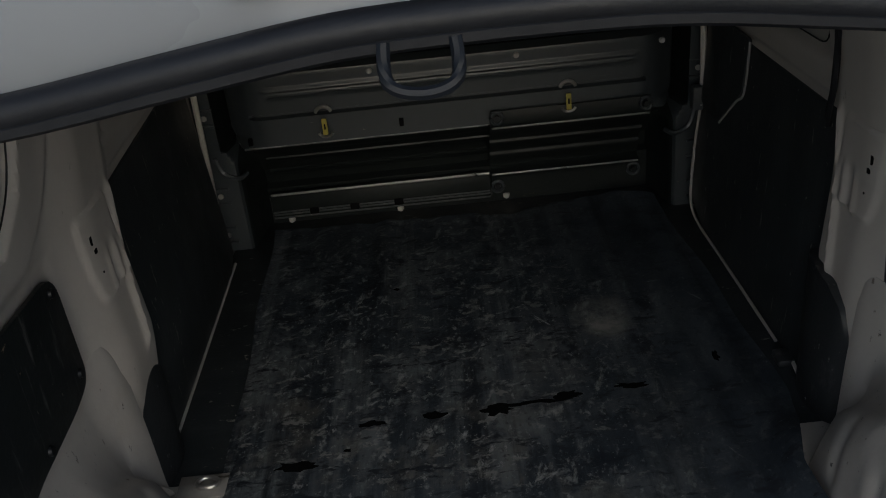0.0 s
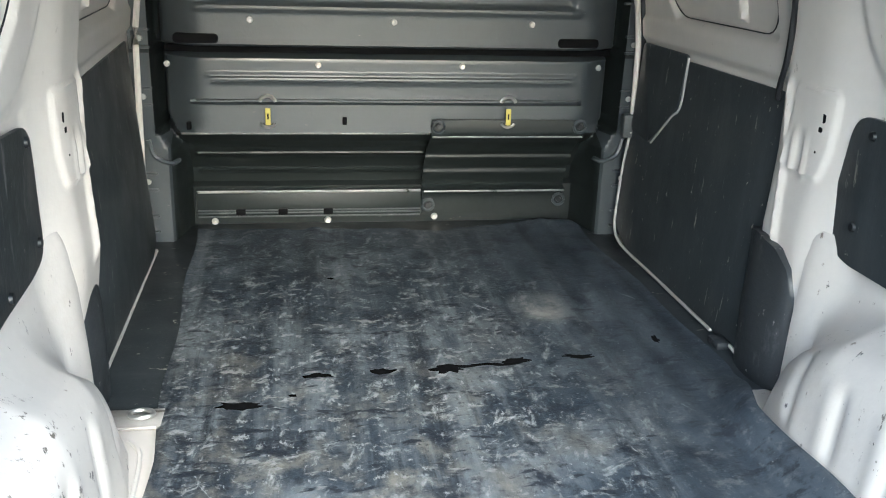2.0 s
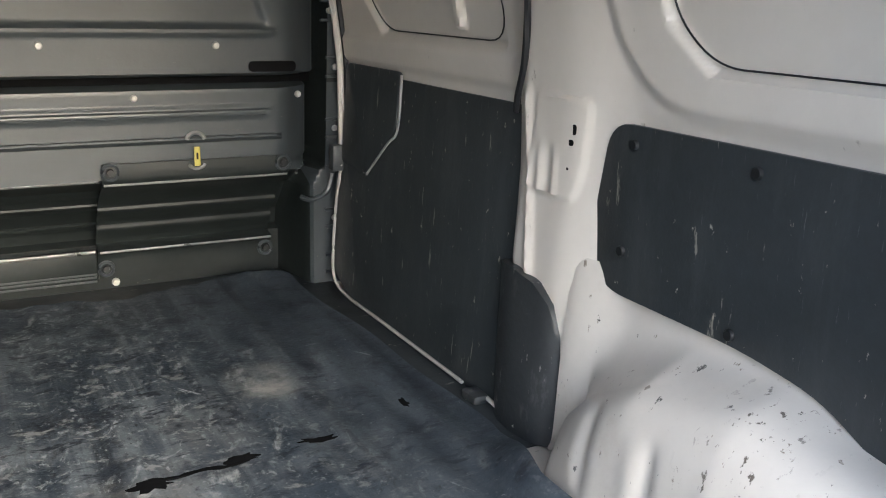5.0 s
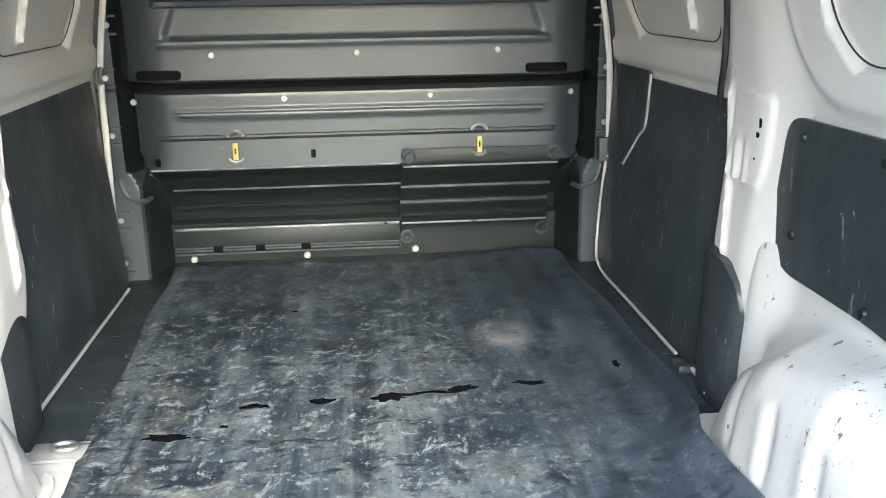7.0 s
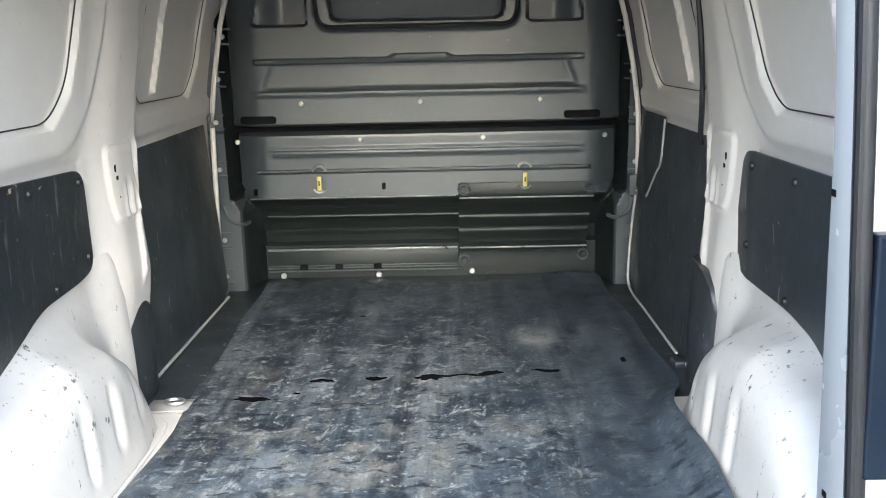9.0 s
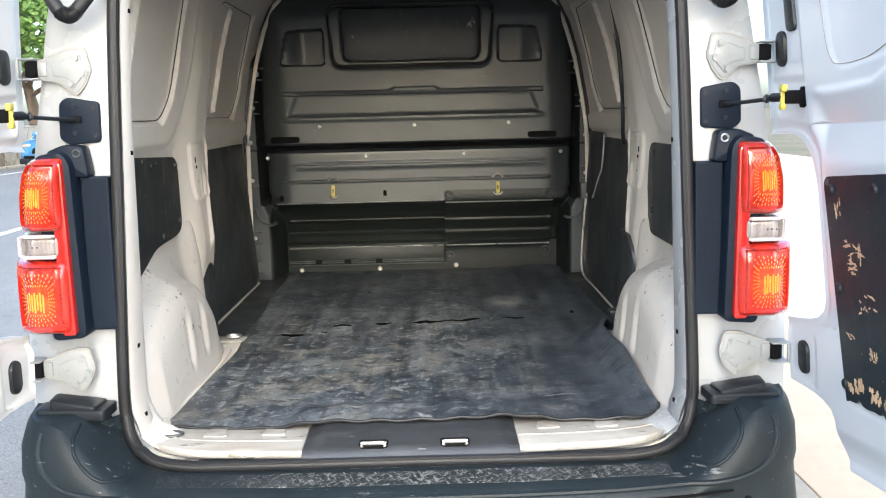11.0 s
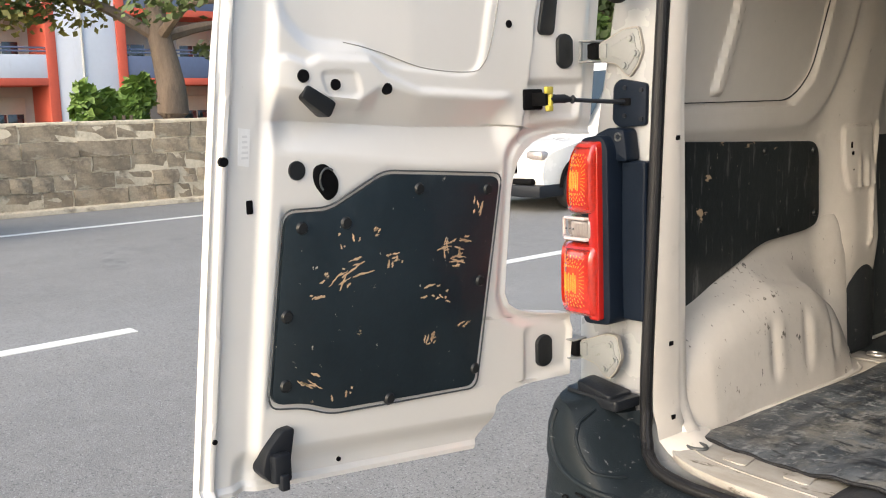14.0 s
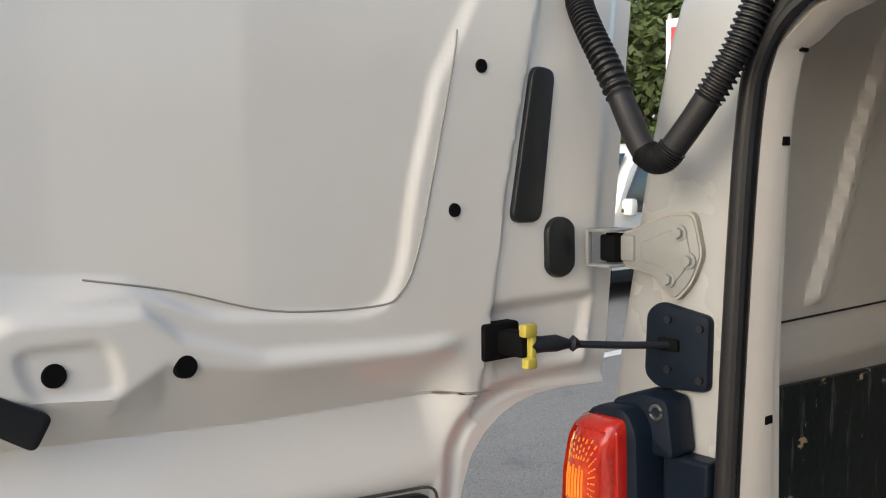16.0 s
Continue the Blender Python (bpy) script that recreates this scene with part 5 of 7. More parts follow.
def door_relief(Y, Z):
    """How far the inner panel stands towards the load bay."""
    c, k = math.cos(LEAN), math.sin(LEAN)
    U, V = -(Y - 0.05) * c + (Z - 0.70) * k, (Y - 0.05) * k + (Z - 0.70) * c
    H = np.zeros_like(U)
    # flange at the free edge and along the bottom
    H += -0.014 * sstep(0.825, 0.850, U) + 0.012 * sstep(0.905, 0.915, U) - 0.012 * sstep(0.922, 0.93, U) + 0.016 * sstep(0.934, 0.945, U)
    H += -0.020 * sstep(-0.02, -0.065, V) * sstep(0.88, 0.84, U) + 0.010 * sstep(-0.082, -0.09, V)
    # flange by the hinge side and the lamp cut-out
    cut = -inside(U, V, CUT_OUT)
    H += -0.012 * sstep(0.038, 0.012, cut) + 0.004 * sstep(0.010, 0.002, cut)
    H += -0.008 * sstep(0.045, 0.02, U) * sstep(0.60, 0.63, V)
    # long horizontal trough under a crisp brow, with a raised pad at its free end
    top = np.interp(Y, [-0.72, -0.684, -0.645, -0.618, -0.509, -0.476, -0.391, -0.205], [1.438, 1.450, 1.438, 1.449, 1.447, 1.420, 1.390, 1.380])
    low = np.minimum(np.interp(Y, [-0.72, -0.60, -0.535, -0.488, -0.45, -0.391, -0.205], [1.408, 1.386, 1.377, 1.404, 1.396, 1.383, 1.374]), top - 0.004)
    bed = np.interp(Y, [-0.66, -0.39, -0.20], [1.344, 1.324, 1.318])
    foot = np.interp(Y, [-0.66, -0.39, -0.20], [1.288, 1.252, 1.245])
    ends = sstep(-0.745, -0.665, Y) * sstep(-0.125, -0.185, Y)
    pad = 0.009 * np.clip((top + 0.012 - Z) / 0.012, 0, 1)
    H += ends * np.where(Z >= low, pad, np.where(Z >= bed, 0.009 - 0.040 * (low - Z) / (low - bed), -0.031 * np.clip((Z - foot) / (bed - foot), 0, 1)))
    # blanked window field
    win = [(v.x, v.y) for v in smooth_path([(y, z, 0) for y, z in [(-0.140, 1.84), (-0.186, 1.676), (-0.220, 1.557), (-0.238, 1.470), (-0.267, 1.442), (-0.35, 1.446), (-0.437, 1.452), (-0.486, 1.472), (-0.525, 1.487), (-0.591, 1.491), (-0.632, 1.500), (-0.665, 1.535), (-0.674, 1.594), (-0.655, 1.72), (-0.635, 1.84)]], 3, True)]
    wide = np.interp(Y, [-0.62, -0.48], [0.030, 0.010])
    d = inside(Y, Z, win) + np.interp(Y, [-0.52, -0.30], [0.004, 0.012])
    H += -np.interp(Y, [-0.58, -0.40], [0.015, 0.006]) * np.clip(d / wide + 1, 0, 1)
    # step along the hinge column
    H += -0.006 * np.clip((Y - np.interp(Z, [0.7, 1.29, 1.394, 1.545, 1.80], [0.3, -0.118, -0.091, -0.068, -0.004])) / 0.006, 0, 1) * sstep(1.26, 1.30, Z)
    # shallow seat round the middle hole
    H += pressed(Y, Z, rounded([(-0.615, 1.425), (-0.545, 1.425), (-0.535, 1.388), (-0.60, 1.388)], 0.012), -0.004, 0.008)
    # hinge column
    H += pressed(Y, Z, [(-0.07, 1.335), (0.06, 1.34), (0.085, 1.405), (-0.08, 1.402)], -0.010, 0.014, True)
    H += pressed(Y, Z, [(-0.10, 0.76), (0.02, 0.77), (0.03, 0.86), (-0.10, 0.86)], -0.007, 0.018)
    H += pressed(Y, Z, LINING, -0.006, 0.012)
    return H


def rear_door(s):
    def put(name, bm, mat, parent=None, label="", smooth=True, s=1):
        if s > 0:
            # this door hangs with its foot further out
            for v in bm.verts:
                v.co.x += 0.06 * (1.2 - v.co.z)
        return part(name, bm, mat, parent, label, smooth, s)

    vs = np.r_[np.linspace(-0.10, -0.032, 9), np.linspace(-0.025, 0.04, 34), np.linspace(0.048, 0.172, 14), np.linspace(0.178, 0.245, 34), np.linspace(0.26, 0.53, 30), np.linspace(0.535, 0.605, 36), np.linspace(0.61, 0.80, 50), np.linspace(0.81, 1.10, 40)]
    ws = np.linspace(0, 1, 190)
    V, Wt = np.meshgrid(vs, ws, indexing="ij")
    lug = np.interp(V, [-0.04, -0.01, 0.01, 0.022, 0.030, 0.035, 0.038], [0.235, 0.232, 0.215, 0.18, 0.13, 0.06, 0])
    cut = np.interp(V, [0.180, 0.183, 0.188, 0.196, 0.210, 0.235, 0.520, 0.545, 0.562, 0.575, 0.585, 0.591, 0.595], [0, 0.06, 0.13, 0.175, 0.205, 0.22, 0.22, 0.208, 0.187, 0.16, 0.125, 0.08, 0])
    hinge = 0.02 - 0.026 * sstep(0.45, 0.58, V) + lug + cut + 0.045 * sstep(-0.04, -0.10, V)
    free = (0.938 if s < 0 else 1.06) - 0.02 * sstep(0.6, 1.1, V)
    U = hinge + (free - hinge) * Wt
    c, k = math.cos(LEAN), math.sin(LEAN)
    Y, Z = 0.05 - U * c + V * k, 0.70 + U * k + V * c
    H = door_relief(Y, Z) * (1.0 if s < 0 else 0.45)
    X = DOOR_X - H
    Xo = np.full_like(X, DOOR_X + 0.052) - 0.02 * sstep(0.6, 1.1, V) - 0.020 * sstep(0.90, 0.94, U)
    bm = sheet(np.stack([X, Y, Z], -1), np.stack([Xo, Y, Z], -1))
    bmesh.ops.recalc_face_normals(bm, faces=bm.faces[:])
    door = put("rear_door", bm, DOOR_PAINT if s < 0 else DOOR_WHITE_LIT, van, "white rear door standing open at a right angle, its inner side showing", s=s)

    def x_at(y, z):
        return DOOR_X - float(door_relief(np.array([y]), np.array([z]))[0]) * (1.0 if s < 0 else 0.45)

    def disc(y, z, r, mat, name, label="", deep=0.003):
        bm = bmesh.new()
        x = x_at(y, z)
        rod(bm, (x + 0.004, y, z), (x - deep, y, z), r, 20, r * 0.9)
        return put(name, bm, mat, door, label, s=s)

    # black lining with its fasteners
    bm = bmesh.new()
    board = list(LINING)
    if s > 0:
        # lower edge chewed away in splinters
        rag = random.Random(29)
        ragged = []
        for i in range(1, 26):
            t = i / 26
            ragged.append((-0.267 - 0.354 * t + rag.uniform(-0.004, 0.004), 0.790 + 0.024 * t + rag.uniform(-0.010, 0.007)))
        board = board[:5] + ragged + board[5:]
    prism(bm, rounded(board, 0.025 if s < 0 else [0.025] * 5 + [0.001] * 25 + [0.02] * 3), "x", DOOR_X - 0.004, DOOR_X + 0.008, 0.0015 if s < 0 else 0.0)
    put("door_lining", bm, LINER_DOOR, door, "black lining board with tan scratches", s=s)
    bm = bmesh.new()
    if s > 0:
        rod(bm, (DOOR_X + 0.004, -0.20, 1.205), (DOOR_X - 0.0045, -0.20, 1.205), 0.008, 10)
    else:
        tube(bm, [(DOOR_X - 0.003, p[0], p[1]) for p in rounded([(y + (0.007 if y > -0.45 else -0.007), z + (0.007 if z > 1.0 else -0.007)) for y, z in board], 0.025)], 0.0018, 6, True)
    put("lining_joint", bm, TRIM_GREY, door, s=s)
    for y, z in ((-0.67, 1.155), (-0.575, 1.155), (-0.40, 1.205), (-0.218, 1.19), (-0.245, 1.0), (-0.265, 0.815), (-0.49, 0.80), (-0.72, 0.875), (-0.71, 1.0)):
        bm = bmesh.new()
        rod(bm, (DOOR_X - 0.002, y, z), (DOOR_X - 0.0085, y, z), 0.0135, 14, 0.009)
        put("lining_clip", bm, PLUG, door, s=s)
    # long scratches in the lining
    rnd = random.Random(17)
    marks = [(-0.585, 1.055, 0.05, 0.5), (-0.555, 1.07, 0.06, 0.2), (-0.64, 1.03, 0.03, 0.3), (-0.47, 1.065, 0.018, 1.2), (-0.462, 1.08, 0.02, 0.1), (-0.31, 1.06, 0.05, 0.0), (-0.285, 1.085, 0.035, -0.1),
             (-0.335, 1.085, 0.03, 0.2), (-0.37, 0.99, 0.035, 0.0), (-0.335, 0.985, 0.02, -0.2), (-0.385, 0.905, 0.03, 1.3), (-0.375, 0.90, 0.02, 0.3), (-0.30, 0.92, 0.02, 0.1), (-0.67, 0.87, 0.05, -0.5),
             (-0.24, 1.155, 0.04, 1.5), (-0.57, 1.12, 0.018, 1.4), (-0.52, 1.13, 0.018, 0.6), (-0.60, 0.835, 0.015, 1.4)]
    marks += [(-0.315, 1.085, 0.055, 0.03), (-0.315, 1.045, 0.055, -0.04), (-0.342, 1.065, 0.04, 1.5), (-0.288, 1.068, 0.03, 1.6)]
    for y, z, ln, a in marks:
        for q in range(2 if 1.0 < z and y > -0.35 and ln < 0.056 and marks.index((y, z, ln, a)) > 17 else 5):
            bm = bmesh.new()
            yy, zz, aa, l2 = y + rnd.gauss(0, 0.011), z + rnd.gauss(0, 0.008), a + rnd.gauss(0, 0.22), ln * rnd.uniform(0.2, 0.9)
            if q and ln > 0.05 and rnd.random() < 0.3:
                continue
            n, up, low = 7, [], []
            for i in range(n):
                t = i / (n - 1)
                w = rnd.uniform(0.0004, 0.0026) * math.sin(math.pi * (0.1 + 0.8 * t)) + 0.0002
                off = rnd.uniform(-0.0012, 0.0012)
                cy, cz = yy + math.cos(aa) * l2 * (t - 0.5) - math.sin(aa) * off, zz + math.sin(aa) * l2 * (t - 0.5) + math.cos(aa) * off
                up.append((cy - math.sin(aa) * w, cz + math.cos(aa) * w))
                low.append((cy + math.sin(aa) * w, cz - math.cos(aa) * w))
            prism(bm, up + low[::-1], "x", DOOR_X - 0.0044, DOOR_X - 0.0036)
            put("scratch", bm, SCRATCH, door, smooth=False, s=s)
    # punched holes and plugs
    if s < 0:
        disc(-0.656, 1.421, 0.0125, HOLE, "plug", "black round plug")
        disc(-0.587, 1.406, 0.011, HOLE, "plug", "black round plug")
        disc(-0.473, 1.398, 0.0115, HOLE, "plug", "black round plug")
        disc(-0.673, 1.257, 0.0185, PLUG, "plug", "black round plug")
        disc(-0.147, 1.528, 0.0085, HOLE, "plug", "black round plug")
        disc(-0.105, 1.69, 0.0085, HOLE, "plug", "black round plug")
        disc(-0.812, 1.280, 0.009, HOLE, "plug", "black round plug")
        disc(-0.86, 0.805, 0.005, HOLE, "plug")
        disc(-0.60, 0.70, 0.005, HOLE, "plug")
        bm = bmesh.new()
        x = x_at(-0.762, 1.201)
        box(bm, x - 0.003, x + 0.004, -0.768, -0.756, 1.187, 1.211, 0.002)
        put("square_hole", bm, HOLE, door, s=s)
        bm = bmesh.new()
        pts = rounded([(-0.664, 1.384), (-0.650, 1.407), (-0.590, 1.374), (-0.606, 1.346)], 0.008)
        prism(bm, pts, "x", min(x_at(y, z) for y, z in pts) - 0.004, x_at(-0.63, 1.37) + 0.015, 0.002)
        put("rectangular_plug", bm, PLUG, door, "black rectangular plug", s=s)
        bm = bmesh.new()
        prism(bm, rounded([(-0.640, 1.262), (-0.612, 1.268), (-0.585, 1.236), (-0.590, 1.208), (-0.612, 1.196), (-0.64, 1.232)], 0.014), "x", x_at(-0.61, 1.23) - 0.004, x_at(-0.61, 1.23) + 0.014, 0.003)
        cup = put("lock_opening", bm, HOLE, door, "black lock opening", s=s)
        bm = bmesh.new()
        tube(bm, [(x_at(-0.61, 1.23) - 0.006, -0.612 + 0.017 * math.cos(a), 1.236 + 0.022 * math.sin(a)) for a in np.linspace(0.9, 4.0, 12)], 0.002, 6)
        put("lock_ring", bm, TRIM_GREY, door, s=s)
    else:
        for y in (-0.640, -0.755):
            bm = bmesh.new()
            x = x_at(y, 1.407)
            prism(bm, rounded([(y - 0.008, 1.392), (y + 0.008, 1.392), (y + 0.008, 1.422), (y - 0.008, 1.422)], 0.007), "x", x - 0.002, x + 0.006, 0.001)
            put("oblong_hole", bm, HOLE, door, s=s)
        bm = bmesh.new()
        x = x_at(-0.722, 1.368)
        prism(bm, rounded([(-0.758, 1.390), (-0.690, 1.392), (-0.688, 1.362), (-0.705, 1.345), (-0.752, 1.346)], 0.010), "x", x - 0.004, x + 0.006, 0.002)
        put("square_plug", bm, PLUG, door, "black square plug", s=s)
        # splinters of bare board along the chewed edge
        rag = random.Random(31)
        for i in range(46):
            y = -0.275 - 0.345 * rag.random()
            z = 0.806 + 0.024 * (-0.267 - y) / 0.354 + abs(rag.gauss(0, 0.016))
            pts = []
            for k in range(7):
                a = 2 * math.pi * k / 7
                q = rag.uniform(0.4, 1.2)
                pts.append((y + 0.006 * q * math.cos(a), z + 0.009 * q * math.sin(a)))
            bm = bmesh.new()
            prism(bm, pts, "x", DOOR_X - 0.0044, DOOR_X - 0.0036)
            put("splinter", bm, SCRATCH, door, smooth=False, s=s)

    # plugs in the hinge column
    x = DOOR_X - 0.002
    bm = bmesh.new()
    prism(bm, rounded([(-0.058, 1.510), (-0.008, 1.508), (0.018, 1.694), (-0.021, 1.697)], 0.016), "x", x_at(-0.01, 1.6) - 0.008, x_at(-0.01, 1.6) + 0.01, 0.005)
    put("long_plug", bm, PLUG, door, "long black rubber plug", s=s)
    for yc, zc, h in ((0.027, 1.476, 0.038), (-0.047, 0.811, 0.037)):
        bm = bmesh.new()
        pts = [(yc + 0.025 * math.cos(a), zc + (h - 0.02) * (1 if math.sin(a) > 0 else -1) + 0.02 * math.sin(a)) for a in np.linspace(0, 2 * math.pi, 25)[:-1]]
        prism(bm, pts, "x", x_at(yc, zc) - 0.009, x_at(yc, zc) + 0.01, 0.005)
        put("oval_plug", bm, PLUG, door, "oval black rubber plug", s=s)
    # joint line of the window field and sticker
    bm = bmesh.new()
    win = [(-0.137, 1.728), (-0.182, 1.548), (-0.202, 1.478), (-0.222, 1.444), (-0.256, 1.430), (-0.373, 1.437), (-0.476, 1.466), (-0.555, 1.482)]
    tube(bm, [(x_at(p.x, p.y) - 0.0006, p.x, p.y) for p in smooth_path([(y, z, 0) for y, z in win], 8)], 0.0011, 6)
    put("window_joint", bm, SEAM_AND_SHADOW, door, "dark panel joint", s=s)
    if s < 0:
        bm = bmesh.new()
        x = x_at(-0.77, 1.29)
        prism(bm, [(-0.775, 1.335), (-0.753, 1.332), (-0.759, 1.268), (-0.780, 1.272)], "x", x - 0.0016, x - 0.0006)
        put("sticker", bm, PAPER, door, "faded white sticker with unreadable print", smooth=False, s=s)
        bm = bmesh.new()
        for i in range(5):
            box(bm, x - 0.0022, x - 0.0014, -0.773 + 0.001 * i, -0.760, 1.282 + 0.009 * i, 1.286 + 0.009 * i)
        put("print_bars", bm, INK, door, "grey print bars", smooth=False, s=s)
    # bottom latch
    bm = bmesh.new()
    prism(bm, rounded([(-0.775, 0.768), (-0.742, 0.800), (-0.715, 0.802), (-0.722, 0.765), (-0.732, 0.712), (-0.762, 0.705), (-0.785, 0.730)], 0.008), "x", DOOR_X - 0.022, DOOR_X + 0.02, 0.004)
    if s < 0:
        box(bm, DOOR_X - 0.04, DOOR_X - 0.015, -0.77, -0.735, 0.712, 0.765, 0.006)
        box(bm, DOOR_X - 0.048, DOOR_X - 0.03, -0.762, -0.745, 0.70, 0.73, 0.004)
    if s > 0:
        for v in bm.verts:
            v.co += Vector((0.0, -0.030, 0.020))
    put("bottom_latch", bm, PLASTIC, door, "black bottom latch", s=s)
    if s > 0:
        # inside handle and upper lock of this door only
        bm = bmesh.new()
        prism(bm, rounded([(-0.885, 1.316), (-0.735, 1.312), (-0.742, 1.270), (-0.892, 1.272)], 0.012), "x", DOOR_X - 0.012, DOOR_X + 0.012, 0.005)
        put("lock_case", bm, PILLAR_GREY, door, "grey plastic lock case", s=s)
        bm = bmesh.new()
        rod(bm, (DOOR_X - 0.008, -0.81, 1.292), (DOOR_X - 0.0135, -0.81, 1.292), 0.019, 20)
        put("lock_ring", bm, PLASTIC, door, "black lock ring", s=s)
        bm = bmesh.new()
        rod(bm, (DOOR_X - 0.012, -0.81, 1.292), (DOOR_X - 0.0155, -0.81, 1.292), 0.007, 16)
        put("lock_knob", bm, TRIM_GREY, door, "grey lock knob", s=s)
        bm = bmesh.new()
        prism(bm, rounded([(-0.930, 1.255), (-0.880, 1.255), (-0.782, 1.225), (-0.805, 1.142), (-0.935, 1.170)], 0.010), "x", DOOR_X - 0.008, DOOR_X + 0.012, 0.003)
        put("handle_plate", bm, PILLAR_GREY, door, "grey metal handle plate", s=s)
        bm = bmesh.new()
        pth = smooth_path([(DOOR_X - 0.014, -0.795, 1.258), (DOOR_X - 0.016, -0.800, 1.235), (DOOR_X - 0.016, -0.815, 1.21), (DOOR_X - 0.014, -0.845, 1.198)], 8)
        tube(bm, pth, [0.0068 + 0.0012 * (i % 2) - 0.002 * i / len(pth) for i in range(len(pth))], 8)
        rod(bm, (DOOR_X - 0.004, -0.855, 1.203), (DOOR_X - 0.014, -0.855, 1.203), 0.024, 18, 0.020)
        put("handle_lever", bm, TRIM_GREY, door, "ribbed grey door lever", s=s)
        for y, z in ((-0.905, 1.243), (-0.915, 1.182), (-0.855, 1.203)):
            bm = bmesh.new()
            rod(bm, (DOOR_X - 0.006, y, z), (DOOR_X - 0.017, y, z) if z == 1.203 else (DOOR_X - 0.011, y, z), 0.009, 12)
            put("handle_bolt", bm, BULK, door, s=s)


def door_fittings(s):
    """Hinges, check strap and wiring conduit between pillar and door."""
    for zc, hx, hy in ((1.474, 0.0, 0.0), (0.800, 0.030, -0.032)):
        bm = bmesh.new()
        lean = Matrix.Translation((hx, hy, 0))
        pts = rounded([(0.698, zc + 0.044), (0.735, zc + 0.042), (0.760, zc + 0.032), (0.788, zc + 0.020), (0.802, zc + 0.018), (0.802, zc - 0.022), (0.754, zc - 0.029), (0.736, zc - 0.049), (0.721, zc - 0.057), (0.700, zc - 0.035), (0.686, zc - 0.003)], 0.010)
        prism(bm, pts, "y", 0.090, 0.104, 0.003)
        bmesh.ops.transform(bm, matrix=lean, verts=bm.verts[:])
        hinge = part("hinge", bm, HINGE_PAINT_DIMMED, van, "white painted door hinge", s=s)
        # slightly larger grey plate: the hinge's shadow outline put into colour
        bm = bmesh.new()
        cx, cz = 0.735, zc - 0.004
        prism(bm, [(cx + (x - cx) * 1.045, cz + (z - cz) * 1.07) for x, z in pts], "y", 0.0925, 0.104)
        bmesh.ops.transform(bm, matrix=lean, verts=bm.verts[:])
        part("hinge_sealer", bm, SEAM_AND_SHADOW, hinge, "grey plate painting the shadow line round the hinge", s=s)
        bm = bmesh.new()
        prism(bm, [(cx - 0.006 + (x - cx) * 0.62, cz + (z - cz) * 0.62) for x, z in pts], "y", 0.0880, 0.092, 0.002)
        bmesh.ops.transform(bm, matrix=lean, verts=bm.verts[:])
        part("hinge_boss", bm, HINGE_PAINT_DIMMED, hinge, s=s)
        for x, z in ((0.714, zc + 0.022), (0.701, zc - 0.010), (0.729, zc - 0.034)):
            bm = bmesh.new()
            rod(bm, (x, 0.092, z), (x, 0.087, z), 0.010, 14)
            rod(bm, (x, 0.088, z), (x, 0.082, z), 0.0065, 6)
            bmesh.ops.transform(bm, matrix=lean, verts=bm.verts[:])
            part("hinge_bolt", bm, HINGE_PAINT_DIMMED, hinge, s=s)
        bm = bmesh.new()
        box(bm, 0.780, 0.802, 0.086, 0.104, zc - 0.016, zc + 0.016, 0.003)
        box(bm, 0.798, 0.838, 0.062, 0.108, zc - 0.024, zc - 0.020, 0.0015)
        box(bm, 0.798, 0.838, 0.062, 0.108, zc + 0.020, zc + 0.024, 0.0015)
        box(bm, 0.832, 0.838, 0.062, 0.070, zc - 0.023, zc + 0.023, 0.0015)
        bmesh.ops.transform(bm, matrix=lean, verts=bm.verts[:])
        part("knuckle", bm, HINGE_PAINT_DIMMED, hinge, s=s)
        bm = bmesh.new()
        rod(bm, (0.811, 0.088, zc - 0.018), (0.811, 0.088, zc + 0.018), 0.011, 12)
        box(bm, 0.800, 0.824, 0.074, 0.098, zc - 0.0165, zc + 0.0165, 0.003)
        bmesh.ops.transform(bm, matrix=lean, verts=bm.verts[:])
        part("hinge_bush", bm, HOLE, hinge, "black hinge bush", s=s)
    # check strap
    bm = bmesh.new()
    prism(bm, rounded([(0.674, 1.311), (0.745, 1.306), (0.765, 1.320), (0.762, 1.398), (0.745, 1.412), (0.672, 1.400)], 0.010), "y", 0.088, 0.103, 0.004)
    plate = part("check_strap", bm, BLUE_PLASTIC, van, "black check strap cover plate", s=s)
    for x, z in ((0.728, 1.392), (0.728, 1.332), (0.683, 1.325), (0.683, 1.386)):
        bm = bmesh.new()
        rod(bm, (x, 0.090, z), (x, 0.084, z), 0.005, 8)
        part("strap_screw", bm, PLASTIC, plate, s=s)
    bm = bmesh.new()
    box(bm, 0.712, 0.742, 0.083, 0.092, 1.354, 1.370, 0.003)
    part("strap_slot", bm, HOLE, plate, s=s)
    bm = bmesh.new()
    tube(bm, smooth_path([(0.725, 0.088, 1.362), (0.745, 0.045, 1.364), (0.775, -0.01, 1.368), (0.798, -0.05, 1.371)], 5), 0.0045, 8)
    part("strap_arm", bm, PLASTIC, plate, "black check strap arm", s=s)
    bm = bmesh.new()
    tube(bm, [(0.778, -0.016, 1.369), (0.781, -0.022, 1.370), (0.783, -0.026, 1.370), (0.785, -0.034, 1.371), (0.788, -0.042, 1.372), (0.794, -0.060, 1.372), (0.800, -0.075, 1.372)], [0.005, 0.010, 0.0055, 0.0075, 0.010, 0.0095, 0.011], 10)
    part("strap_boot", bm, PLASTIC, plate, "ribbed black boot", s=s)
    bm = bmesh.new()
    b2 = bmesh.new()
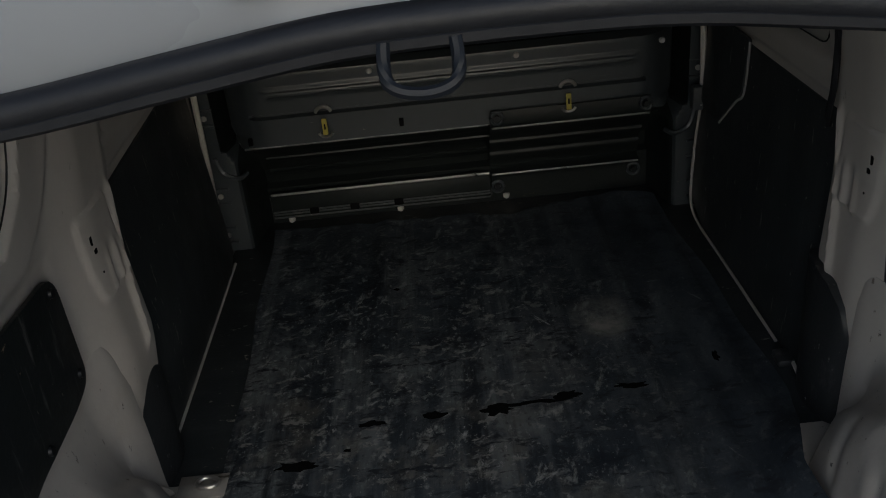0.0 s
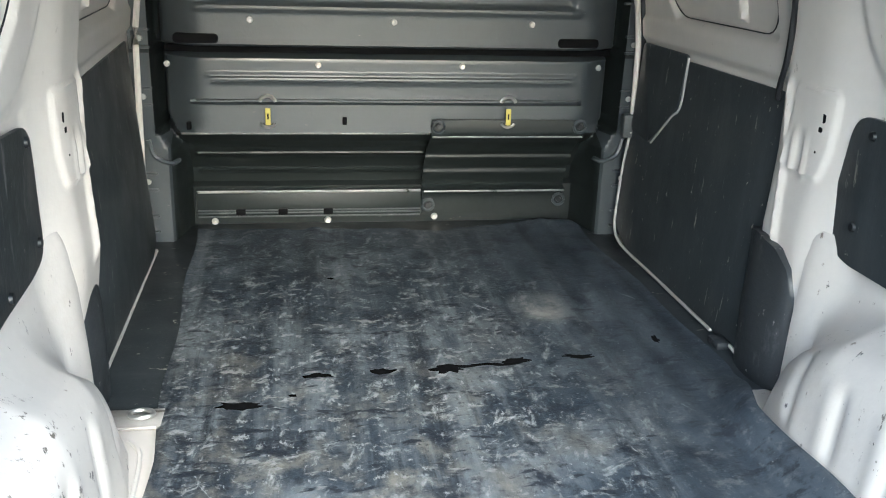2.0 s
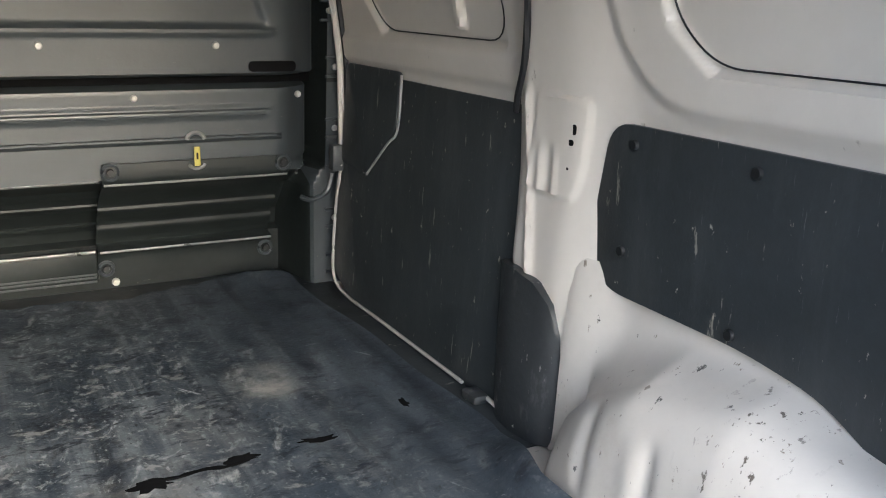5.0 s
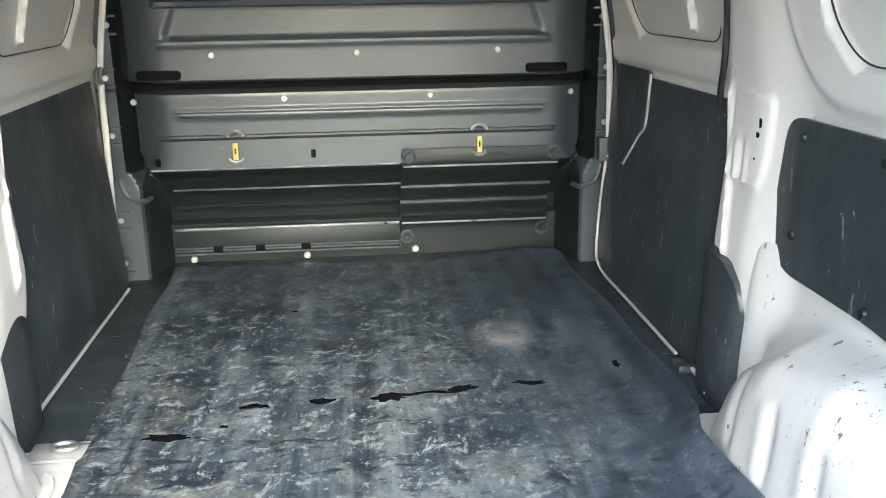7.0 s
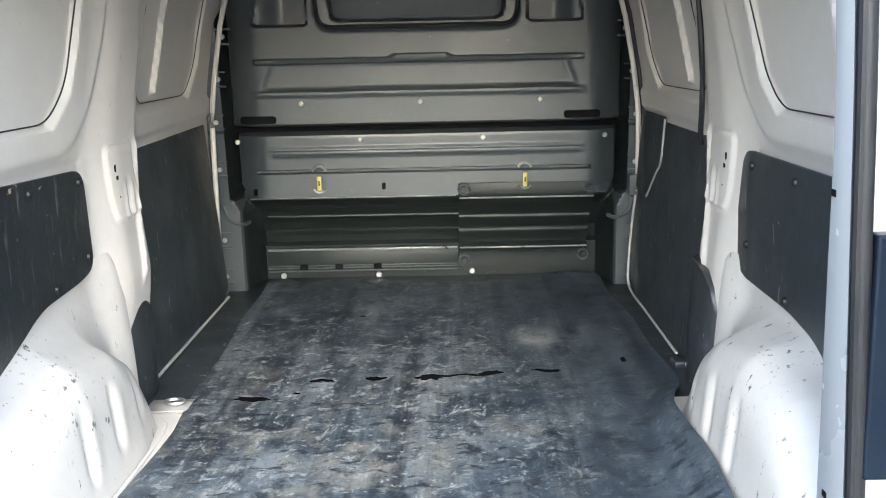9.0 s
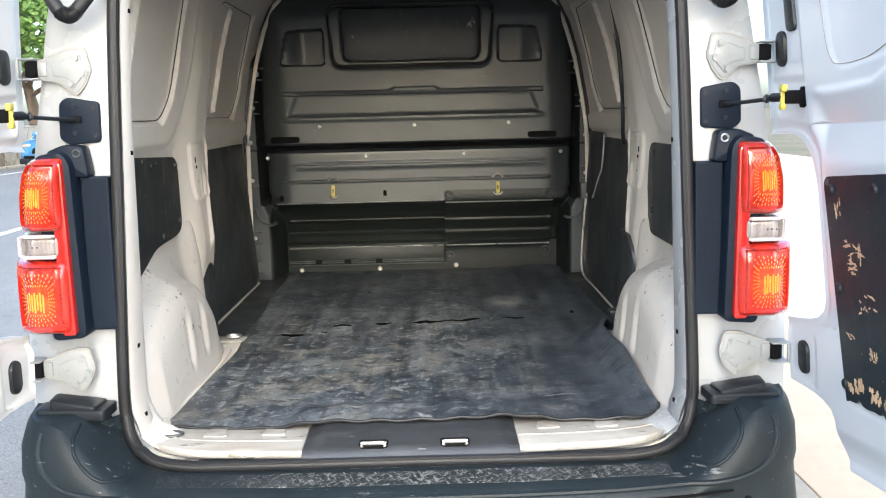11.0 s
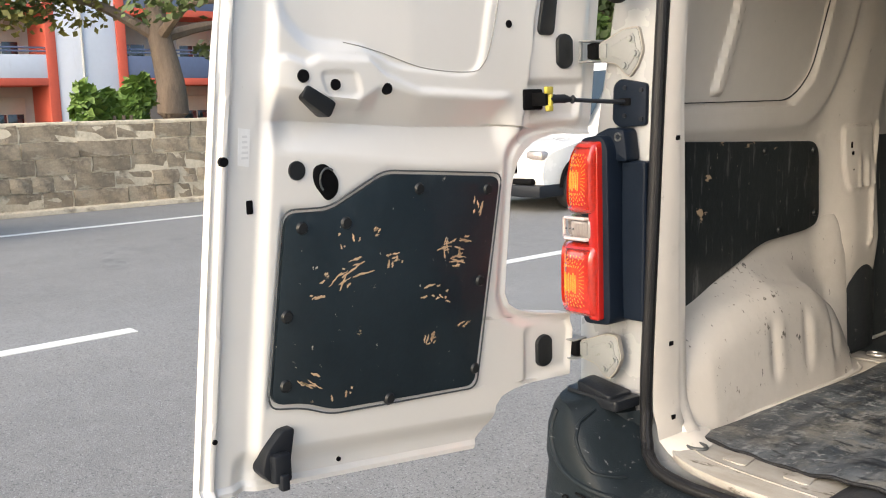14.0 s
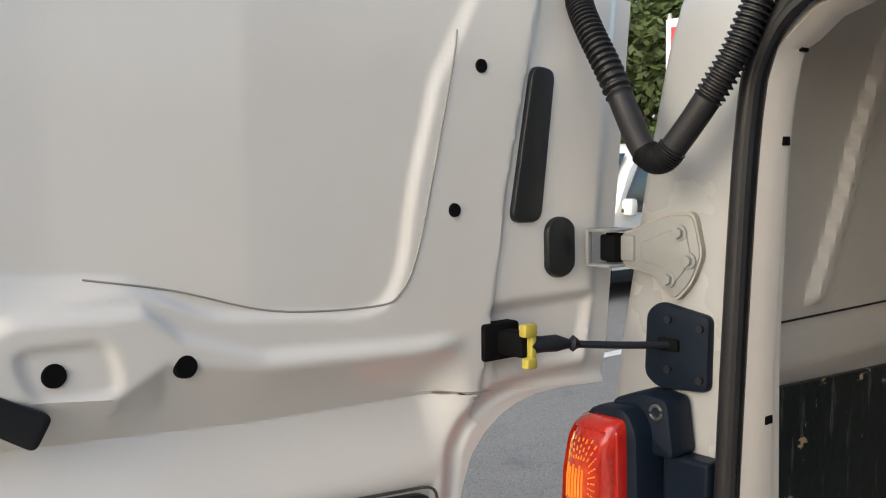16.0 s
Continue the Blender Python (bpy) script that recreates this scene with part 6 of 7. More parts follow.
    box(b2, 0.790, 0.800, -0.080, -0.072, 1.348, 1.394, 0.002)
    box(b2, 0.788, 0.800, -0.088, -0.072, 1.346, 1.359, 0.003)
    box(b2, 0.788, 0.800, -0.092, -0.072, 1.383, 1.398, 0.003)
    part("strap_clip", b2, YELLOW, plate, "yellow strap clip", s=s)
    bm.free()
    bm = bmesh.new()
    box(bm, 0.838, 0.86, -0.108, -0.052, 1.350, 1.394, 0.004)
    box(bm, 0.798, 0.842, -0.088, -0.064, 1.358, 1.386, 0.003)
    part("strap_pocket", bm, HOLE, plate, s=s)
    # corrugated conduit hanging in a V
    path = smooth_path([(0.840, 0.052, 1.800), (0.828, 0.042, 1.772), (0.803, 0.033, 1.735), (0.768, 0.030, 1.680), (0.728, 0.030, 1.604), (0.711, 0.030, 1.585), (0.695, 0.031, 1.583), (0.678, 0.034, 1.600), (0.648, 0.040, 1.640), (0.618, 0.050, 1.690), (0.598, 0.062, 1.745), (0.585, 0.076, 1.79)], 34)
    n = len(path)
    radii = []
    for i in range(n):
        t = i / (n - 1)
        plain = (0.30 < t < 0.40) or (0.62 < t < 0.74) or t < 0.06 or t > 0.93
        radii.append(0.0150 if plain else (0.0172, 0.0172, 0.0132, 0.0132)[i % 4])
    bm = bmesh.new()
    tube(bm, path, radii, 14)
    part("wiring_conduit", bm, RUBBER, van, "black corrugated wiring conduit", s=s)


def mat_z(x, y):
    """Height of the mat's upper side away from its curled edges."""
    return 0.6072 + 0.0035 * sstep(0.40, 0.28, y) + 0.0022 * np.sin(x * 2 * math.pi / 0.098 + 0.6 * np.sin(y * 1.7)) + 0.003 * np.sin(x * 5 + y * 3) * np.sin(y * 4)


def floor_mat():
    """Loose worn rubber mat with wavy edges, faint ribs and a curled corner."""
    m, n = 150, 170
    us, vs = np.linspace(0, 1, m), np.linspace(0, 1, n)
    U, V = np.meshgrid(us, vs, indexing="ij")
    yr = np.interp(U, [0, 0.12, 0.22, 0.31, 0.40, 0.5, 0.61, 0.69, 0.80, 0.90, 0.945, 0.975, 0.99, 1.0], [0.205, 0.186, 0.172, 0.156, 0.142, 0.138, 0.142, 0.158, 0.170, 0.165, 0.168, 0.184, 0.206, 0.240]) + 0.0006 * np.sin(U * 31 + 1)
    yf = 2.415 + 0.012 * np.sin(U * 7 + 2) - 0.05 * np.exp(-((U - 0.62) / 0.07) ** 2) - 0.03 * sstep(0.90, 1.0, U) + 0.004 * np.sin(U * 41)
    Y = yr + (yf - yr) * V
    left = np.interp(Y, [0.2, 0.30, 0.95, 1.10, 1.30, 1.80, 2.48], [-0.625, -0.612, -0.590, -0.598, -0.608, -0.622, -0.645]) + 0.006 * np.sin(Y * 9)
    right = np.interp(Y, [0.2, 0.30, 0.95, 1.10, 1.25, 1.45, 2.0, 2.3, 2.48], [0.620, 0.614, 0.614, 0.660, 0.690, 0.688, 0.672, 0.66, 0.64]) + 0.005 * np.sin(Y * 11)
    X = left + (right - left) * U
    Z = mat_z(X, Y)
    Z += 0.060 * sstep(0.90, 1.0, U) ** 1.6 * sstep(1.25, 1.0, Y) * sstep(0.15, 0.50, Y) * (0.9 + 0.1 * np.sin(Y * 13))
    Z += 0.006 * sstep(0.80, 0.95, U) * sstep(0.50, 0.24, Y)
    Z += 0.022 * sstep(0.78, 0.92, U) * sstep(2.30, 2.45, Y)
    Z += 0.022 * sstep(0.19, 0.35, U) * sstep(0.83, 0.67, U) * sstep(0.36, 0.24, Y)
    Z += 0.010 * np.exp(-((U - 0.30) / 0.02) ** 2) * sstep(2.3, 2.46, Y)
    bm = sheet(np.stack([X, Y, Z], -1), np.stack([X, Y, Z - 0.006], -1))
    bmesh.ops.recalc_face_normals(bm, faces=bm.faces[:])
    mat = part("floor_mat", bm, MAT_RUBBER, None, "")
    # dark hem, also put there to darken the edge the sun lights
    bm = bmesh.new()
    tube(bm, [(x, y - 0.001, z - 0.003) for x, y, z in zip(X[:, 0], Y[:, 0], Z[:, 0])], 0.0043, 8)
    part("hem", bm, RUBBER, mat, "dark rubber hem, also covering the sunlit mat edge")
    tagged(mat, "worn black rubber floor mat, scuffed and torn, on the load floor", "mat")
    # torn slits
    rnd = random.Random(3)
    for x0, y0, w, d in ((-0.44, 1.16, 0.10, 0.040), (-0.275, 1.285, 0.07, 0.022), (-0.13, 1.295, 0.065, 0.028), (0.02, 1.285, 0.085, 0.045), (0.13, 1.30, 0.19, 0.018), (0.19, 1.315, 0.08, 0.03), (0.345, 1.33, 0.09, 0.026), (0.575, 1.42, 0.02, 0.05), (-0.33, 1.20, 0.02, 0.012), (-0.62 + 0.4, 1.93, 0.02, 0.015)):
        pts = []
        for i in range(18):
            a = 2 * math.pi * i / 18
            q = rnd.uniform(0.55, 1.15)
            pts.append((x0 + math.cos(a) * w / 2 * q, y0 + math.sin(a) * d / 2 * q))
        bm = bmesh.new()
        prism(bm, pts, "z", -0.003, 0.0009)
        for v in bm.verts:
            v.co.z += float(mat_z(v.co.x, v.co.y))
        part("tear", bm, HOLE, mat, "ragged dark tear", smooth=False)


PILLAR_GREY = material("dark_grey_plastic", (0.035, 0.037, 0.040), 0.45, var=0.2, scale=12, bump=0.0005, bump_scale=200)
LINER_DOOR = material("door_lining_board", (0.012, 0.020, 0.026), 0.42, var=0.2, scale=5, bump=0.0004, bump_scale=120, spec=0.34,
                      wear=[((0.045, 0.052, 0.056), 4, 0.6, 0.25, (1, 2, 0.8)), ((0.44, 0.32, 0.20), 22, 0.69, 0.02, (1, 0.7, 1.3)), ((0.40, 0.36, 0.30), 55, 0.675, 0.02, W)])
SCRATCH = material("bare_board", (0.48, 0.33, 0.20), 0.8, var=0.3, scale=40)

load_floor()
for s in (-1, 1):
    inner_side(s)
    wheel_arch(s)
    tail_lamp(s)
    rear_door(s)
    door_fittings(s)
lashing_eye(-1)
floor_flange()
bulkhead()
rear_frame()
outer_shell()
bumper()
floor_mat()


# ---- street ----
def ground_sheet():
    ys = np.r_[-400, -120, np.linspace(-40, 60, 60), 150, 500]
    xs = np.r_[-14.2, np.linspace(-13, 1.12, 30)]
    g = np.array([[(x, y, 0.0) for x in xs] for y in ys])
    ob = part("road", sheet(g[:, ::-1]), ASPHALT, None)
    for p in ob.data.polygons[:1]:
        if p.normal.z < 0:
            ob.data.flip_normals()
    tagged(ob, "grey worn asphalt road", "road", kind="structure")
    xs = np.r_[-600, -200, -80, -45, np.linspace(-30, 30, 8), 45, 80, 200, 600]
    g = np.array([[(x, y, -0.06 - 0.0005 * abs(x)) for x in xs] for y in np.r_[-600, -100, -40, 0, 40, 100, 600]])
    ob = part("ground", sheet(g[:, ::-1]), SOIL, None)
    for p in ob.data.polygons[:1]:
        if p.normal.z < 0:
            ob.data.flip_normals()
    tagged(ob, "dry earth and grass verge", "ground", kind="structure")
    bm = bmesh.new()
    box(bm, 1.27, 9.0, -60, 80, -0.1, 0.125, 0.01)
    tagged(part("pavement", bm, PAVING, None), "pale concrete pavement beside the van", "pavement", kind="structure")


def kerbs():
    bm = bmesh.new()
    box(bm, 0, 0.155, -0.498, 0.498, -0.1, 0.125, 0.018)
    me = bpy.data.meshes.new("kerb_stone")
    bm.to_mesh(me)
    bm.free()
    me.materials.append(KERB)
    me.shade_smooth()
    me.set_sharp_from_angle(angle=radians(38))
    root = empty("kerb", "row of pale concrete kerb stones", "kerb", kind="structure")
    for i in range(40):
        ob = new("kerb_stone", me)
        ob.location = (1.118, -12 + i, 0)
        ob.parent = root


def road_lines():
    def line(name, x, y0, y1, w, slant, label):
        bm = bmesh.new()
        prism(bm, [(x - w / 2, y0), (x + w / 2, y0), (x + w / 2 + slant * (y1 - y0), y1), (x - w / 2 + slant * (y1 - y0), y1)], "z", 0.0005, 0.006)
        tagged(part(name, bm, ROAD_PAINT, None, smooth=False), label, "road marking", kind="structure")
    line("edge_line", -9.72, -40, 60, 0.12, -0.03, "white edge line on the far side of the road")
    for i in range(-6, 12):
        y = -2.4 + i * 5.4
        line("centre_dash", -5.15 - 0.02 * y, y, y + 3.1, 0.13, -0.02, "white centre dash")


def stone_wall():
    """Retaining wall of coursed stone blocks."""
    root = empty("stone_wall", "weathered brown stone block wall beyond the road", "wall", kind="structure")
    bm = bmesh.new()
    box(bm, -13.75, -13.184, -30, 60, -0.1, 1.22, 0.02)
    part("wall_core", bm, MORTAR, root, "pale mortar joints")
    bm = bmesh.new()
    box(bm, -13.80, -13.18, -30, 60, 1.215, 1.285, 0.02)
    part("coping", bm, MORTAR, root, "pale coping")
    bm = bmesh.new()
    box(bm, -13.35, -12.95, -30, 60, -0.1, 0.07, 0.03)
    part("footing", bm, MORTAR, root, "low stone footing")
    rnd = random.Random(11)
    meshes = []
    for w in (0.30, 0.44, 0.58, 0.80):
        for k in range(3):
            b = bmesh.new()
            bmesh.ops.create_cube(b, size=1)
            bmesh.ops.subdivide_edges(b, edges=b.edges[:], cuts=1, use_grid_fill=True)
            for v in b.verts:
                v.co = Vector((v.co.x * 0.24, v.co.y * (w - 0.022), v.co.z * 0.222)) + Vector([rnd.uniform(-0.017, 0.017) for _ in range(3)])
            me = bpy.data.meshes.new("stone")
            b.to_mesh(me)
            b.free()
            me.materials.append(STONE)
            meshes.append((w, me))
    count = 0
    for row in range(5):
        y = -2.5 + rnd.uniform(0, 0.4)
        while y < 27 and count < 299:
            w, me = rnd.choice(meshes)
            ob = new("stone", me)
            ob.location = (-13.29 + rnd.uniform(-0.015, 0.015), y + w / 2, 0.180 + row * 0.236)
            ob.parent = root
            y += w
            count += 1


def house():
    """Two-storey house with red portal frames, balconies and shuttered windows."""
    root = empty("house", "pale house with red framed balconies behind the stone wall", "house")
    X = -40.0
    # set-back wall: its shade is painted by the greyer plaster
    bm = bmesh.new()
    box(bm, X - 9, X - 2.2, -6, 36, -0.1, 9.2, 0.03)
    part("wall", bm, GREY_AND_SHADED, root, "recessed house wall, shade put into its plaster colour")
    for y0, y1 in ((-6, 0.4), (11.9, 14.5), (20.6, 26.0)):
        bm = bmesh.new()
        box(bm, X - 2.3, X, y0, y1, -0.1, 9.2, 0.03)
        part("wall", bm, PLASTER, root, "pale blue-white house wall")
    bm = bmesh.new()
    box(bm, X - 9.4, X + 0.4, -6.4, 36.4, 9.2, 9.5, 0.05)
    part("roof", bm, PLASTER, root, "flat pale roof slab")
    for y0, y1 in ((0.4, 5.9), (6.2, 11.9), (14.5, 20.6)):
        for z0 in (2.93, 5.95):
            bm = bmesh.new()
            box(bm, X - 2.2, X + 0.05, y0 + 0.35, y1 - 0.35, z0 - 0.28, z0 + 0.02, 0.02)
            part("red_beam", bm, RED_PLASTER, root, "red painted beam")
            bm = bmesh.new()
            box(bm, X - 0.12, X + 0.02, y0 + 0.35, y1 - 0.35, z0 + 0.02, z0 + 0.98, 0.02)
            balcony = part("balcony", bm, PLASTER if y0 < 14 else RAIL_BLUE, root, "pale balcony front")
            for zz in (1.12, 1.26):
                bm = bmesh.new()
                tube(bm, [(X - 0.05, y0 + 0.3, z0 + zz), (X - 0.05, y1 - 0.3, z0 + zz)], 0.04, 6)
                part("rail", bm, RAIL_BLUE, balcony, "dark blue balcony rail")
        for yy in (y0, y1 - 0.4):
            bm = bmesh.new()
            box(bm, X - 2.2, X + 0.06, yy, yy + 0.42, -0.1, 9.0, 0.02)
            part("red_post", bm, RED_PLASTER, root, "red painted post")
        for z0 in (0.15, 3.2, 6.2):
            for k, yc in enumerate((y0 + 1.45, y1 - 1.55)):
                bm = bmesh.new()
                box(bm, X - 2.24, X - 2.12, yc - 0.78, yc + 0.78, z0, z0 + 2.05, 0.01)
                w = part("window", bm, SHUTTER, root, "window with a beige roller shutter")
                for side in (-0.355, 0.355):
                    bm = bmesh.new()
                    box(bm, X - 2.15, X - 2.10, yc + side - 0.325, yc + side + 0.325, z0 + 0.08, z0 + 1.35, 0.01)
                    part("pane", bm, DARK_GLASS, w, "dark window pane")
        bm = bmesh.new()
        rod(bm, (X - 2.16, (y0 + y1) / 2, 1.98), (X - 2.05, (y0 + y1) / 2, 1.98), 0.19, 18)
        part("wall_lamp", bm, SHUTTER, root, "round wall lamp")
    bm = bmesh.new()
    rod(bm, (X + 0.06, 13.0, 0), (X + 0.06, 13.0, 9), 0.05, 8)
    part("downpipe", bm, GREY_AND_SHADED, root, "grey downpipe")


def leaf_cloud(bm, centre, size, count, leaf, rnd):
    """Many small folded leaf clumps scattered through an uneven volume."""
    lumps = [(Vector((rnd.gauss(0, 0.36), rnd.gauss(0, 0.36), rnd.gauss(0, 0.30))), rnd.uniform(0.25, 0.5)) for _ in range(9)]
    vs, fs = [], []
    for i in range(count):
        lc, lr = rnd.choice(lumps)
        d = Vector((rnd.gauss(0, 1), rnd.gauss(0, 1), rnd.gauss(0, 1)))
        d = d.normalized() * lr * rnd.uniform(0.4, 1.0)
        p = Vector(centre) + Vector(((lc.x + d.x) * size[0], (lc.y + d.y) * size[1], (lc.z + d.z) * size[2]))
        a = Vector((rnd.gauss(0, 1), rnd.gauss(0, 1), rnd.gauss(0, 0.7))).normalized()
        b = a.orthogonal().normalized()
        l, w = leaf * rnd.uniform(0.6, 1.4), leaf * rnd.uniform(0.18, 0.42)
        k = len(vs)
        vs += [p - a * l / 2, p + b * w, p + a * l / 2, p - b * w]
        fs.append((k, k + 1, k + 2, k + 3))
    me = bpy.data.meshes.new("tmp")
    me.from_pydata([tuple(v) for v in vs], [], fs)
    bm.from_mesh(me)
    bpy.data.meshes.remove(me)


def tree(x, y, h, r, crown, leaf, seed, label, count=7000, bark=True, leaves=None):
    rnd = random.Random(seed)
    root = empty("tree", label, "tree")
    root.location = (0, 0, 0)
    trunk = smooth_path([(x, y, -0.1), (x + 0.05, y + 0.1, h * 0.3), (x - 0.1, y - 0.05, h * 0.6), (x + 0.05, y + 0.1, h)], 6)
    n = len(trunk)
    bm = bmesh.new()
    tube(bm, trunk, [r * (1.25 - 0.9 * i / (n - 1)) for i in range(n)], 12)
    limbs = []
    for i in range(7):
        t = rnd.uniform(0.5, 0.95)
        p = trunk[int(t * (n - 1))]
        a = rnd.uniform(0, 2 * math.pi)
        e = p + Vector((math.cos(a) * crown[0] * 0.7, math.sin(a) * crown[1] * 0.7, rnd.uniform(0.0, crown[2] * 0.7)))
        limbs.append(e)
        mid = (p + e) / 2 + Vector((0, 0, 0.25))
        pts = smooth_path([p, mid, e], 5)
        b2 = bmesh.new()
        tube(b2, pts, [r * 0.45 * (1 - 0.8 * k / (len(pts) - 1)) for k in range(len(pts))], 7)
        merge(bm, b2)
    part("trunk", bm, BARK, root, "brown furrowed trunk and limbs")
    bm = bmesh.new()
    leaf_cloud(bm, (x, y, h), crown, count // 2, leaf, rnd)
    for e in limbs:
        leaf_cloud(bm, tuple(e), tuple(c * 0.5 for c in crown), count // 14, leaf, rnd)
    part("crown", bm, leaves or (LEAF if bark else LEAF_BRIGHT), root, "green foliage", smooth=False)


def shrub(x, y, size, seed, mat, label):
    rnd = random.Random(seed)
    root = empty("shrub", label, "shrub", group="shrubs behind the wall")
    bm = bmesh.new()
    for i in range(6):
        a = rnd.uniform(0, 2 * math.pi)
        b2 = bmesh.new()
        tube(b2, smooth_path([(x, y, -0.05), (x + 0.15 * math.cos(a) * size[0], y + 0.15 * math.sin(a) * size[1], size[2] * 0.4), (x + 0.5 * math.cos(a) * size[0], y + 0.5 * math.sin(a) * size[1], size[2] * 0.9)], 4), 0.03, 6)
        merge(bm, b2)
    part("stems", bm, BARK, root, "thin brown stems")
    bm = bmesh.new()
    leaf_cloud(bm, (x, y, size[2] * 0.75), (size[0], size[1], size[2] * 0.8), 3800, 0.20, rnd)
    part("foliage", bm, mat, root, "dense green leaves", smooth=False)


def car(x, y, heading, paint, label, lift=0.0, tall=1.0):
    """A hatchback; heading is the turn about z, 0 = nose to +y."""
    root = empty("car", label, "car", group="cars parked in the street")
    prof = [(-1.95, 0.33), (-2.0, 0.55), (-1.97, 0.80), (-1.85, 0.98), (-1.55, 1.38), (-1.25, 1.46), (-0.4, 1.50), (0.25, 1.44), (0.95, 0.99), (1.55, 0.88), (1.92, 0.74), (2.03, 0.52), (2.0, 0.33)]
    side = [(v.x, v.y) for v in smooth_path([(a, b, 0) for a, b in prof], 4)]
    xs = np.array([-1, -0.97, -0.9, -0.7, -0.35, 0, 0.35, 0.7, 0.9, 0.97, 1.0])
    g = []
    for k in xs:
        row = []
        for yy, z in side:
            half = 0.86 - 0.17 * float(sstep(0.92, 1.5, z)) - 0.06 * float(sstep(1.5, 2.05, abs(yy)))
            drop = (abs(k) ** 6) * 0.05
            row.append((k * half, yy * (1 - 0.05 * abs(k) ** 4), z - drop * float(sstep(0.6, 1.0, z))))
        g.append(row)
    bm = sheet(np.array(g))
    m = len(side)
    bm.verts.ensure_lookup_table()
    bm.faces.new([bm.verts[i] for i in range(m)])
    bm.faces.new([bm.verts[(len(xs) - 1) * m + i] for i in range(m)][::-1])
    bmesh.ops.recalc_face_normals(bm, faces=bm.faces[:])
    bmesh.ops.triangulate(bm, faces=[f for f in bm.faces if len(f.verts) > 4])
    parts = [part("body", bm, paint, root)]
    for s in (-1, 1):
        bm = bmesh.new()
        prism(bm, rounded([(-1.45, 1.0), (0.72, 1.0), (0.2, 1.36), (-1.2, 1.38)], 0.06), "x", 0.80, 0.835, 0.004)
        for v in bm.verts:
            v.co.x -= 0.13 * float(sstep(0.98, 1.42, v.co.z)) - 0.03
        parts.append(part("side_window", bm, DARK_GLASS, root, "dark side glass", s=s))
        for yc in (-1.27, 1.28):
            bm = bmesh.new()
            rod(bm, (0.68, yc, 0.315), (0.868, yc, 0.315), 0.315, 32)
            w = part("wheel", bm, TYRE, root, "black tyre", s=s)
            parts.append(w)
            bm = bmesh.new()
            rod(bm, (0.86, yc, 0.315), (0.873, yc, 0.315), 0.225, 28)
            parts.append(part("rim_well", bm, HOLE, w, s=s))
            bm = bmesh.new()
            tube(bm, [(0.876, yc + 0.215 * math.cos(a), 0.315 + 0.215 * math.sin(a)) for a in np.linspace(0, 2 * math.pi, 29)[:-1]], 0.015, 6, True)
            rod(bm, (0.866, yc, 0.315), (0.884, yc, 0.315), 0.05, 14)
            for i in range(7):
                a = 2 * math.pi * i / 7
                for da in (-0.13, 0.13):
                    rod(bm, (0.876, yc + 0.04 * math.cos(a), 0.315 + 0.04 * math.sin(a)), (0.876, yc + 0.21 * math.cos(a + da), 0.315 + 0.21 * math.sin(a + da)), 0.012, 6)
            parts.append(part("rim", bm, RIM, w, "silver alloy rim", s=s))
            bm = bmesh.new()
            tube(bm, [(0.845, yc + 0.36 * math.cos(a), 0.315 + 0.36 * math.sin(a)) for a in np.linspace(0, math.pi, 20)], 0.025, 6)
            parts.append(part("wheel_arch", bm, HOLE, root, "dark wheel arch", s=s))
        bm = bmesh.new()
        box(bm, 0.52, 0.80, 1.80, 1.95, 0.66, 0.78, 0.04)
        parts.append(part("headlight", bm, CLEAR_LENS, root, "clear headlight", s=s))
        bm = bmesh.new()
        box(bm, 0.60, 0.80, -1.97, -1.76, 0.80, 1.12, 0.05)
        parts.append(part("rear_light", bm, RED_LENS, root, "red rear light", s=s))
        bm = bmesh.new()
        box(bm, 0.82, 0.98, 0.55, 0.68, 0.98, 1.10, 0.03)
        parts.append(part("mirror", bm, paint, root, "door mirror", s=s))
    bm = bmesh.new()
    prism(bm, rounded([(-0.45, 0.50), (0.45, 0.50), (0.40, 0.66), (-0.40, 0.66)], 0.04), "y", 1.96, 2.06, 0.01)
    box(bm, -0.70, 0.70, 1.9, 2.035, 0.36, 0.44, 0.03)
    parts.append(part("grille", bm, HOLE, root, "dark grille and lower intake"))
    bm = bmesh.new()
    g = np.array([[(k * (0.70 - 0.1 * t), 0.99 + (0.30 - 0.99) * t + 0.012, 0.985 + (1.43 - 0.985) * t + 0.012) for k in np.linspace(-1, 1, 6)] for t in np.linspace(0.04, 0.95, 6)])
    parts.append(part("windscreen", sheet(g), DARK_GLASS, root, "dark windscreen"))
    bm = bmesh.new()
    g = np.array([[(k * (0.70 - 0.08 * t), -1.86 + 0.32 * t - 0.012, 1.0 + 0.38 * t + 0.012) for k in np.linspace(-1, 1, 6)] for t in np.linspace(0.05, 0.95, 6)])
    parts.append(part("rear_window", sheet(g), DARK_GLASS, root, "dark rear window"))
    bm = bmesh.new()
    box(bm, -0.83, 0.83, -2.02, 2.02, 0.20, 0.36, 0.03)
    parts.append(part("lower_trim", bm, PLASTIC, root, "black lower trim"))
    for ob in parts:
        for v in ob.data.vertices:
            if v.co.z > 0.92:
                v.co.z = 0.92 + (v.co.z - 0.92) * tall
    root.matrix_world = pose(x, y, lift, 0, 0, heading)
    return root


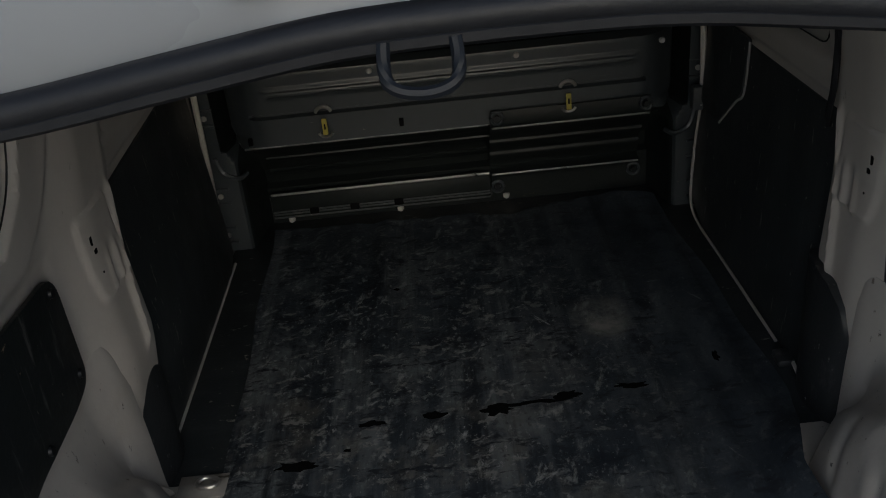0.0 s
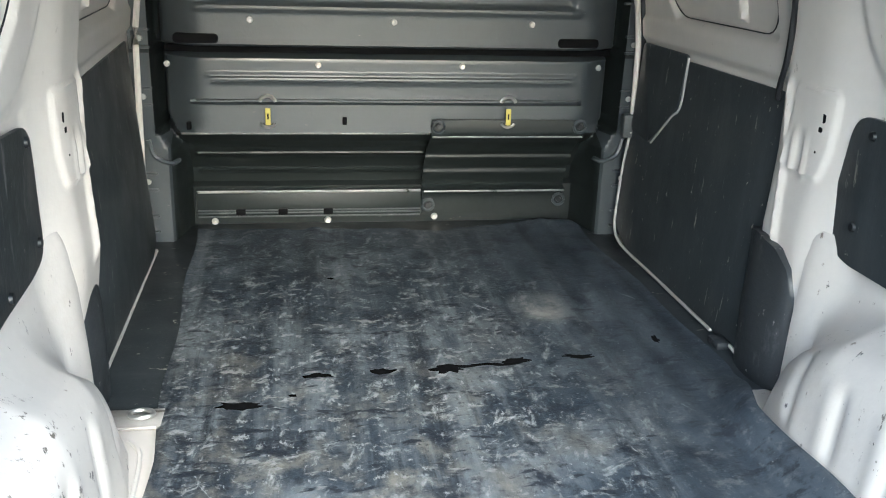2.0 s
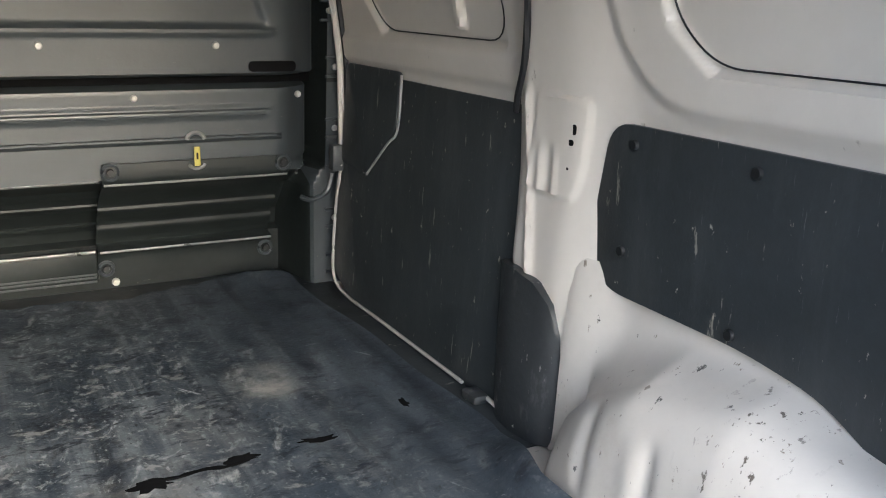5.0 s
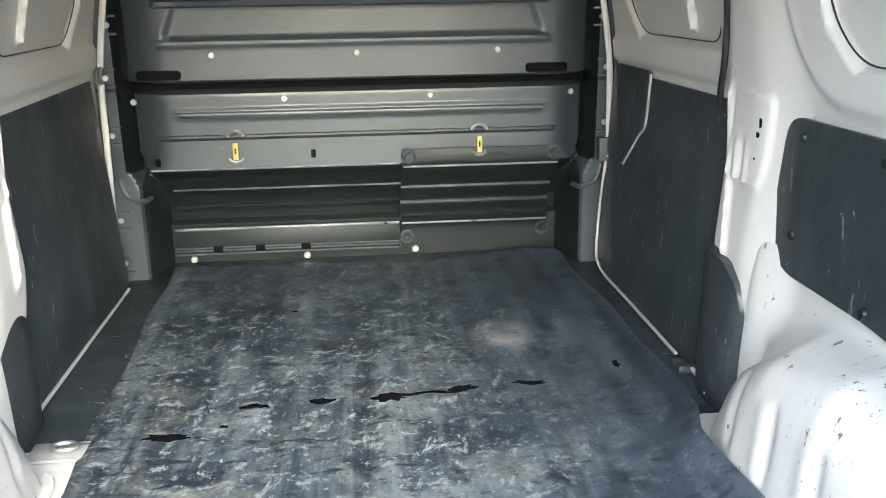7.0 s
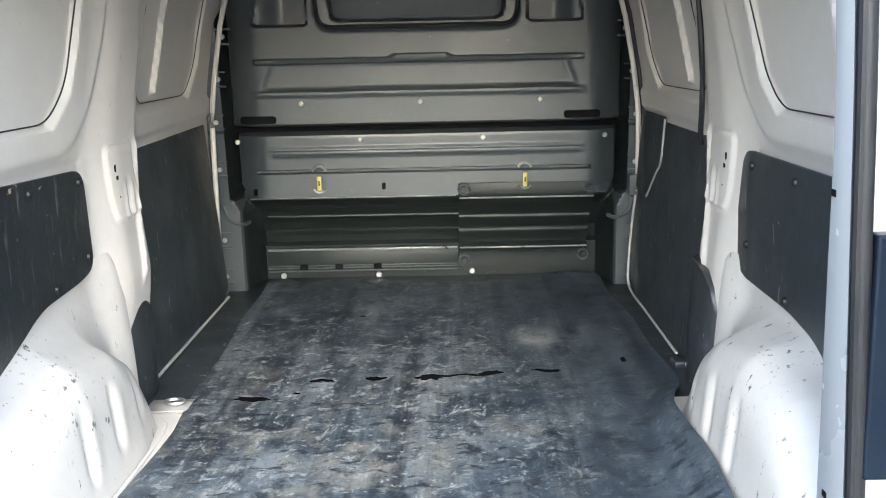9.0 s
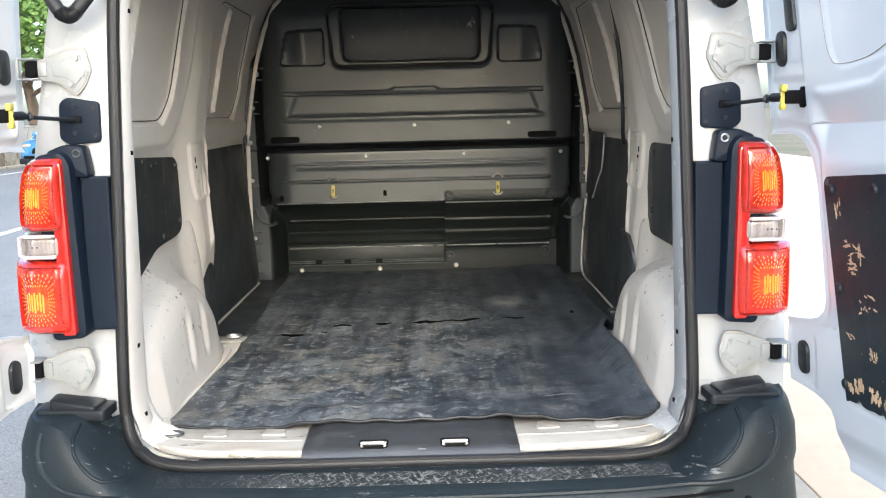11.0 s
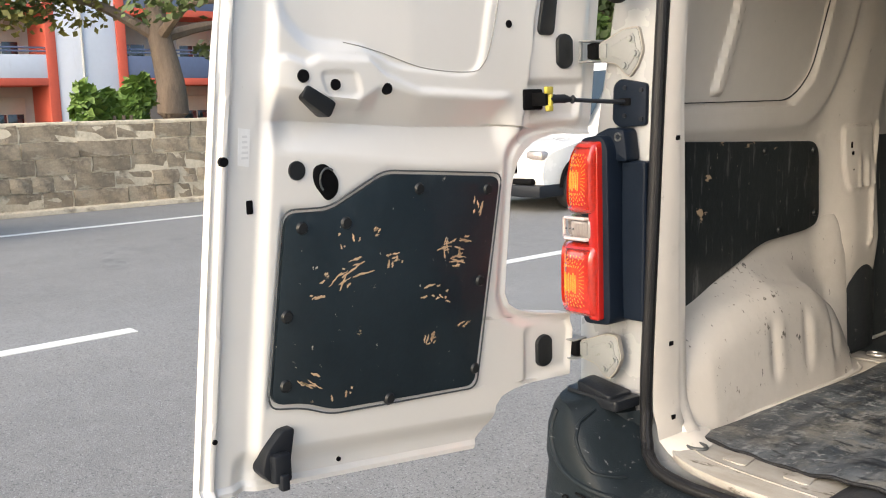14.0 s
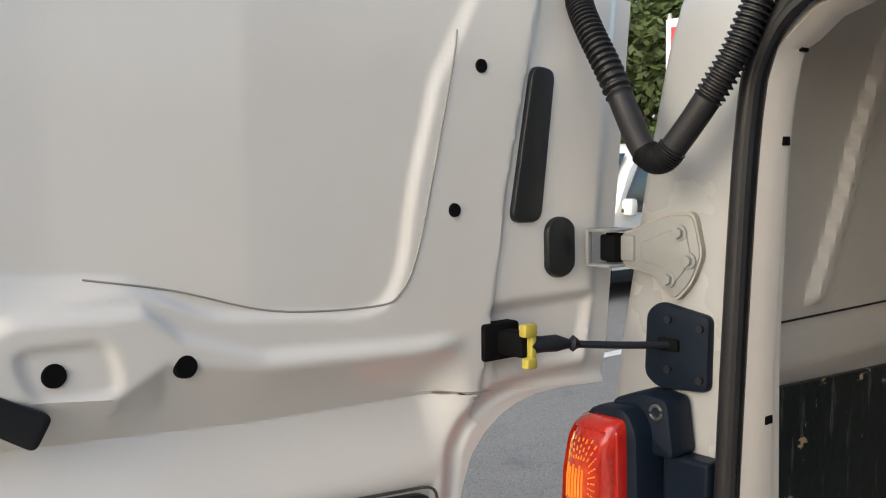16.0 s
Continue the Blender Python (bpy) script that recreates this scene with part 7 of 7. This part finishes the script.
def street_sign():
    root = empty("street_sign", "white sign with a red emblem on a grey post", "sign")
    x, y = -7.1, 8.6
    bm = bmesh.new()
    rod(bm, (x, y, 0), (x, y, 3.45), 0.025, 10)
    part("post", bm, GREY_AND_SHADED, root, "grey post")
    bm = bmesh.new()
    box(bm, x - 0.02, x + 0.75, y - 0.05, y - 0.02, 2.70, 3.38, 0.01)
    part("board", bm, SIGN_WHITE, root, "white sign board")
    bm = bmesh.new()
    box(bm, x + 0.06, x + 0.4, y - 0.058, y - 0.05, 2.82, 3.28, 0.005)
    part("emblem", bm, SIGN_RED, root, "red emblem")


ground_sheet()
road_lines()
house()
tree(-16.3, 6.0, 5.6, 0.29, (3.2, 3.4, 1.7), 0.16, 21, "tall pine with a furrowed trunk behind the wall", 9000)
tree(-17.5, 1.1, 4.3, 0.26, (2.4, 4.2, 1.5), 0.16, 22, "tree with thin yellowing leaves behind the wall", 9000, True, LEAF_DRY)
tree(-17.0, 14.5, 4.6, 0.22, (3.0, 3.6, 2.4), 0.20, 23, "broad green tree behind the wall", 9000, False)
tree(-15.9, 20.5, 4.4, 0.25, (3.4, 4.6, 3.6), 0.26, 24, "broad dark green tree behind the wall", 16000)
tree(-22.0, 27.0, 5.0, 0.25, (4.4, 5.6, 4.2), 0.32, 26, "broad dark green tree behind the wall", 14000)
tree(-16.0, 36.0, 5.5, 0.25, (4.0, 5.0, 3.0), 0.26, 25, "broad green tree behind the wall", 8000, False)
for i, (x, y, sz) in enumerate(((-15.2, 4.7, (0.5, 0.6, 1.5)), (-15.0, 8.0, (1.0, 1.6, 1.9)), (-15.4, 10.6, (1.2, 1.6, 2.4)), (-15.2, 13.0, (1.0, 1.4, 1.9)), (-15.0, 17.5, (1.2, 2.0, 2.4)))):
    shrub(x, y, sz, 40 + i, LEAF_BRIGHT, "bright green leafy shrub behind the wall")
car(-8.3, 8.85, 180, CAR_WHITE, "tall white car parked across the road", 0, 1.75)
car(-11.3, -1.25, 180, CAR_DARK, "dark blue hatchback parked across the road")
car(6.6, 22.0, 0, CAR_GREY, "grey hatchback parked beyond the pavement", 0.125)
car(-11.0, 27.0, 180, CAR_BLUE, "blue hatchback parked across the road")
street_sign()
kerbs()
stone_wall()
